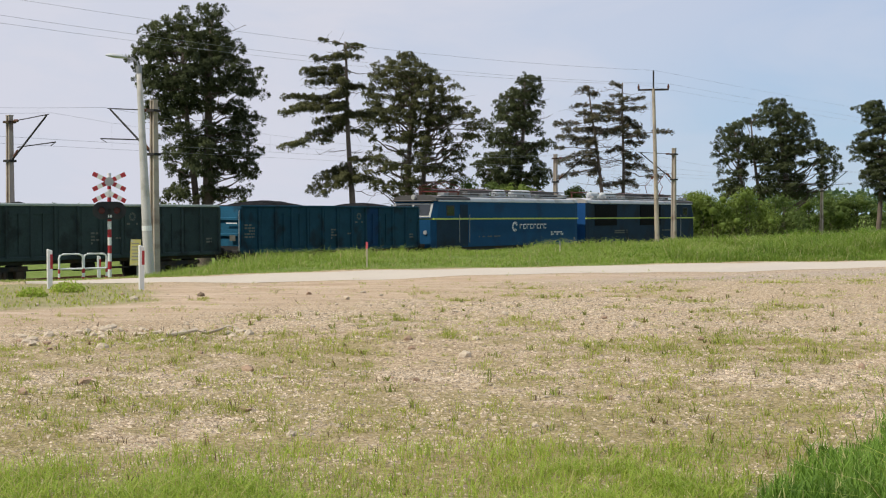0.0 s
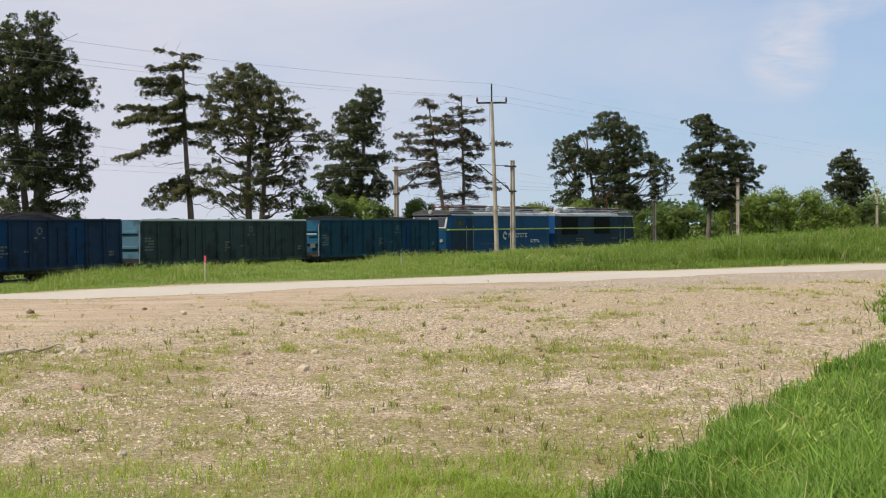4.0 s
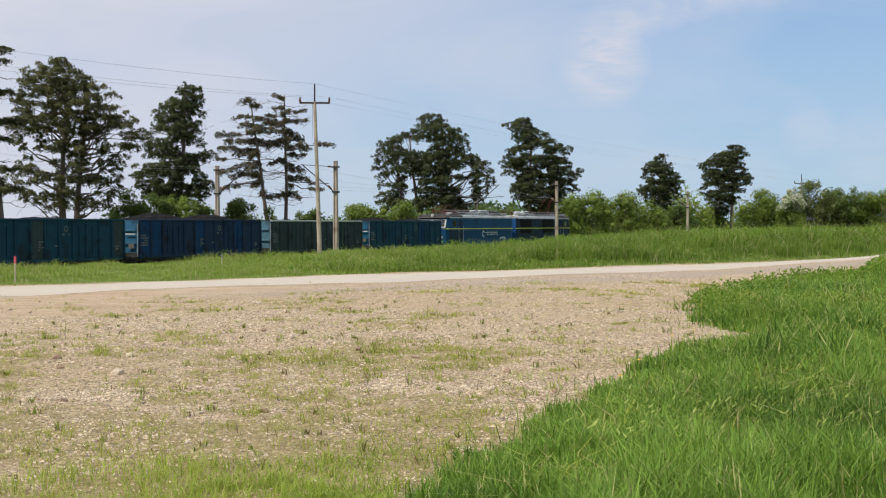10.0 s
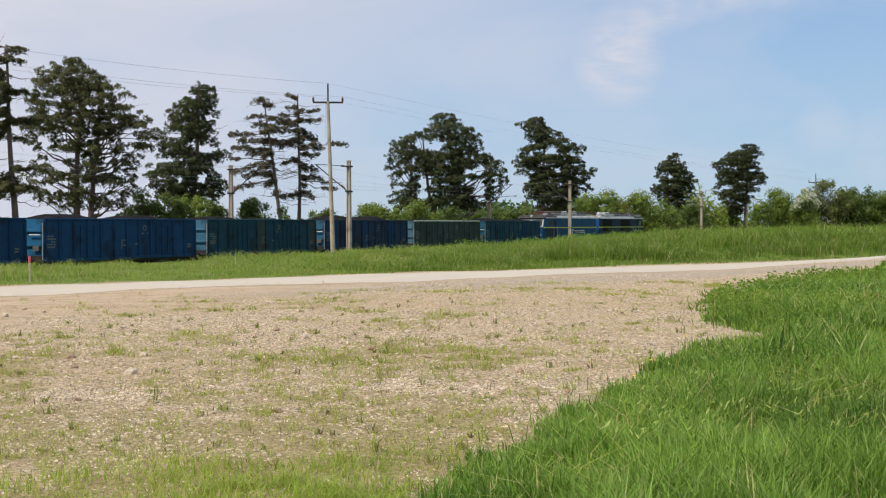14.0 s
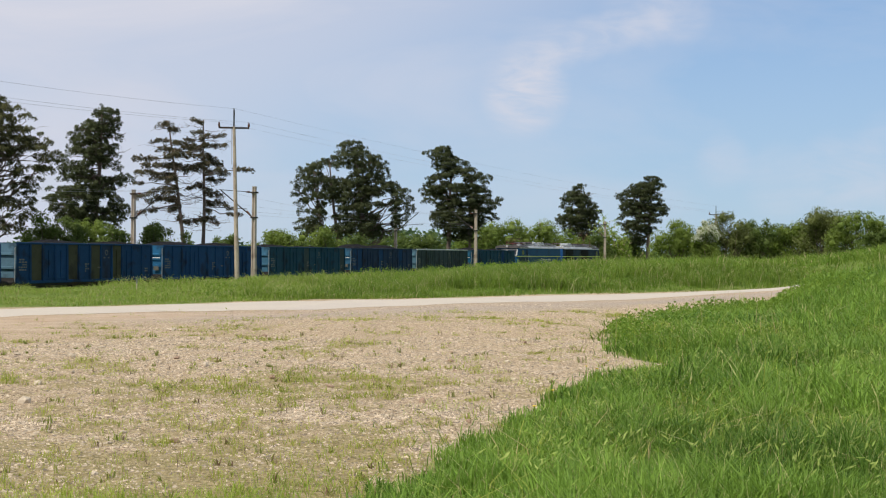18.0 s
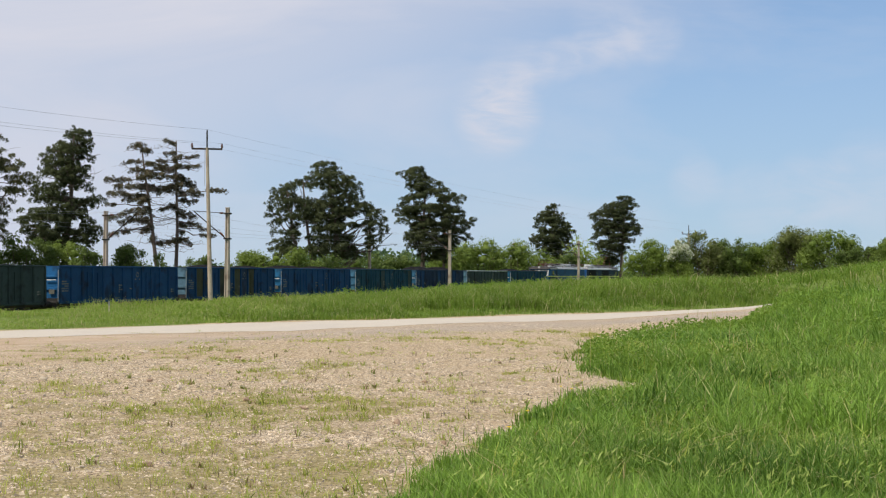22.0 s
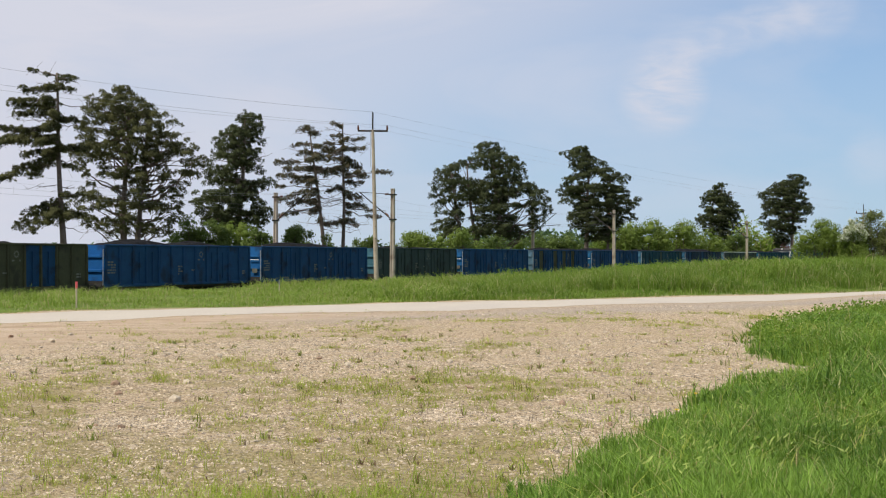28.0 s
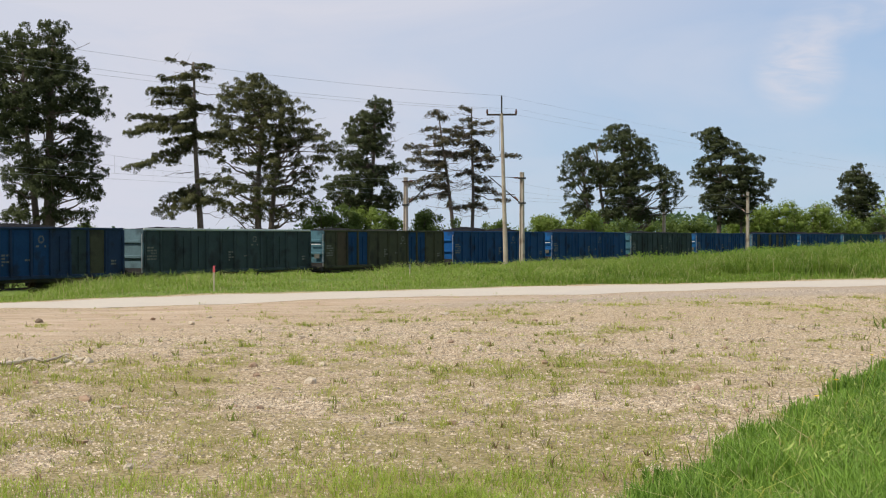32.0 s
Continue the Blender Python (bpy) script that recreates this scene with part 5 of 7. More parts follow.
def bush(r, az, w, h, seed, material, label, leaf=0.16, n=700, group="bushes along the railway", name="bush", lift=0.0, depth=0.8, blossom=0.0):
    """A bush of many small leaves on a frame of stems: a rounded body of several lobes with an uneven outline."""
    g = np.random.default_rng(seed)
    x, y = polar(r, az)
    z0 = float(ground_z(x, y))
    ob = thing(name, (x, y, z0 + lift), -az, label, name.replace("_", " "), group)
    lobes = max(14, int(w * 4.2))
    c, fc, cv, ct = [], [], [], []
    stems = bmesh.new()
    for i in range(lobes):
        lx, ly = g.uniform(-1, 1) * w * 0.36, g.uniform(-1, 1) * w * 0.3 * depth
        env = math.sqrt(max(0.2, 1 - (lx / (w / 2)) ** 2 * 1.1))
        s = g.uniform(0.08, 0.19) * min(w, h * 1.3)
        lz = max((h * env - s * 0.85) * g.uniform(0.25, 1.0) ** 0.6, s * 0.5)
        m = int(1.7 * n / lobes * (s / (0.19 * min(w, h * 1.3))) ** 2)
        e = g.normal(0, 1, (m, 3))
        e /= np.linalg.norm(e, axis=1, keepdims=True)
        knob = 0.80 + 0.36 * fbm(e[:, 0] * 2.5 + i, e[:, 1] * 2.5 + e[:, 2] * 2.5, 1.0, seed + i, 2)
        e *= g.uniform(0.4, 1.0, (m, 1)) ** 0.5 * knob[:, None]
        c.append(e * np.array([s, s, s * 0.9]) + np.array([lx, ly, lz]))
        fc.append(e / np.linalg.norm(e, axis=1, keepdims=True) + np.array((0, 0, 0.3)) + g.normal(0, 0.6, e.shape))
        q, f = lump(seed + i)
        cv.append(q * np.array([s, s, s * 0.9]) * 0.36 + np.array([lx, ly, lz]))
        ct.append(f + len(q) * i)
        rnd = random.Random(seed * 31 + i)
        tube(stems, limb_path((lx * 0.3, ly * 0.3, 0), (lx, ly, lz), rnd, 3, 0, 0.05), 0.05, 0.015, 5)
    c, fc = np.concatenate(c), np.concatenate(fc)
    low = g.uniform(-1, 1, (n // 3, 3)) * np.array([w * 0.46, w * 0.34 * depth, h * 0.2]) + np.array([0, 0, h * 0.22])
    core = g.normal(0, 1, (n // 4, 3))
    core *= g.uniform(0, 1, (n // 4, 1)) ** 0.4 / np.linalg.norm(core, axis=1, keepdims=True)
    core = core * np.array([w * 0.40, w * 0.3 * depth, h * 0.36]) + np.array([0, 0, h * 0.42])
    fc = np.concatenate([fc, g.normal(0, 0.5, (len(low) + len(core), 3)) + np.array((0, -0.4, 0.7))])
    fc /= np.linalg.norm(fc, axis=1, keepdims=True)
    c = np.concatenate([c, low, core])
    up = c[:, 2] > 0.02
    c, fc = c[up], fc[up]
    tagged(part("branchwork", stems, M_BARK, ob), kind="stuff")
    sheet_mesh("inner_foliage", np.concatenate(cv), np.concatenate(ct), material, ob, smooth=True)
    if blossom:
        q = (g.uniform(0, 1, len(c)) < blossom) & (c[:, 2] > h * 0.5)
        v, t = leaves(c[q] * 1.02, leaf * 0.8 * g.uniform(0.7, 1.3, q.sum()), seed + 1, 4)
        sheet_mesh("blossom", v, t, M_BLOSSOM, ob)
        c, fc = c[~q], fc[~q]
    v, t = leaves(c, leaf * g.uniform(0.7, 1.3, len(c)), seed, 2)
    sheet_mesh("foliage", v, t, material, ob, normals=np.repeat(fc, 8, axis=0))
    return ob


def build_trees():
    pine(-10.64, 70, [(-0.05, 0.35, 12.5, 0.40, 0.0), (-0.15, -1.3, 12.2, 0.24, -0.1)], "tall dense dark green black pine with a broad crown", 11, M_NEEDLE,
         [(2.4, 2.5, 2.5), (2.8, 2.5, 2.6), (3.1, 2.1, 2.6), (3.5, 2.2, 2.6), (3.8, 2.5, 3.1), (4.3, 2.6, 3.1), (4.8, 2.5, 3.2), (5.2, 2.5, 3.4), (5.6, 2.6, 2.7), (6.1, 2.8, 3.2), (6.5, 3.1, 3.4), (6.9, 3.5, 3.2), (7.2, 3.5, 2.8), (7.6, 3.2, 2.7), (8.0, 3.7, 3.1), (8.3, 3.9, 3.5), (8.7, 3.8, 3.4),
          (9.2, 4.1, 3.2), (9.6, 4.1, 3.1), (9.9, 4.2, 2.0), (10.4, 4.0, 2.2), (10.8, 3.8, 2.3), (11.3, 3.6, 1.8), (11.8, 3.3, 1.3), (12.2, 2.0, 1.2), (12.6, 1.6, 1.2), (13.0, -0.6, 1.1)],
         [(-0.6, 12.4, 0.31, 0.5), (-1.7, 9.8, 0.5, 0.35), (0.7, 9.1, 0.47, 0.25), (0.9, 7.8, 0.57, 0.41), (-0.5, 6.7, 0.44, 0.57), (0.6, 6.7, 0.44, 0.44), (1.2, 3.4, 0.5, 0.57), (-0.6, 3.1, 0.44, 0.63), (-1.8, 3.4, 0.44, 0.31), (-2.5, 6.1, 0.25, 0.28), (-0.4, 8.6, 0.25, 0.19), (2.3, 7.8, 0.5, 0.19), (3.2, 5.9, 0.44, 0.19)], dead=14, thin=0.35)
    pine(-4.20, 80, [(0.3, -0.3, 12.5, 0.25, 0.0)], "tall thin black pine with sparse flat layers and bare limbs", 12, M_NEEDLE_OLIVE, dead=16, brush=0.15,
         limbs=[(12.3, -1.9, 12.5, 0.14, 0.7), (12.1, 0.9, 12.1, 0.32, 0.4), (11.4, -2.4, 11.4, 0.25, 0.3), (11.6, 0.7, 11.4, 0.25, 0.5), (10.9, -2.9, 10.5, 0.22, 0.45), (10.4, -2.7, 10.2, 0.36, 0.2), (9.8, -2.6, 9.7, 0.29, 0.25), (9.5, 0.8, 9.6, 0.36, 0.4), (9.1, -4.2, 8.8, 0.29, 0.15), (8.5, -3.6, 8.3, 0.32, 0.1), (8.2, -4.4, 7.8, 0.29, 0.15), (7.6, -2.2, 7.3, 0.29, 0.3),
                (7.5, -4.4, 5.6, 0.36, 0.08), (7.1, 0.7, 6.7, 0.32, 0.5), (7.8, 1.7, 7.7, 0.32, 0.3), (4.9, 1.2, 5.0, 0.22, 0.4), (4.6, -2.3, 3.1, 0.57, 0.12), (4.2, -1.7, 2.7, 0.54, 0.2), (3.6, 1.6, 3.8, 0.29, 0.3)])
    pine(-1.26, 88, [(-0.4, -0.1, 11.4, 0.30, -0.1), (0.1, 1.2, 11.0, 0.26, 0.1)], "broad black pine with a rounded olive crown and two trunks", 13, M_NEEDLE_OLIVE,
         [(2.8, 1.8, 2.6), (3.2, 2.8, 3.0), (3.7, 3.6, 3.4), (4.2, 4.1, 3.6), (4.8, 4.1, 3.8), (5.4, 3.8, 3.8), (6.0, 3.3, 3.8), (6.5, 3.2, 4.2), (6.9, 3.4, 5.0), (7.4, 3.8, 5.3), (7.9, 4.1, 5.3), (8.4, 4.1, 5.1), (8.8, 3.8, 4.5), (9.5, 3.8, 3.8), (10.0, 3.7, 3.5), (10.4, 3.6, 3.4), (10.9, 3.4, 2.8), (11.4, 3.3, 2.0), (11.9, 3.2, 1.2), (12.3, 2.2, 0.6), (12.7, 1.4, 0.4)],
         [(3.0, 7.6, 0.63, 0.55), (1.4, 6.9, 0.4, 0.79), (-1.8, 10.0, 0.55, 0.28), (-1.9, 9.2, 0.4, 0.24), (-1.1, 7.6, 0.55, 0.36), (-1.6, 5.7, 0.59, 0.4), (-0.4, 5.9, 0.28, 0.47), (-1.4, 4.3, 0.55, 0.36), (1.5, 5.4, 0.43, 0.55), (1.1, 3.9, 0.43, 0.47), (-2.3, 7.1, 0.36, 0.36), (2.8, 10.2, 0.4, 0.2), (-3.0, 4.7, 0.32, 0.2)], dense=0.85, dead=30, rise=0.7, thin=0.65)
    pine(3.37, 98, [(0.0, 0.7, 11.8, 0.30, 0.0)], "dense dark conical black pine beside the line", 14, M_NEEDLE,
         [(3.4, 2.8, 2.1), (4.2, 2.9, 2.8), (4.9, 3.4, 3.1), (5.4, 3.6, 2.6), (6.0, 3.5, 2.2), (6.5, 2.8, 2.1), (6.9, 2.6, 3.1), (7.5, 2.6, 2.8), (8.1, 2.4, 2.2), (8.6, 2.3, 1.7), (9.1, 2.2, 2.3), (9.5, 2.1, 2.2), (10.1, 1.9, 2.0), (10.7, 1.5, 2.2), (11.1, 0.9, 2.3), (11.6, 0.1, 2.2), (12.2, -0.2, 2.1)],
         [(0.4, 7.7, 0.48, 0.31), (1.4, 7.4, 0.48, 0.35), (-1.1, 8.4, 0.62, 0.31), (-1.7, 6.5, 0.62, 0.26), (0.9, 5.2, 0.4, 0.48), (2.0, 6.2, 0.44, 0.31), (-0.8, 5.1, 0.31, 0.4), (1.3, 9.8, 0.22, 0.31), (-0.4, 9.2, 0.22, 0.22)], dead=10, thin=0.3)
    pine(7.19, 104, [(0.9, -0.95, 11.8, 0.21, -0.1)], "thin half-dead pine with brownish sparse foliage", 15, M_NEEDLE_DRY, dead=34, grey=True, brush=0.17,
         limbs=[(11.7, -1.9, 11.6, 0.33, 0.25), (11.2, -0.2, 11.4, 0.28, 0.3), (10.6, -2.4, 10.3, 0.23, 0.5), (10.3, 1.0, 10.0, 0.28, 0.25), (9.7, -2.0, 9.6, 0.28, 0.25), (9.3, 1.2, 9.2, 0.42, 0.2), (9.1, -3.7, 8.9, 0.33, 0.45), (8.5, -3.1, 8.4, 0.33, 0.25), (8.2, 1.9, 8.1, 0.51, 0.3), (7.6, -3.5, 7.8, 0.33, 0.25), (7.3, -2.4, 7.3, 0.28, 0.2), (6.9, -3.7, 7.0, 0.14, 0.75),
                (6.7, -3.5, 5.7, 0.33, 0.25), (5.9, -2.6, 5.5, 0.37, 0.2), (5.6, -3.7, 4.5, 0.23, 0.45), (5.3, -0.9, 4.8, 0.28, 0.2), (4.2, -0.2, 3.9, 0.33, 0.2)])
    pine(8.15, 105, [(0.05, 0.0, 12.4, 0.20, 0.05)], "half-dead pine with bare twigs and thin brown foliage", 16, M_NEEDLE_DRY, dead=44, grey=True, brush=0.17,
         limbs=[(11.9, -1.0, 12.3, 0.24, 0.35), (11.3, -0.9, 11.3, 0.24, 0.3), (10.9, 1.8, 11.1, 0.19, 0.45), (10.6, -1.6, 10.7, 0.19, 0.45), (10.1, 1.7, 10.2, 0.28, 0.3), (9.9, -1.9, 10.0, 0.28, 0.35), (9.3, 1.1, 8.9, 0.52, 0.1), (8.7, 1.6, 8.6, 0.28, 0.25), (8.6, -1.1, 8.3, 0.38, 0.3), (8.1, 2.2, 7.9, 0.33, 0.55), (7.8, 4.0, 8.3, 0.28, 0.68), (7.5, 1.7, 7.3, 0.28, 0.4),
                (7.1, -1.3, 6.6, 0.28, 0.25), (6.6, 1.5, 5.9, 0.38, 0.3), (5.8, 2.3, 5.0, 0.28, 0.35), (5.2, 3.2, 4.5, 0.19, 0.65), (4.4, 1.2, 3.8, 0.38, 0.4), (4.1, -1.7, 3.8, 0.38, 0.25)])
    pine(14.67, 126, [(-2.2, -3.6, 9.8, 0.22, 0.2), (-0.6, -2.0, 10.8, 0.26, 0.0), (1.3, 0.6, 11.8, 0.34, 0.3)], "wide dense black pine with a domed crown on several trunks", 17, M_NEEDLE,
         [(3.3, 4.9, 4.1), (4.2, 5.8, 5.4), (4.9, 5.3, 6.3), (5.5, 5.5, 6.4), (6.1, 5.5, 7.0), (6.8, 5.6, 6.8), (7.5, 5.7, 6.5), (8.2, 5.6, 5.8), (8.8, 5.6, 4.9), (9.6, 5.3, 4.1), (10.1, 5.2, 4.3), (10.8, 3.0, 4.3), (11.4, 1.7, 2.7), (12.1, 1.0, 1.8), (12.6, 0.9, 1.5)],
         [(-2.0, 9.6, 0.74, 0.74), (-0.5, 9.5, 0.51, 0.62), (-3.6, 6.2, 0.51, 0.51), (-1.7, 5.9, 0.74, 0.74), (-2.0, 4.5, 0.74, 0.62), (3.3, 6.9, 0.96, 0.4), (3.8, 5.1, 0.57, 1.25), (2.5, 5.8, 0.4, 0.51), (-4.5, 5.2, 0.4, 0.34), (-2.9, 8.0, 0.34, 0.45), (5.2, 5.6, 0.45, 0.28)], size=0.84, brush=0.24, rise=0.9)
    pine(19.16, 146, [(-0.1, 0.4, 13.2, 0.32, 0.1), (2.4, 2.9, 10.0, 0.2, 0.0)], "dark black pine with a ragged flat-topped crown", 18, M_NEEDLE,
         [(3.1, 0.0, 3.6), (4.3, 1.4, 3.9), (5.1, 1.7, 4.5), (5.8, 2.8, 6.0), (6.4, 1.9, 6.0), (7.1, 2.0, 5.7), (7.7, 3.0, 6.2), (8.4, 3.1, 5.9), (9.2, 3.2, 4.5), (9.9, 2.8, 4.9), (10.7, 2.5, 5.3), (11.2, 1.7, 3.6), (11.9, 2.1, 2.4), (12.5, 2.5, 2.3), (13.2, 2.8, 0.9), (13.8, 1.7, 0.6)],
         [(1.0, 10.0, 0.98, 0.59), (0.3, 8.6, 0.39, 0.52), (1.9, 7.9, 0.46, 0.39), (-1.2, 9.7, 0.33, 0.33), (3.4, 9.7, 0.52, 0.26), (-1.0, 7.7, 0.39, 0.26), (5.2, 7.9, 0.52, 0.26)], size=0.95, brush=0.24, flat=0.6, dense=1.5)
    pine(25.16, 200, [(0, 0.2, 12.2, 0.3, 0.0)], "far dark pine above the hedge", 19, M_NEEDLE,
         [(3.4, 1.7, 2.7), (5.1, 2.6, 3.2), (6.4, 3.3, 3.3), (7.3, 4.0, 3.2), (8.2, 3.5, 3.6), (9.1, 2.9, 2.7), (10.3, 3.3, 2.3), (11.1, 3.1, 1.6), (12.0, 1.3, 0.9), (12.7, 0.4, 0.7)], [(-0.8, 9.0, 0.45, 0.45), (-2.4, 8.1, 0.45, 0.27)], size=0.95, brush=0.25, flat=0.55, dense=1.5)
    pine(28.15, 205, [(0, 0.8, 13.6, 0.3, 0.0)], "far dark pine with layered flat limbs above the hedge", 20, M_NEEDLE,
         [(3.5, 2.5, 0.2), (4.7, 3.4, 0.7), (6.0, 4.6, 1.6), (7.1, 4.7, 3.2), (8.1, 4.3, 3.4), (9.0, 4.7, 3.7), (9.9, 4.6, 3.2), (11.1, 4.9, 2.3), (12.0, 4.2, 2.5), (12.7, 3.4, 2.9), (13.3, 0.7, 2.3), (14.1, 0.4, 2.0)],
         [(-2.6, 7.4, 1.2, 0.37), (2.0, 7.6, 1.01, 0.28), (1.1, 10.1, 0.55, 0.37), (1.6, 6.4, 0.74, 0.37), (-1.3, 10.4, 0.37, 0.46), (-0.2, 8.3, 0.74, 0.28)], size=1.05, brush=0.25, flat=0.5, dense=1.5)


def build_bushes():
    k = 100
    # shrubs behind the line, among the pines: (r, az, width, height of the top, material)
    for r, az, w, top, m in ((92, 1.4, 4, 4.1, M_LEAF_DARK), (93, 2.3, 4, 3.8, M_LEAF_DARK), (94, 3.4, 5, 3.6, M_LEAF), (93, 4.3, 4, 2.9, M_LEAF_DARK), (100, 5.9, 4, 3.9, M_LEAF_DARK), (100, 7.0, 4, 3.2, M_LEAF_DARK), (100, 9.2, 3, 3.0, M_LEAF_DARK),
                             (112, 11.2, 5, 3.4, M_LEAF), (112, 12.2, 6, 3.5, M_LEAF), (113, 13.6, 6, 3.8, M_LEAF), (115, 14.9, 5, 3.0, M_LEAF_DARK), (150, 16.6, 9, 4.0, M_LEAF_DARK), (152, 18.2, 9, 4.1, M_LEAF_DARK),
                             (165, 20.6, 9, 5.8, M_LEAF), (168, 21.9, 10, 6.6, M_LEAF), (172, 23.4, 9, 6.0, M_LEAF), (176, 24.6, 8, 4.8, M_LEAF), (190, 26.0, 7, 4.6, M_LEAF_DARK), (210, 27.4, 8, 5.0, M_LEAF_DARK),
                             (76, -12.4, 4, 1.9, M_LEAF_DARK), (78, -8.9, 4, 2.1, M_LEAF_DARK), (86, -7.3, 3, 2.0, M_LEAF_DARK)):
        k += 1
        x, y = polar(r, az)
        bush(r, az, w, top + 0.5 - float(ground_z(x, y)), k, m, "leafy %s green bush behind the railway" % ("dark" if m is M_LEAF_DARK else "bright"), 0.042 + r / 2100, 2700 if r < 160 else 3600)
    # hedge on the rise, before the line
    for r, az, w, top, m, lab in ((150, 29.5, 7, 5.6, M_LEAF, "bright green leafy hedge bush"), (147, 30.8, 3.4, 5.3, M_BLOSSOM, "hedge bush covered in pale blossom"), (150, 31.7, 7, 7.0, M_LEAF_OLIVE, "tall olive green hedge bush"), (152, 32.6, 5, 5.6, M_LEAF_DARK, "dark green hedge bush"),
                                  (150, 33.6, 6, 5.7, M_LEAF_DARK, "green hedge bush on the rise"), (150, 34.6, 7, 5.4, M_LEAF, "green hedge bush on the rise"), (148, 35.9, 8, 7.2, M_LEAF_OLIVE, "tall olive green hedge bush on the rise"), (145, 37.3, 8, 6.7, M_LEAF, "tall green hedge bush on the rise"),
                                  (142, 38.6, 8, 4.4, M_LEAF_DARK, "dark green hedge bush on the rise"), (140, 40.6, 9, 6.0, M_LEAF, "green hedge bush on the rise"), (140, 43.0, 9, 6.0, M_LEAF, "green hedge bush on the rise")):
        k += 1
        x, y = polar(r, az)
        bush(r, az, w, top + 0.3 - float(ground_z(x, y)), k, M_LEAF if m is M_BLOSSOM else m, lab, 0.095, 4400, "hedge on the rise", "hedge_bush", blossom=0.45 if m is M_BLOSSOM else 0.0)
    # young birches by the far pines
    for az, h in ((26.15, 7.2), (26.35, 8.0), (26.7, 6.0), (27.1, 5.4)):
        k += 1
        x, y = polar(196, az)
        z0 = float(ground_z(x, y))
        ob = thing("birch_tree", (x, y, z0), 0, "slender young birch with pale trunk", "tree", "young birches")
        rnd = random.Random(k)
        bm = bmesh.new()
        tube(bm, limb_path((0, 0, 0), (rnd.uniform(-1, 1), 0, h), rnd, 5, 0, 0.02), 0.12, 0.03, 6)
        part("trunk", bm, M_BIRCH, ob)
        g = np.random.default_rng(k)
        c = g.normal(0, 1, (160, 3)) * np.array([0.9, 0.9, h * 0.2]) + np.array([0, 0, h * 0.68])
        v, t = leaves(c, 0.22, k)
        sheet_mesh("crown", v, t, M_VERGE, ob)


def build_ridge():
    """Wooded low hills at the horizon: many leaf clumps on a long bank."""
    g = np.random.default_rng(77)
    az = g.uniform(-30, 50, 5000)
    top = 3.2 + 11 * np.exp(-((az - 17) / 4.5) ** 2) + 12 * np.exp(-((az - 44) / 5) ** 2) + 1.0 * rough(az, az * 0.3, 0.8)
    r = 640 + g.uniform(-20, 40, len(az))
    z = RAIL + top * g.uniform(0.0, 1.0, len(az)) ** 0.6
    p = np.stack([r * np.sin(np.radians(az)), r * np.cos(np.radians(az)), z], -1)
    v, t = leaves(p, 1.3 * g.uniform(0.6, 1.4, len(p)), 78, 6)
    ob = sheet_mesh("backdrop", v, t, M_RIDGE)
    tagged(ob, "low wooded hills along the horizon", "hills", kind="structure")

# ---- line-side things ----


def wire(name, a, b, sag, r, label, category="wire", n=14, parent=None):
    """A hanging wire from a to b."""
    a, b = Vector(a), Vector(b)
    pts = [a.lerp(b, i / n) - Vector((0, 0, 4 * sag * (i / n) * (1 - i / n))) for i in range(n + 1)]
    bm = bmesh.new()
    tube(bm, pts, r, r, 4)
    ob = part(name, bm, M_WIRE, parent)
    if parent is None:
        tagged(ob, label, category)
    return ob


def mast(s, far=False, height=7.2, brown=True):
    """A catenary mast of concrete with its bracket, struts and insulators. Local x runs along the track, y over to the rails."""
    off = 6.9 if far else -2.9
    p, hd = track(s, off)
    p.z = float(ground_z(p.x, p.y)) - 0.05
    ob = thing("catenary_mast", p, hd + (180 if far else 0), "weathered brownish concrete catenary mast with steel bracket beside the track", "mast", "catenary masts")
    H = height + RAIL - p.z
    bm = bmesh.new()
    # H-section spun column: two flanges and a web, slightly tapering
    for x0, x1, y0, y1 in ((-0.16, 0.16, -0.17, -0.09), (-0.16, 0.16, 0.09, 0.17), (-0.07, 0.07, -0.09, 0.09)):
        box(bm, x0, x1, y0, y1, 0, H)
    for v in bm.verts:
        k = 0.92 - 0.26 * v.co.z / H
        v.co.x *= k
        v.co.y *= k
    part("post", bm, M_CONC_BROWN, ob)
    part("cap", boxes((-0.12, 0.12, -0.13, 0.13, H, H + 0.04), bevel=0.01), M_CONC_BROWN, ob)
    zw = RAIL - p.z + 5.6
    reach = 2.9
    part("tie_rod", rods(((0, 0.1, zw + 1.15), (0, reach - 0.2, zw + 1.35), 0.022)), M_DARKSTEEL, ob)
    part("bracket_tube", rods(((0, 0.12, zw - 0.55), (0, reach - 0.35, zw + 1.3), 0.04)), M_DARKSTEEL, ob)
    part("registration_arm", rods(((0, 0.55, zw + 0.02), (0, reach + 0.25, zw + 0.16), 0.025), ((0, reach + 0.25, zw + 0.16), (0, reach - 0.1, zw), 0.015)), M_DARKSTEEL, ob)
    for y, z, d in ((0.32, zw - 0.36, 1), (0.35, zw + 1.17, 0)):
        bm = bmesh.new()
        for i in range(5):
            rod(bm, (0, y + 0.05 * i, z + 0.05 * i * d), (0, y + 0.05 * i + 0.055, z + 0.05 * i * d + 0.055 * d), 0.07, 0.04, 8)
        part("insulator", bm, M_INSUL, ob)
    for z in (zw - 0.56, zw + 1.13):
        part("clamp", boxes((-0.2, 0.2, -0.2, 0.2, z - 0.05, z + 0.05)), M_DARKSTEEL, ob)
    return ob


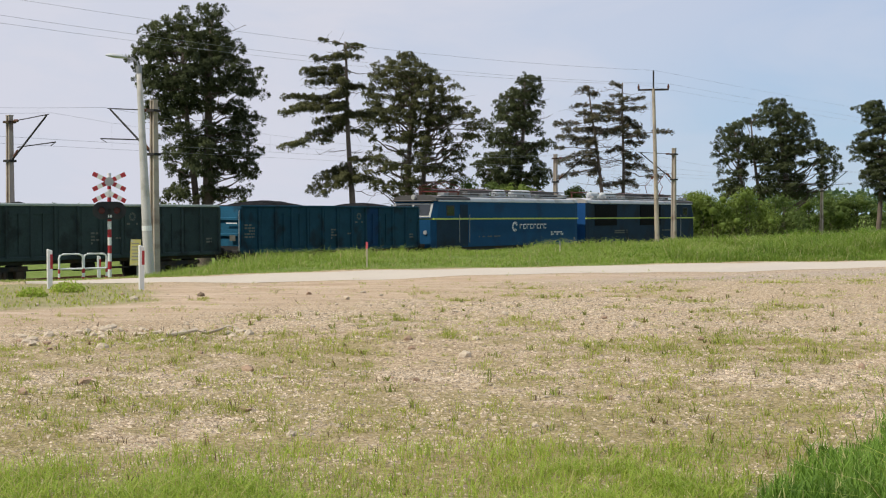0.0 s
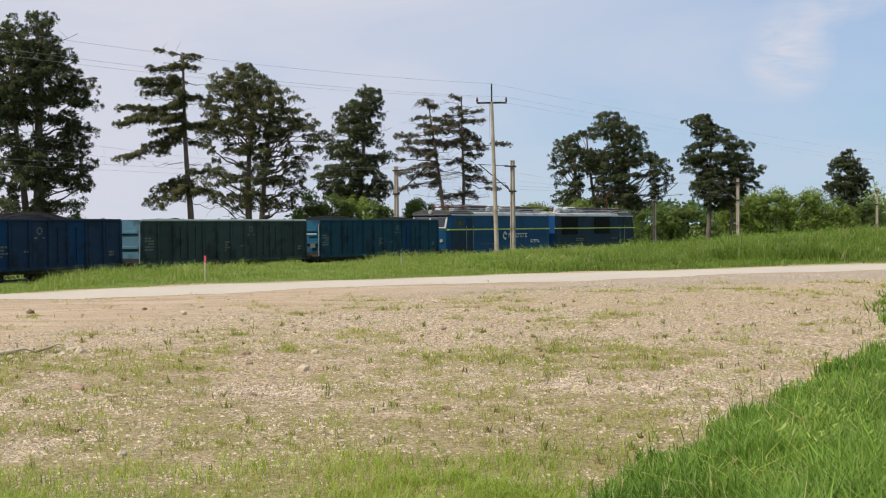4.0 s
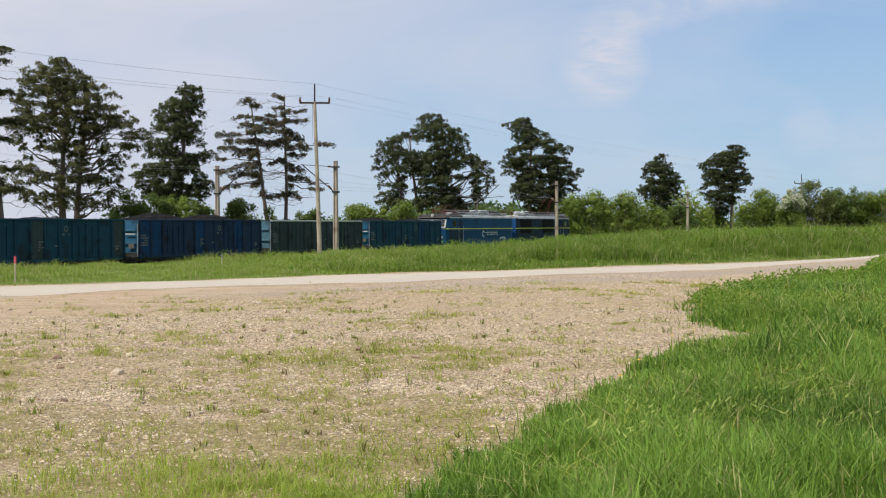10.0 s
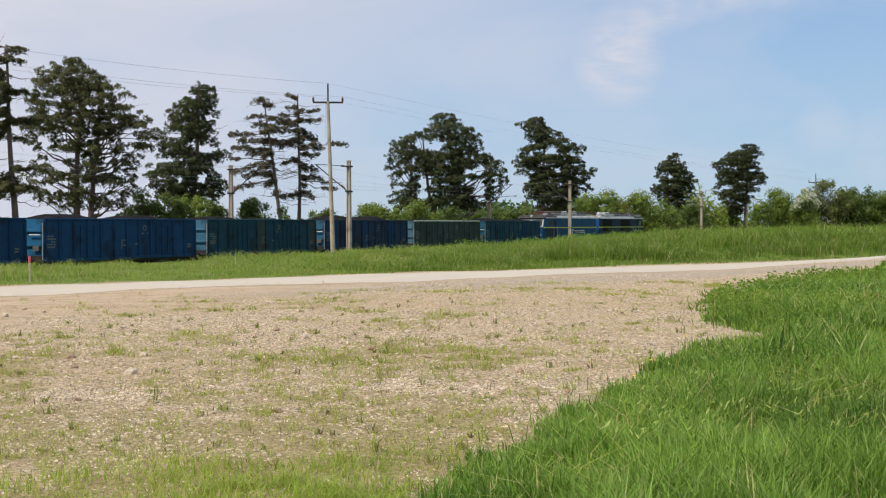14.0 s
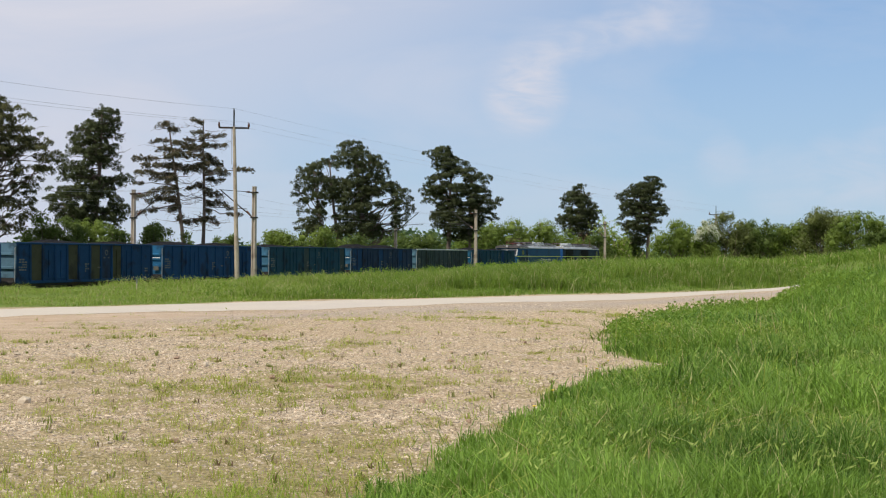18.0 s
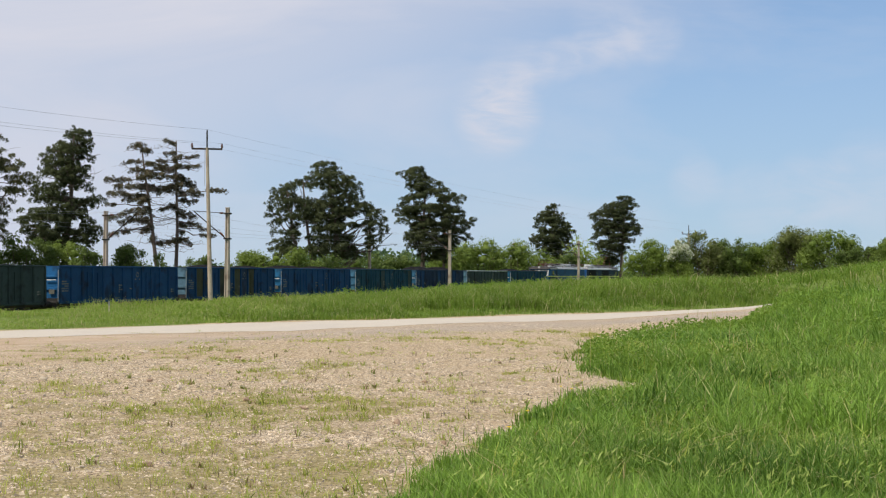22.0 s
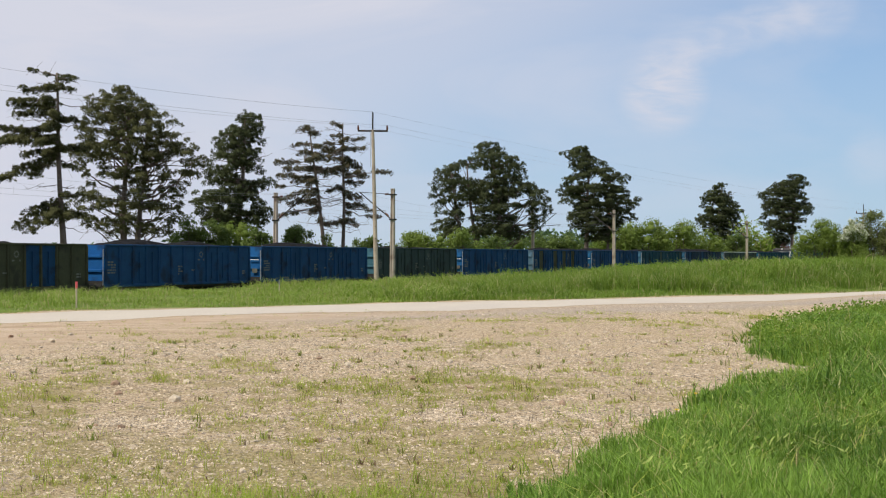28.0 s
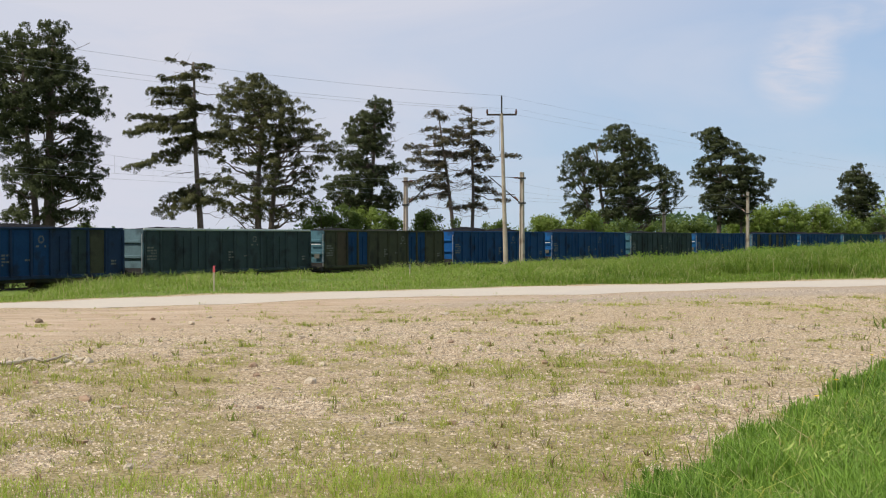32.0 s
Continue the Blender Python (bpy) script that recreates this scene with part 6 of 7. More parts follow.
def build_catenary():
    near = [track_at(a, -2.9) for a in (-12.95, 10.39, 20.5)]
    step = near[2] - near[1]
    near_all = [near[0] - step, near[0], near[1], near[2]] + [near[2] + step * k for k in (1, 2, 3)]
    far = [track_at(a, 6.9) for a in (-18.9, 5.1, 16.85)]
    far_all = [far[0] - step, far[0], far[1], far[2], far[2] + 44.0, far[2] + 91.5]
    for s in near_all:
        mast(s, False, 7.1)
    for s in far_all:
        mast(s, True, 7.0)
    for ss, off in ((near_all, 0.0), (far_all, 4.0)):
        for a, b in zip(ss, ss[1:]):
            pa, pb = track(a, off)[0], track(b, off)[0]
            line = thing("overhead_line", pa, 0, "contact wire and messenger wire with droppers over the track", "overhead line", "overhead lines")
            o = pa.copy()
            n = 14
            bm = bmesh.new()
            tube(bm, [track(a + (b - a) * i / n, off, 5.6)[0] - o for i in range(n + 1)], 0.0065, 0.0065, 4)
            part("contact_wire", bm, M_WIRE, line)
            bm = bmesh.new()
            tube(bm, [track(a + (b - a) * i / n, off, 7.0 - 0.9 * 4 * (i / n) * (1 - i / n))[0] - o for i in range(n + 1)], 0.006, 0.006, 4)
            part("messenger_wire", bm, M_WIRE, line)
            for i in range(1, n, 2):
                q = track(a + (b - a) * i / n, off, 0)[0] - o
                part("dropper", rods((q + Vector((0, 0, 5.6)), q + Vector((0, 0, 7.0 - 3.6 * (i / n) * (1 - i / n))), 0.003), sides=4), M_WIRE, line)


def build_power_line():
    """The wooden pole of the supply line, its neighbours and wires."""
    x, y = polar(74, 9.72)
    z0 = float(ground_z(x, y)) - 0.05
    tops = []
    places = [((x, y), 9.9, (-0.24, 0), 1.0)]
    lx, ly = polar(45, -25.5)
    rx, ry = polar(160, 31.2)
    places = [((lx, ly), 9.4, (0, 0), 1.0), ((x, y), 9.9, (-0.28, 0), 1.0), ((rx, ry), 7.8, (0, 0), 1.0)]
    for (px, py), top, lean, k in places:
        pz = float(ground_z(px, py)) - 0.05
        ob = thing("power_pole", (px, py, pz), -10, "slim weathered wooden power pole with a steel crossarm", "power pole", "power poles")
        H = top - pz
        bm = bmesh.new()
        tube(bm, [Vector((lean[0] * t, 0, (H - 1.05) * t)) for t in np.linspace(0, 1, 7)], 0.145, 0.09, 10)
        part("pole", bm, M_WOOD, ob)
        c = Vector((lean[0], 0, H - 1.05))
        part("top_iron", rods((c - Vector((0, 0, 0.25)), c + Vector((0, 0, 0.9)), 0.045), (c + Vector((0, 0, 0.9)), c + Vector((0, 0, 1.05)), 0.05, 0.03)), M_DARKSTEEL, ob)
        part("crossarm", boxes((c.x - 0.88, c.x + 0.88, -0.06, 0.06, c.z - 0.12, c.z - 0.02)), M_DARKSTEEL, ob)
        for e in (-0.85, 0.85):
            bm = rods((c + Vector((e, 0, -0.02)), c + Vector((e, 0, 0.10)), 0.05, 0.07), (c + Vector((e, 0, 0.10)), c + Vector((e, 0, 0.26)), 0.065, 0.03))
            part("insulator", bm, M_INSUL, ob)
        bm = rods((c + Vector((-0.12, 0.0, -2.2)), c + Vector((-0.13, 0, -0.1)), 0.012), sides=5)
        part("earth_wire", bm, M_WIRE, ob)
        for i in range(9):
            part("step_bolt", rods(((lean[0] * 0.1 * i, -0.11, 1.0 + 0.7 * i), (lean[0] * 0.1 * i, -0.2, 1.0 + 0.7 * i), 0.02), sides=5), M_DARKSTEEL, ob)
        m = pose(px, py, pz, 0, 0, -10)
        tops.append([m @ (c + Vector((0, 0, 1.05))), m @ (c + Vector((-0.85, 0, 0.26))), m @ (c + Vector((0.85, 0, 0.26)))])
    for a, b in zip(tops, tops[1:]):
        for p, q in zip(a, b):
            wire("power_wire", p, q, 0.55, 0.007 if p.x < 0 else 0.004, "thin overhead power wire between poles")


def build_crossing():
    """Signal, lamp, barrier rails and posts at the level crossing."""
    # St Andrew's cross with flashing lights
    x, y = polar(44.0, -14.85)
    z0 = float(ground_z(x, y))
    ob = thing("crossing_signal", (x, y, z0), 14.9, "crossing signal with doubled red-white cross and black light board", "crossing signal")
    top = 1.6 + 44.0 * math.tan(radians(1.84)) - z0
    pole_h = top - 0.05
    n = 9
    cuts = np.linspace(0, pole_h, 16)
    for i in range(15):
        part("pole_band", rods(((0, 0.10, cuts[i]), (0, 0.10, cuts[i + 1]), 0.065), sides=12), M_RED if i % 2 else M_WHITE, ob)
    part("base", boxes((-0.3, 0.3, -0.3, 0.3, -0.1, 0.06), bevel=0.03), M_CONC, ob)
    zc = 1.6 + 44.0 * math.tan(radians(1.40)) - z0

    def arm(p, q, name, n_stripes):
        p, q = Vector(p), Vector(q)
        d = (q - p).normalized()
        up = Vector((0, -1, 0)).cross(d)
        holder = part(name, boxes((-0.001, 0.001, -0.001, 0.001, 0, 0.001)), M_WHITE, ob)
        for i in range(n_stripes):
            a, b = p.lerp(q, i / n_stripes), p.lerp(q, (i + 1) / n_stripes)
            bm = bmesh.new()
            vs = [bm.verts.new(c + up * s + Vector((0, yy, 0))) for yy in (-0.10, -0.075) for c, s in ((a, -0.075), (b, -0.075), (b, 0.075), (a, 0.075))]
            for f in ((0, 1, 2, 3), (7, 6, 5, 4), (0, 4, 5, 1), (1, 5, 6, 2), (2, 6, 7, 3), (3, 7, 4, 0)):
                bm.faces.new([vs[k] for k in f])
            bmesh.ops.recalc_face_normals(bm, faces=bm.faces)
            part("stripe", bm, M_RED if i % 2 == 0 else M_WHITE, holder)

    arm((-0.53, 0, zc + 0.27), (0.53, 0, zc - 0.27), "cross_arm", 7)
    arm((-0.53, 0.03, zc - 0.27), (0.53, 0.03, zc + 0.27), "cross_arm", 7)
    arm((-0.53, 0, zc - 0.66), (0.0, 0, zc - 0.38), "lower_arm", 4)
    arm((0.53, 0, zc - 0.66), (0.0, 0, zc - 0.38), "lower_arm", 4)
    bm = rods(((0, -0.13, zc), (0, -0.10, zc), 0.15), sides=20)
    part("cross_plate", bm, M_GREYPLATE, ob)
    # light board with rounded ends, hoods and lenses
    zb = zc - 0.97
    bm = rods(((-0.25, -0.06, zb), (-0.25, 0.02, zb), 0.30), ((0.25, -0.06, zb), (0.25, 0.02, zb), 0.30), sides=24)
    box(bm, -0.25, 0.25, -0.058, 0.018, zb - 0.30, zb + 0.30)
    part("light_board", bm, M_BLACK, ob)
    for e in (-0.25, 0.25):
        part("lens", rods(((e, -0.10, zb), (e, -0.06, zb), 0.11), sides=20), M_LENS, ob)
        bm = bmesh.new()
        for i in range(9):
            a0, a1 = math.pi * (0.02 + i * 0.107), math.pi * (0.02 + (i + 1) * 0.107)
            vs = [bm.verts.new((e + 0.13 * math.cos(a), yy, zb + 0.13 * math.sin(a))) for a, yy in ((a0, -0.06), (a1, -0.06), (a1, -0.26), (a0, -0.26))]
            bm.faces.new(vs)
        bmesh.ops.solidify(bm, geom=bm.faces[:], thickness=0.008)
        part("hood", bm, M_BLACK, ob)
    for e in (-0.045, 0.03):
        part("number_bar", boxes((e, e + 0.04, -0.066, -0.062, zb - 0.24, zb - 0.15)), M_LOGO, ob, "small white mark too worn to read")

    # street lamp on a leaning concrete pole
    x, y = polar(43.0, -13.15)
    z0 = float(ground_z(x, y)) - 0.03
    ob = thing("street_lamp", (x, y, z0), 13, "tall pale concrete street lamp leaning a little, flat lamp head", "street lamp")
    H = 1.6 + 43.0 * math.tan(radians(6.3)) - z0
    lean = Vector((-0.30, 0, H))
    bm = bmesh.new()
    tube(bm, [lean * t for t in np.linspace(0, 1, 9)], 0.185, 0.085, 14)
    part("pole", bm, M_CONC, ob, smooth=True)
    part("collar", rods((lean * 0.985, lean * 1.02, 0.10), sides=12), M_STEEL, ob)
    part("collar", rods((lean * 0.238, lean * 0.262, 0.165), sides=14), M_WHITE, ob, "white painted patch band")
    a = lean * 1.01
    bm = bmesh.new()
    tube(bm, [a, a + Vector((-0.05, 0, 0.18)), a + Vector((-0.2, 0, 0.28)), a + Vector((-0.45, 0, 0.33))], 0.035, 0.03, 8)
    part("arm", bm, M_STEEL, ob)
    bm = bmesh.new()
    bmesh.ops.create_uvsphere(bm, u_segments=16, v_segments=8, radius=1)
    for v in bm.verts:
        v.co = Vector((v.co.x * 0.36, v.co.y * 0.15, v.co.z * (0.09 if v.co.z > 0 else 0.05)))
    bmesh.ops.transform(bm, matrix=Matrix.Translation(a + Vector((-0.72, 0, 0.36))) @ pose(0, 0, 0, 0, 6), verts=bm.verts)
    part("lamp_head", bm, M_ROOFTANK, ob, smooth=True)

    # concrete guide posts with a red reflector band
    def guide(r, az, h, rz=0):
        x, y = polar(r, az)
        p = thing("guide_post", (x, y, float(ground_z(x, y)) - 0.02), rz, "white guide post with red band beside the road", "guide post", "guide posts")
        bm = boxes((-0.055, 0.055, -0.04, 0.04, 0, h), bevel=0.012)
        for v in bm.verts:
            if v.co.z > h - 0.05:
                v.co.z += 0.35 * v.co.x * -1 - 0.02
        part("shaft", bm, M_WHITE, p)
        part("band", boxes((0.005, 0.058, -0.043, 0.043, h - 0.42, h - 0.12)), M_RED, p)
        return p

    guide(27.2, -13.56, 0.97, 25)
    guide(27.4, -17.44, 0.86, 25)
    guide(40.5, -15.32, 0.84, 20)
    # tubular barrier rails
    for k, (a0, a1, r0, r1) in enumerate(((-17.0, -16.0, 38.9, 39.2), (-15.96, -15.0, 39.2, 39.5))):
        p0, p1 = Vector((*polar(r0, a0), 0)), Vector((*polar(r1, a1), 0))
        p0.z = p1.z = -0.45
        ob = thing("barrier_rail", p0, math.degrees(math.atan2(p1.y - p0.y, p1.x - p0.x)), "white tubular barrier rail with red banded legs by the crossing", "barrier", "barrier rails")
        ln = (p1 - p0).xy.length
        dz = p1.z - p0.z
        h = 0.84
        bm = bmesh.new()
        pts = [Vector((0, 0, 0.40)), Vector((0, 0, h - 0.12)), Vector((0.03, 0, h - 0.04)), Vector((0.12, 0, h)), Vector((ln - 0.12, 0, h + dz)), Vector((ln - 0.03, 0, h - 0.04 + dz)), Vector((ln, 0, h - 0.12 + dz)), Vector((ln, 0, 0.40 + dz))]
        tube(bm, pts, 0.032, 0.032, 8)
        part("top_frame", bm, M_WHITE, ob)
        part("lower_bar", rods(((0, 0, 0.40), (ln, 0, 0.40 + dz), 0.030)), M_WHITE, ob)
        for px, pz in ((0, 0), (ln, dz)):
            for q in range(4):
                part("leg_band", rods(((px, 0, pz - 0.10 + 0.125 * q), (px, 0, pz + 0.025 + 0.125 * q), 0.036)), M_RED if q % 2 else M_WHITE, ob)
    # faded yellow notice on a stick
    x, y = polar(40.0, -13.74)
    ob = thing("notice_board", (x, y, float(ground_z(x, y)) - 0.02), 14, "faded yellow notice board on a thin stake by the lamp", "sign")
    part("stake", rods(((0.04, 0, 0), (0.04, 0, 1.0), 0.022)), M_STEEL, ob)
    bm = boxes((-0.16, 0.15, -0.04, -0.02, 0.42, 1.22))
    for v in bm.verts:
        v.co.x += 0.05 * (v.co.z - 1.0)
    board = part("board", bm, M_YELLOW, ob)
    for i in range(6):
        part("text_bar", boxes((-0.12 - 0.01 * (i % 2), 0.09 + 0.02 * (i % 3) - 0.03, -0.044, -0.041, 0.58 + 0.1 * i, 0.61 + 0.1 * i)), M_CONC_BROWN, board)
    # survey stakes
    for r, az, h, m in ((37.0, -3.49, 0.55, True), (54.0, 5.33, 0.28, False)):
        x, y = polar(r, az)
        ob = thing("survey_stake", (x, y, float(ground_z(x, y)) - 0.02), 20, "thin wooden survey stake with a painted top in the grass", "stake")
        part("shaft", boxes((-0.02, 0.02, -0.016, 0.016, 0, h + 0.15)), M_STAKE, ob)
        part("painted_tip", boxes((-0.026, 0.026, -0.02, 0.02, h + 0.05, h + 0.24)), M_PINK if m else M_STEEL, ob)


# ---- the train ----
STEP = 14.04                                                  # wagon pitch
PAINTS = {}


def paint(key, col, grime=0.3):
    if key not in PAINTS:
        d = tuple(c * 0.45 + 0.008 for c in col)
        PAINTS[key] = shade("wagon_" + key, col, 0.78, var=0.22, scale=1.6, fine=16, bump=0.08, col2=d, amount2=grime, scale2=1.1, spec=0.15)
    return PAINTS[key]


COL = {"bright_blue": (0.011, 0.050, 0.128), "blue": (0.009, 0.042, 0.108), "teal": (0.012, 0.050, 0.080), "green": (0.036, 0.055, 0.055), "dark_green": (0.028, 0.044, 0.044), "olive": (0.052, 0.054, 0.032), "brown": (0.065, 0.050, 0.032), "navy": (0.016, 0.034, 0.070), "rust": (0.10, 0.05, 0.03)}
# main paint, patch paints, share of patched panels, rear end colour lightened as if sunlit, pale rim, coal height
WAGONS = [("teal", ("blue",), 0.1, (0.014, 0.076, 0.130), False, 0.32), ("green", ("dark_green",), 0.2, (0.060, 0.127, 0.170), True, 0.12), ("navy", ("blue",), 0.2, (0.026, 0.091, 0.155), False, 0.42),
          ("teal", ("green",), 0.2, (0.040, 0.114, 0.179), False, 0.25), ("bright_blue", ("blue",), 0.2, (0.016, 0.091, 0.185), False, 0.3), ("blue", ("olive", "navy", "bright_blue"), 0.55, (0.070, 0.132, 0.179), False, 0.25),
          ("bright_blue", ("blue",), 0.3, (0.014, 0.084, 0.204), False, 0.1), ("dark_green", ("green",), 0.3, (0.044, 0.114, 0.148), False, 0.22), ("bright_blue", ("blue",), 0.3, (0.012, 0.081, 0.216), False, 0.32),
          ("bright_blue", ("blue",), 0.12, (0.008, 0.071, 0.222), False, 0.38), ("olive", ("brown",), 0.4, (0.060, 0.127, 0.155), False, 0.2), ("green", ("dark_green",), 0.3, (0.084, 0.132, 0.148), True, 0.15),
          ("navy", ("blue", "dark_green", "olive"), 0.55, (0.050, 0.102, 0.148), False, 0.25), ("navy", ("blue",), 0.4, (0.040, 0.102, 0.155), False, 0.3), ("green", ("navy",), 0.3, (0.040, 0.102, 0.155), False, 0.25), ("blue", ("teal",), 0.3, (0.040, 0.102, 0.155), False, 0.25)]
SPIN = []        # wheelsets: (object, arc length ahead of its vehicle's middle, wheel radius)


def wheelset(parent, x, r=0.46):
    """Axle with two flanged wheels, turning on its own middle."""
    bm = rods(((0, -1.0, 0), (0, 1.0, 0), 0.085), sides=10)
    ax = part("wheelset", bm, M_DARKSTEEL, parent)
    ax.location = (x, 0, r)
    for sg in (-1, 1):
        bm = rods(((0, sg * 0.69, 0), (0, sg * 0.82, 0), r), ((0, sg * 0.66, 0), (0, sg * 0.69, 0), r + 0.03), sides=26)
        for k in range(5):
            a = 6.2832 * k / 5
            rod(bm, (0.24 * math.cos(a), sg * 0.815, 0.24 * math.sin(a)), (0.24 * math.cos(a), sg * 0.835, 0.24 * math.sin(a)), 0.06, sides=8)
        part("wheel", bm, M_DARKSTEEL, ax)
    SPIN.append((ax, x, r))
    return ax


def bogie(parent, x, base=1.8):
    """Cast side frames with axle boxes and springs round two wheelsets."""
    for sg in (-1, 1):
        y = sg * 1.02
        bm = bmesh.new()
        box(bm, x - base / 2 - 0.35, x + base / 2 + 0.35, y - 0.06, y + 0.06, 0.62, 0.80, 0.02)
        box(bm, x - 0.38, x + 0.38, y - 0.08, y + 0.08, 0.32, 0.66, 0.03)
        for e in (-1, 1):
            box(bm, x + e * base / 2 - 0.18, x + e * base / 2 + 0.18, y - 0.10, y + 0.12, 0.30, 0.64, 0.03)
        part("bogie_frame", bm, M_DARKSTEEL, parent)
        bm = bmesh.new()
        for e in (-0.18, 0, 0.18):
            rod(bm, (x + e, y + sg * 0.10, 0.36), (x + e, y + sg * 0.10, 0.60), 0.07, sides=8)
        part("spring", bm, M_DARKSTEEL, parent)
    for e in (-1, 1):
        wheelset(parent, x + e * base / 2)


def buffers(parent, x, sg):
    for y in (-0.875, 0.875):
        bm = rods(((x, y, 1.05), (x + sg * 0.45, y, 1.05), 0.10), ((x + sg * 0.45, y, 1.05), (x + sg * 0.55, y, 1.05), 0.075), ((x + sg * 0.55, y, 1.05), (x + sg * 0.60, y, 1.05), 0.22), sides=14)
        part("buffer", bm, M_DARKSTEEL, parent)
    part("coupling_hook", boxes((min(x, x + sg * 0.55), max(x, x + sg * 0.55), -0.06, 0.06, 0.95, 1.10), bevel=0.02), M_DARKSTEEL, parent)


def bars(parent, x, z, rows, y=-1.462, material=None, w=0.5, name="lettering_bar"):
    """Worn lettering as plain bars on the side that shows."""
    rnd = random.Random(int(x * 100) + int(z * 10))
    bm = bmesh.new()
    for k in range(rows):
        q = x
        while q < x + w:
            ln = rnd.uniform(0.07, 0.22)
            if rnd.random() < 0.8:
                box(bm, q, min(q + ln, x + w), y - 0.004, y, z - k * 0.13, z - k * 0.13 + 0.075)
            q += ln + 0.05
    return tagged(part(name, bm, material or M_LETTER, parent), "worn pale lettering too small to read", kind="stuff")


def wagon(k):
    """An open bogie coal wagon: twelve bays a side between pressed ribs, two double doors, end walls, underframe and bogies."""
    main, others, share, lit_end_col, pale, coal_h = WAGONS[k]
    rnd = random.Random(100 + k)
    pm = paint(main, COL[main])
    label = "%s open coal wagon, %s paint, loaded with coal" % (main.replace("_", " "), "patched and faded" if share > 0.25 else "grimy")
    ob = thing("coal_wagon", (0, 0, 0), 0, label, "freight wagon", "coal wagons of the train")
    L2, W2, Z0, Z1 = 6.32, 1.40, 1.16, 3.02
    n = 12
    bay = 2 * L2 / n
    for sg in (-1, 1):
        for i in range(n):
            x0 = -L2 + i * bay
            m = pm
            door = i in (2, 3, 8, 9)
            if main == "olive" and door:
                m = paint("blue", COL["blue"])
            elif rnd.random() < share:
                o = rnd.choice(others)
                m = paint(o, COL[o])
            y = sg * W2
            bm = boxes((x0 + 0.055, x0 + bay - 0.055, min(y, y - sg * 0.05), max(y, y - sg * 0.05), Z0, Z1))
            if door:
                box(bm, x0 + 0.10, x0 + bay - 0.10, min(y, y + sg * 0.03), max(y, y + sg * 0.03), Z1 - 0.30, Z1 - 0.22)
                box(bm, x0 + 0.10, x0 + bay - 0.10, min(y, y + sg * 0.03), max(y, y + sg * 0.03), Z0 + 0.08, Z0 + 0.16)
                box(bm, x0 + bay / 2 - 0.03, x0 + bay / 2 + 0.03, min(y, y + sg * 0.05), max(y, y + sg * 0.05), Z0 + 0.1, Z1 - 0.25)
            else:
                box(bm, x0 + 0.16, x0 + bay - 0.16, min(y, y + sg * 0.018), max(y, y + sg * 0.018), Z0 + 0.12, Z1 - 0.12)
            part("door_leaf" if door else "side_panel", bm, m, ob)
        for i in range(n + 1):
            x = -L2 + i * bay
            y0, y1 = sg * (W2 - 0.03), sg * (W2 + 0.10)
            bm = bmesh.new()
            vs = [bm.verts.new(p) for p in ((x - 0.075, y0, Z0 - 0.05), (x + 0.075, y0, Z0 - 0.05), (x + 0.05, y1, Z0 - 0.05), (x - 0.05, y1, Z0 - 0.05), (x - 0.075, y0, Z1), (x + 0.075, y0, Z1), (x + 0.045, y1 - sg * 0.03, Z1), (x - 0.045, y1 - sg * 0.03, Z1))]
            for f in ((0, 1, 5, 4), (1, 2, 6, 5), (2, 3, 7, 6), (3, 0, 4, 7), (4, 5, 6, 7), (3, 2, 1, 0)):
                bm.faces.new([vs[q] for q in f])
            bmesh.ops.recalc_face_normals(bm, faces=bm.faces)
            part("side_rib", bm, pm, ob)
        part("top_rail", boxes((-L2 - 0.03, L2 + 0.03, sg * W2 - 0.06, sg * W2 + 0.06, Z1, Z1 + 0.10), bevel=0.02), M_PALE_RIM if pale else pm, ob, "pale worn top rail" if pale else "")
        part("side_sill", boxes((-L2, L2, sg * W2 - 0.05, sg * W2 + 0.07, Z0 - 0.16, Z0), bevel=0.02), pm, ob)
        part("solebar", boxes((-6.3, 6.3, sg * 1.1 - 0.06, sg * 1.1 + 0.06, 0.86, 1.12)), M_DARKSTEEL, ob)
    # sunlight on the rear end is put into a colour lighter than the body
    pe_lit = paint("end_%d" % k, tuple(1.35 * c for c in lit_end_col), 0.3)
    for sg in (-1, 1):
        x = sg * L2
        part("end_wall", boxes((min(x, x - sg * 0.05), max(x, x - sg * 0.05), -W2 + 0.05, W2 - 0.05, Z0 + 0.16, Z1 + 0.06)), pe_lit if sg < 0 else pm, ob)
        part("end_sill", boxes((min(x, x + sg * 0.06), max(x, x + sg * 0.06), -W2 + 0.05, W2 - 0.05, Z0 - 0.12, Z0 + 0.15)), M_DARKSTEEL, ob)
        for z in (1.75, 2.45):
            part("end_beam", boxes((min(x, x + sg * 0.09), max(x, x + sg * 0.09), -W2 + 0.1, W2 - 0.1, z, z + 0.14), bevel=0.02), pe_lit if sg < 0 else pm, ob)
        for y in (-W2 + 0.02, 0, W2 - 0.02):
            part("end_post", boxes((min(x, x + sg * 0.11), max(x, x + sg * 0.11), y - 0.06, y + 0.06, Z0 + 0.16, Z1), bevel=0.015), pe_lit if sg < 0 else pm, ob)
        part("headstock", boxes((min(x, x + sg * 0.12), max(x, x + sg * 0.12), -1.3, 1.3, 0.84, 1.14), bevel=0.02), M_DARKSTEEL, ob)
        buffers(ob, x + sg * 0.10, sg)
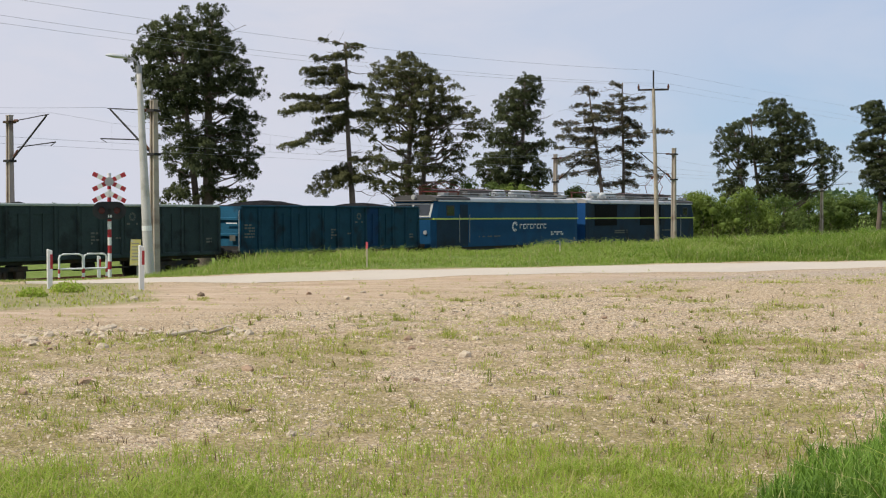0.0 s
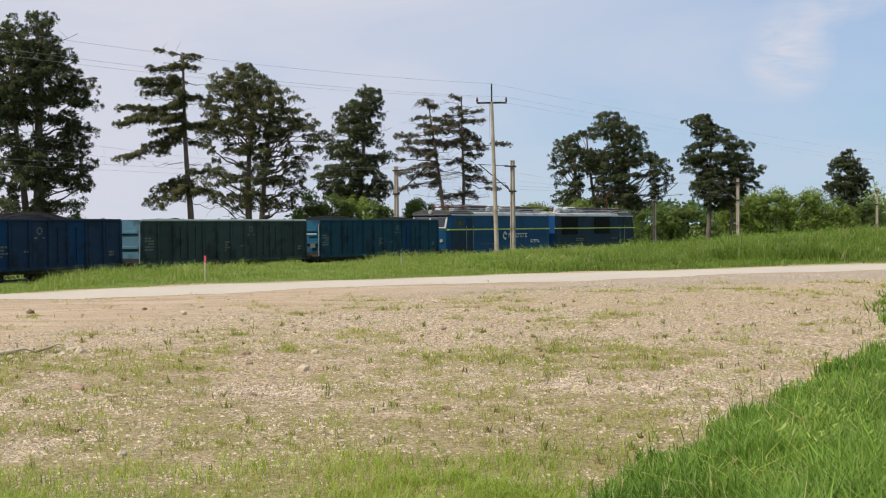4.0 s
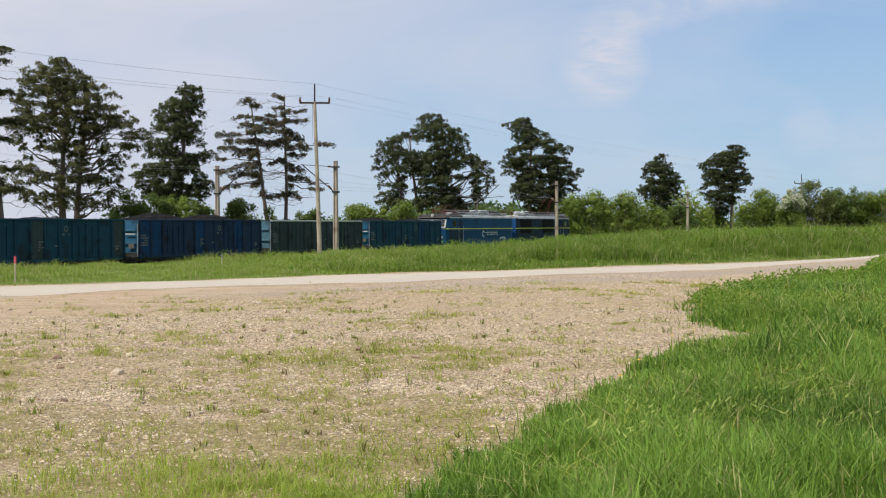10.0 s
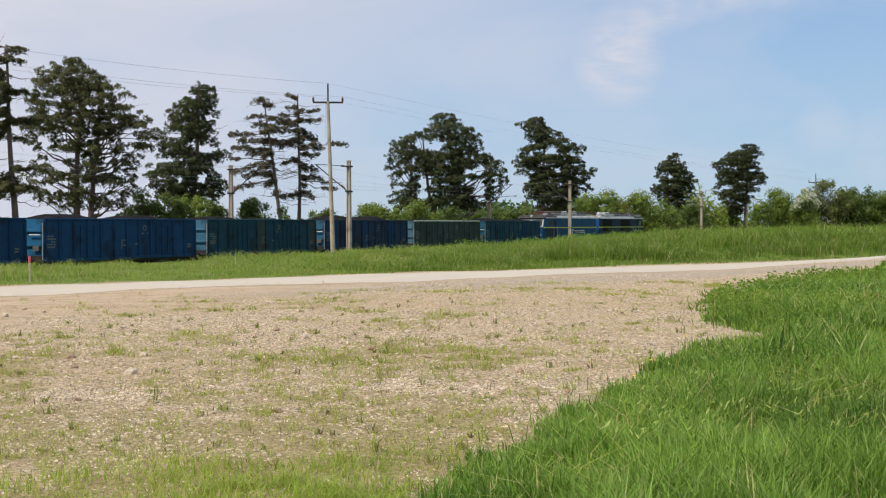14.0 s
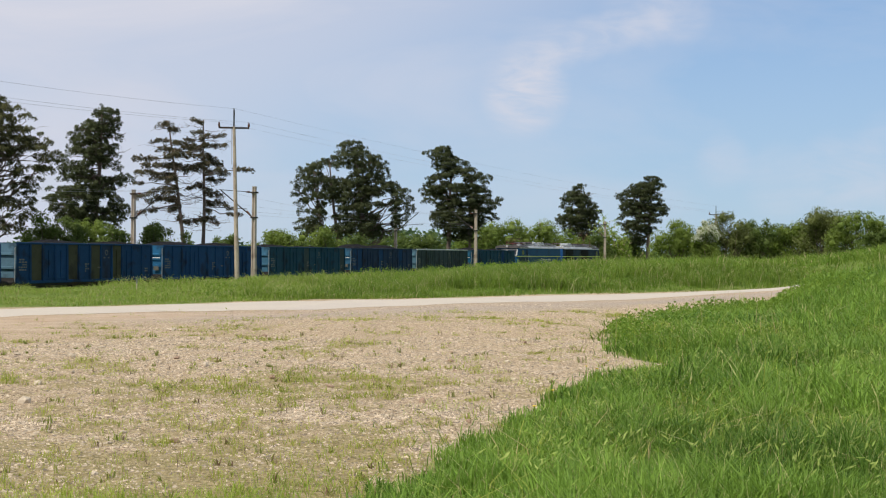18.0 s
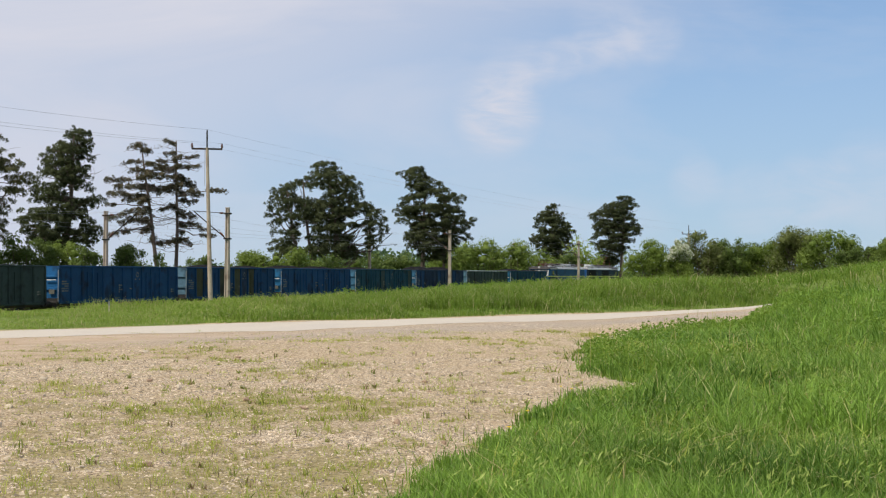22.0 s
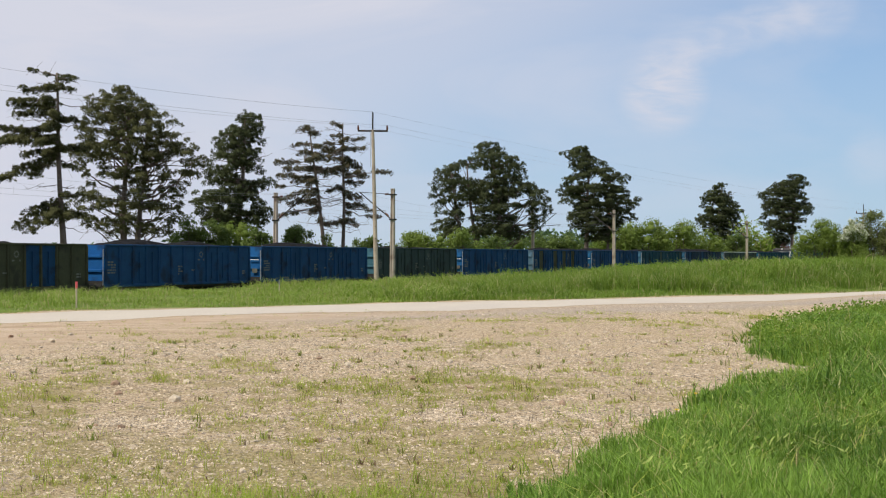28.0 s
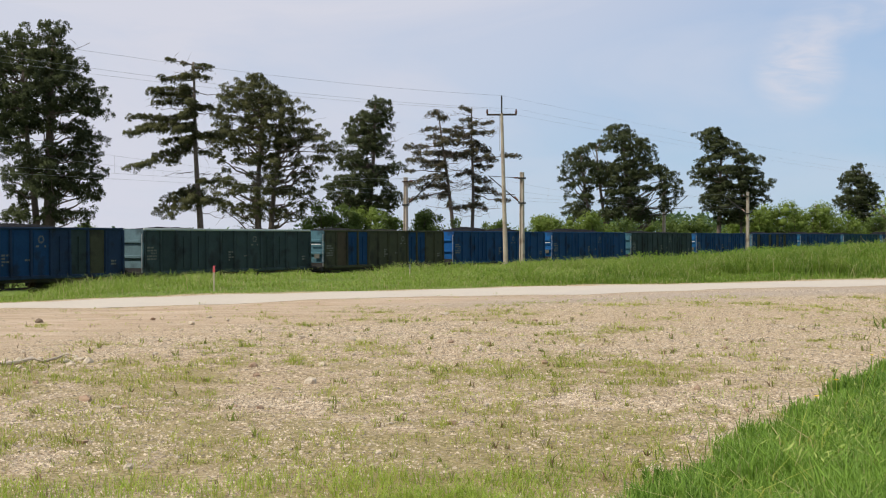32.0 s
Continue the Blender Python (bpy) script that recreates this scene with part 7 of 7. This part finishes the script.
    # white grab rail, marking plate and bars on the lit end
    part("grab_rail", rods(((-L2 - 0.16, -W2 - 0.02, 1.1), (-L2 - 0.16, -W2 - 0.02, 2.85), 0.018), ((-L2 - 0.16, -W2 - 0.02, 2.85), (-L2, -W2, 2.9), 0.018)), M_RAILGREY, ob)
    if k % 2 == 0:
        part("end_plate", boxes((-L2 - 0.125, -L2 - 0.115, -W2 + 0.25, -W2 + 0.6, 1.55, 1.80)), M_LETTER, ob)
        part("step_bar", boxes((-L2 - 0.135, -L2 - 0.10, -W2 + 0.15, -W2 + 0.8, 2.30, 2.35)), M_LOGO, ob)
    part("floor", boxes((-L2 + 0.02, L2 - 0.02, -W2 + 0.06, W2 - 0.06, 1.02, 1.14)), M_DARKSTEEL, ob)
    part("brake_cylinder", rods(((-0.6, -0.55, 0.72), (0.3, -0.55, 0.72), 0.2), sides=12), M_DARKSTEEL, ob)
    part("brake_rigging", rods(((-4.2, -0.3, 0.6), (4.2, -0.3, 0.6), 0.03), ((-1.6, -1.15, 0.62), (1.6, -1.15, 0.62), 0.03)), M_DARKSTEEL, ob)
    for x in (-4.3, 4.3):
        bogie(ob, x)
    # emblem and lettering on the near side
    ex = 1.6
    bm = bmesh.new()
    for i in range(10):
        a0, a1 = -0.4 + i * 0.62, -0.4 + i * 0.62 + 0.42
        vs = [bm.verts.new((ex + rr * math.cos(a), -1.424, 2.62 + rr * math.sin(a))) for a, rr in ((a0, 0.09), (a1, 0.09), (a1, 0.17), (a0, 0.17))]
        bm.faces.new(vs)
    part("emblem", bm, M_LETTER, ob, "small round pale emblem")
    bars(ob, ex - 0.28, 2.30, 1, -1.422, None, 0.55)
    bars(ob, -6.15, 2.2, 5, -1.422, None, 0.62)
    bars(ob, -0.45, 1.95, 4, -1.422, None, 0.55)
    bars(ob, 0.75, 1.75, 2, -1.422, None, 0.35)
    bars(ob, 5.6, 1.65, 2, -1.422, None, 0.3)
    # the load
    g = np.random.default_rng(k)
    nx, ny = 44, 11
    xs, ys = np.linspace(-L2 + 0.06, L2 - 0.06, nx), np.linspace(-W2 + 0.06, W2 - 0.06, ny)
    X, Y = np.meshgrid(xs, ys, indexing="ij")
    c1, c2 = rnd.uniform(-4.2, -1.5), rnd.uniform(1.0, 4.2)
    Z = 2.98 + (coal_h + 0.04) * (np.exp(-((X - c1) / 2.0) ** 2) + rnd.uniform(0.7, 1.0) * np.exp(-((X - c2) / 1.7) ** 2)) * np.sqrt(np.clip(1 - (Y / W2) ** 2, 0.02, 1)) + g.normal(0, 0.025, X.shape)
    v = np.stack([X, Y, Z], -1).reshape(-1, 3)
    i = (np.arange(nx - 1)[:, None] * ny + np.arange(ny - 1)[None, :]).ravel()
    t = np.vstack([np.stack([i, i + ny, i + 1], -1), np.stack([i + 1, i + ny, i + ny + 1], -1)])
    coal = sheet_mesh("coal_load", v, t, M_COAL)
    tagged(coal, "heap of black coal filling the wagon", "coal", "coal loads")
    return ob, coal


M_PALE_RIM = shade("pale_worn_rim", (0.36, 0.40, 0.38), 0.6, var=0.2, scale=3)


def loco_section(rear):
    """One half of the two-part electric locomotive. Its cab is at -x (rear half) or at +x (front half)."""
    ob = thing("electric_locomotive", (0, 0, 0), 0, "blue electric locomotive half with lime stripe and silver roof" if rear else "dark grimy blue electric locomotive half with black louvres", "locomotive", "two locomotive halves")
    L2, W2, Z0, ZB, ZR = 7.3, 1.48, 0.95, 3.42, 3.66
    c = -1 if rear else 1
    side = M_LOCO if rear else M_LOCO_DARK
    # body shell: cross-section swept along with a raked cab end
    for nm, z0, z1, mt in (("lower_body", Z0, 2.43, side), ("upper_body", 2.51, ZB, side)):
        bm = bmesh.new()
        rake = 0.0 if nm == "lower_body" else 0.32
        vs = []
        for x, zz, w in ((-L2, z0, W2), (L2, z0, W2), (-L2, z1, W2 - 0.02), (L2, z1, W2 - 0.02)):
            cab_end = (x > 0) == (c > 0)
            xx = x - (c * (rake if zz == z1 else 0.0) if cab_end else 0)
            ins = 0.14 if cab_end else 0.04
            vs.append([bm.verts.new(p) for p in ((xx, -w + ins, zz), (xx, w - ins, zz), (xx - math.copysign(0.32, x), -w, zz), (xx - math.copysign(0.32, x), w, zz))])
        (a0, a1, a2, a3), (b0, b1, b2, b3), (c0, c1, c2, c3), (d0, d1, d2, d3) = vs
        for f in ((a0, c0, c1, a1), (b0, b1, d1, d0), (a2, b2, d2, c2), (a3, c3, d3, b3), (a0, a2, c2, c0), (a1, c1, c3, a3), (b0, d0, d2, b2), (b1, b3, d3, d1), (a0, a1, a3, a2), (b0, b2, b3, b1), (a2, a3, b3, b2), (c0, c2, c3, c1), (d0, d1, d3, d2), (c2, d2, d3, c3)):
            bm.faces.new(f)
        bmesh.ops.recalc_face_normals(bm, faces=bm.faces)
        part(nm, bm, mt, ob)
    part("stripe", boxes((-L2 - 0.01 + (0.12 if c < 0 else 0), L2 + 0.01 - (0.12 if c > 0 else 0), -W2 - 0.012, W2 + 0.012, 2.43, 2.51)), M_LIME, ob)
    # roof
    bm = bmesh.new()
    sec = [(-W2 + 0.01, ZB), (-W2 + 0.06, ZB + 0.16), (-W2 + 0.45, ZB + 0.27), (0, ZB + 0.33), (W2 - 0.45, ZB + 0.27), (W2 - 0.06, ZB + 0.16), (W2 - 0.01, ZB)]
    ends = [[bm.verts.new((x, y, z)) for y, z in sec] for x in (-L2 + (0.4 if c < 0 else 0.02), L2 - (0.4 if c > 0 else 0.02))]
    for i in range(6):
        bm.faces.new((ends[0][i], ends[1][i], ends[1][i + 1], ends[0][i + 1]))
    bm.faces.new(ends[0][::-1])
    bm.faces.new(ends[1])
    bm.faces.new([ends[0][0], ends[0][6], ends[1][6], ends[1][0]])
    bmesh.ops.recalc_face_normals(bm, faces=bm.faces)
    part("roof", bm, M_SILVER, ob)
    bm = bmesh.new()
    xa, xb = sorted((c * (L2 - 0.38), c * (L2 - 3.4)))
    ends = [[bm.verts.new((x, y * 1.004, z + 0.006)) for y, z in sec] for x in (xa, xb)]
    for i in range(6):
        bm.faces.new((ends[0][i], ends[1][i], ends[1][i + 1], ends[0][i + 1]))
    bmesh.ops.recalc_face_normals(bm, faces=bm.faces)
    part("cab_roof", bm, M_ROOFGEAR, ob, "sooty cab roof")
    bm = bmesh.new()
    ends = [[bm.verts.new((c * x, y * 1.006, z + 0.008)) for y, z in sec] for x in (L2 - 0.41, L2 - 0.34)]
    for i in range(6):
        bm.faces.new((ends[0][i], ends[1][i], ends[1][i + 1], ends[0][i + 1]))
    bm.faces.new(ends[0])
    bm.faces.new(ends[1])
    bmesh.ops.recalc_face_normals(bm, faces=bm.faces)
    part("roof_visor", bm, M_ROOFGEAR, ob)
    part("rain_gutter", boxes((-L2 + 0.5, L2 - 0.5, -W2 - 0.03, -W2 + 0.02, ZB - 0.03, ZB + 0.05), (-L2 + 0.5, L2 - 0.5, W2 - 0.02, W2 + 0.03, ZB - 0.03, ZB + 0.05)), M_SILVER, ob)
    # cab end: windscreen panes in a pale surround, headlights, cab side windows and door
    xe = c * (L2 - 0.16)
    for nm, y0, y1, z0, z1, mt, dx in (("windscreen_surround", -1.32, 1.32, 2.56, 3.30, M_CREAM, 0.0), ("windscreen", -1.18, -0.08, 2.66, 3.22, M_GLASS, 0.022), ("windscreen", 0.08, 1.18, 2.66, 3.22, M_GLASS, 0.022)):
        bm = bmesh.new()
        vs = []
        for z in (z0, z1):
            x = c * (L2 - 0.32 * (z - 2.51) / (ZB - 2.51) + 0.012 + dx)
            vs.append([bm.verts.new((x, y0, z)), bm.verts.new((x, y1, z)), bm.verts.new((x - c * 0.03, y0, z)), bm.verts.new((x - c * 0.03, y1, z))])
        (a, b, a_, b_), (d, e, d_, e_) = vs
        for f in ((a, b, e, d), (a_, d_, e_, b_), (a, d, d_, a_), (b, b_, e_, e), (d, e, e_, d_), (a, a_, b_, b)):
            bm.faces.new(f)
        bmesh.ops.recalc_face_normals(bm, faces=bm.faces)
        part(nm, bm, mt, ob)
    for y in (-1.0, 1.0):
        part("headlight", rods(((c * (L2 - 0.02), y, 1.75), (c * (L2 + 0.06), y, 1.75), 0.11), sides=16), M_GREYPLATE, ob)
    part("headlight", rods(((c * (L2 - 0.45), 0, 3.62), (c * (L2 - 0.18), 0, 3.62), 0.13), sides=16), M_CREAM, ob, "top headlight")
    part("roof_brow", boxes((min(c * (L2 - 0.75), c * (L2 - 0.12)), max(c * (L2 - 0.75), c * (L2 - 0.12)), -1.3, 1.3, 3.38, 3.46), bevel=0.03), M_ROOFGEAR, ob)
    for sg in (-1, 1):
        y = sg * (W2 + 0.004)
        x0 = c * (L2 - 1.55)
        w = part("cab_window", boxes((x0 - 0.36, x0 + 0.36, min(y, y - sg * 0.03), max(y, y - sg * 0.03), 2.62, 3.20)), M_BLACK, ob)
        part("pane", boxes((x0 - 0.29, x0 + 0.29, min(y, y + sg * 0.006), max(y, y + sg * 0.006), 2.69, 3.13)), M_GLASS, w)
        xd = c * (L2 - 2.75)
        part("cab_door", boxes((xd - 0.36, xd + 0.36, min(y, y + sg * 0.014), max(y, y + sg * 0.014), 1.15, 2.40), (xd - 0.36, xd + 0.36, min(y, y + sg * 0.014), max(y, y + sg * 0.014), 2.53, 3.25), bevel=0.004), M_LOCO_DARK, ob)
        for e in (-0.46, 0.46):
            part("handrail", rods(((xd + e, sg * (W2 + 0.06), 1.2), (xd + e, sg * (W2 + 0.06), 2.7), 0.016)), M_RAILGREY, ob)
        x2, x3 = sorted((c * (L2 - 0.36), c * (L2 - 3.15)))
        part("cab_side_panel", boxes((x2, x3, min(sg * (W2 - 0.03), sg * (W2 + 0.003)), max(sg * (W2 - 0.03), sg * (W2 + 0.003)), 0.97, 2.42)), M_LOCO_DARK, ob)
        # pressed ribs on the lower side, or louvres
        if rear:
            for i in range(5):
                z = 1.75 + 0.12 * i
                part("side_bead", boxes((-3.6, L2 - 0.5, sg * W2 - 0.01, sg * W2 + 0.018, z, z + 0.03)), M_LOCO, ob)
        else:
            for x0, x1 in ((-6.3, -3.6), (-0.6, 2.2)):
                fr = part("louvre_block", boxes((x0, x1, sg * W2 - 0.02, sg * W2 + 0.01, 2.0, 2.42), (x0, x1, sg * W2 - 0.02, sg * W2 + 0.01, 2.53, 3.32)), M_LOUVRE, ob)
                for i in range(14):
                    z = 2.04 + 0.092 * i
                    if abs(z - 2.47) > 0.06:
                        part("louvre_slat", boxes((x0 + 0.06, x1 - 0.06, min(sg * (W2 + 0.008), sg * (W2 + 0.04)), max(sg * (W2 + 0.008), sg * (W2 + 0.04)), z, z + 0.03)), M_LOUVRE, fr)
    # inner end with gangway
    xi = -c * L2
    part("gangway", boxes((min(xi, xi - c * 0.25), max(xi, xi - c * 0.25), -0.5, 0.5, 1.15, 3.1), bevel=0.03), M_BLACK, ob)
    part("inner_end_panel", boxes((min(xi, xi - c * 0.012), max(xi, xi - c * 0.012), -1.40, 1.40, 1.0, 3.40)), M_LOCO_LIGHT if not rear else M_LOCO_DARK, ob)
    # underframe
    part("skirt", boxes((-L2 + 0.1, L2 - 0.1, -1.38, 1.38, 0.72, 0.95)), M_DARKSTEEL, ob)
    part("battery_box", boxes((-1.3, 1.3, -1.32, -0.8, 0.35, 0.75), (-1.3, 1.3, 0.8, 1.32, 0.35, 0.75), bevel=0.03), M_DARKSTEEL, ob)
    for x in (-4.2, 4.2):
        for sg in (-1, 1):
            bm = boxes((x - 2.0, x + 2.0, sg * 1.08 - 0.07, sg * 1.08 + 0.07, 0.60, 0.86), (x - 1.6, x - 1.0, sg * 1.1 - 0.1, sg * 1.1 + 0.1, 0.35, 0.75), (x + 1.0, x + 1.6, sg * 1.1 - 0.1, sg * 1.1 + 0.1, 0.35, 0.75), bevel=0.03)
            part("bogie_frame", bm, M_DARKSTEEL, ob)
        for e in (-1.5, 1.5):
            wheelset(ob, x + e, 0.625)
    buffers(ob, c * (L2 - 0.02), c)
    part("snowplough", boxes((min(c * 6.9, c * 7.35), max(c * 6.9, c * 7.35), -1.25, 1.25, 0.2, 0.55), bevel=0.05), M_DARKSTEEL, ob)
    # roof gear: resistor boxes, pale tanks, insulators, bus bar and folded pantograph
    tanks = ((-0.6, 0.85), (1.1, 1.75)) if rear else ((-5.8, 0.85), (-4.3, 1.6))
    for x, ln in tanks:
        bm = rods(((x, -0.72, 3.93), (x + ln, -0.72, 3.93), 0.19), ((x - 0.16, -0.72, 3.93), (x, -0.72, 3.93), 0.07, 0.19), ((x + ln, -0.72, 3.93), (x + ln + 0.16, -0.72, 3.93), 0.19, 0.07), sides=18)
        part("roof_tank", bm, M_ROOFTANK, ob, smooth=False)
        part("tank_cradle", boxes((x + 0.1, x + 0.2, -1.0, -0.45, 3.66, 3.88), (x + ln - 0.2, x + ln - 0.1, -1.0, -0.45, 3.66, 3.88)), M_SILVER, ob)
    for x0, x1, y0, y1, z1 in (((-3.4, -1.3, -0.9, 0.9, 4.0), (3.1, 5.4, -0.95, 0.95, 4.02), (5.7, 6.7, -0.7, 0.7, 3.92)) if rear else ((-1.6, 0.6, -0.95, 0.95, 4.0), (1.0, 2.0, -0.8, 0.8, 4.08), (2.6, 4.4, -0.9, 0.9, 3.95))):
        b = part("resistor_box", boxes((x0, x1, y0, y1, 3.66, z1), bevel=0.05), M_ROOFGEAR, ob)
        nf = int((x1 - x0) / 0.24)
        for i in range(nf):
            part("fin", boxes((x0 + 0.1 + i * 0.24, x0 + 0.15 + i * 0.24, y0 - 0.02, y1 + 0.02, 3.74, z1 - 0.05)), M_ROOFGEAR, b)
    part("roof_walkway", boxes((-L2 + 1.0, L2 - 1.0, -1.22, -1.0, 3.70, 3.74), (-L2 + 1.0, L2 - 1.0, 1.0, 1.22, 3.70, 3.74)), M_SILVER, ob)
    part("bus_bar", rods(((-L2 + 1.2, 0.5, 4.12), (L2 - 1.0, 0.5, 4.12), 0.025)), M_PANTO, ob)
    for x in np.linspace(-L2 + 1.4, L2 - 1.2, 7):
        part("insulator", rods(((x, 0.5, 3.7), (x, 0.5, 3.86), 0.07, 0.05), ((x, 0.5, 3.86), (x, 0.5, 4.12), 0.07, 0.03)), M_INSUL, ob)
    for y, z, m in ((-1.05, 3.86, M_PIPE), (-0.35, 4.06, M_PIPE), (0.15, 4.0, M_DARKSTEEL), (-0.9, 4.02, M_DARKSTEEL)):
        a, b = (-L2 + 1.6, L2 - 0.8) if y > -0.9 else (-L2 + 3.2, L2 - 0.4)
        part("roof_pipe", rods(((a, y, z), (b, y, z), 0.028), sides=6), m, ob)
    for x in np.linspace(-L2 + 2.2, L2 - 1.0, 9):
        part("pipe_bracket", rods(((x, -1.05, 3.68), (x, -0.95, 3.86), 0.025), ((x, -0.95, 3.86), (x + 0.2, -0.35, 4.06), 0.02), sides=5), M_ROOFGEAR, ob)
    for x in (-5.9, -2.4, 3.0, 6.1):
        part("roof_box", boxes((x, x + 0.45, -1.15, -0.7, 3.66, 3.88), bevel=0.03), M_PIPE, ob)
    # pantograph: folded on the rear half, raised on the front half
    xp = c * 4.75
    hp = 0.5 if rear else 1.55
    holder = part("pantograph", boxes((xp - 1.0, xp + 1.0, -0.62, -0.54, 3.92, 3.98), (xp - 1.0, xp + 1.0, 0.54, 0.62, 3.92, 3.98), (xp - 1.0, xp - 0.92, -0.62, 0.62, 3.92, 3.98), (xp + 0.92, xp + 1.0, -0.62, 0.62, 3.92, 3.98)), M_PANTO, ob, "dark red pantograph frame")
    kz = 3.98 + hp * 0.45
    for y in (-0.5, 0.5):
        part("pantograph_arm", rods(((xp - 0.8, y, 3.98), (xp - 1.25, y * 0.9, kz), 0.022), ((xp + 0.8, y, 3.98), (xp + 1.25, y * 0.9, kz), 0.022), ((xp - 1.25, y * 0.9, kz), (xp, y * 0.7, 3.98 + hp), 0.018), ((xp + 1.25, y * 0.9, kz), (xp, y * 0.7, 3.98 + hp), 0.018)), M_PANTO, holder)
    part("collector_head", boxes((xp - 0.2, xp - 0.14, -0.85, 0.85, 3.98 + hp, 4.02 + hp), (xp + 0.14, xp + 0.2, -0.85, 0.85, 3.98 + hp, 4.02 + hp)), M_DARKSTEEL, holder)
    for ex in (-0.9, 0.9):
        for y in (-0.58, 0.58):
            part("foot_insulator", rods(((xp + ex, y, 3.64), (xp + ex, y, 3.92), 0.075, 0.045)), M_INSUL, holder)
    # emblem and bars instead of lettering, on both sides
    for sg in (-1, 1):
        yy = sg * (W2 + 0.022)
        if rear:
            bm = bmesh.new()
            for i in range(9):
                a0, a1 = 0.3 + i * 0.6, 0.3 + i * 0.6 + 0.42
                bm.faces.new([bm.verts.new((0.35 + rr * math.cos(a), yy, 2.02 + rr * math.sin(a))) for a, rr in ((a0, 0.15), (a1, 0.15), (a1, 0.29), (a0, 0.29))])
            part("emblem", bm, M_LOGO, ob, "round white emblem of broken rings")
            bm = bmesh.new()
            for i in range(8):
                x = 0.86 + 0.36 * i
                box(bm, x, x + 0.05, yy - 0.002, yy + 0.002, 1.88, 2.16)
                box(bm, x + 0.08, x + 0.27, yy - 0.002, yy + 0.002, 2.10, 2.16)
                if i % 2:
                    box(bm, x + 0.08, x + 0.27, yy - 0.002, yy + 0.002, 1.88, 1.93)
            part("marking", bm, M_LOGO, ob, "white marking drawn as plain bars")
            bars(ob, -3.3, 1.45, 1, yy, M_LETTER, 2.2)
            bars(ob, 4.2, 1.62, 2, yy, M_LOGO, 1.4)
        else:
            bars(ob, -3.9, 1.62, 2, yy, M_LETTER, 1.6)
            bars(ob, 2.4, 1.6, 1, yy, M_LETTER, 1.2)
    return ob


def rear_corner(t):
    """Arc length of the first wagon's rear end at t seconds: the train pulls away gently faster."""
    return 41.1127 + 4.47642 * t + 0.0162569 * t * t - 0.00005415 * t ** 3


TRAIN = []      # (object, arc length of its middle before the first wagon's rear end)


def build_train():
    for k in range(len(WAGONS)):
        w, coal = wagon(k)
        TRAIN.append((w, 6.5 - STEP * k))
        TRAIN.append((coal, 6.5 - STEP * k))
    TRAIN.append((loco_section(True), STEP + 7.3))
    TRAIN.append((loco_section(False), STEP + 15.63 + 7.3))


def motions():
    """The train's way along the track, and the turning of its wheels."""
    for ob, ahead in TRAIN:
        rows = []
        for i in range(17):
            p, hd = track(rear_corner(2.0 * i) + ahead)
            rows.append((2.0 * i, pose(p.x, p.y, p.z, 0, 0, hd)))
        walk(ob, rows)
    for ax, x, r in SPIN:
        n = int(32 / 0.125 * (0.46 / r)) + 1
        rows = []
        for i in range(n + 1):
            t = 32.0 * i / n
            a = math.degrees((rear_corner(t) - rear_corner(0)) / r)
            rows.append((t, pose(x, 0, r, 0, a % 360, 0)))
        walk(ax, rows)


build_ground()
build_road()
build_tracks()
build_catenary()
build_power_line()
build_crossing()
build_trees()
build_bushes()
build_ridge()
build_train()
build_rocks()
build_stones()
build_weed_clumps()
build_dandelions()
build_weeds()
build_grass()
motions()
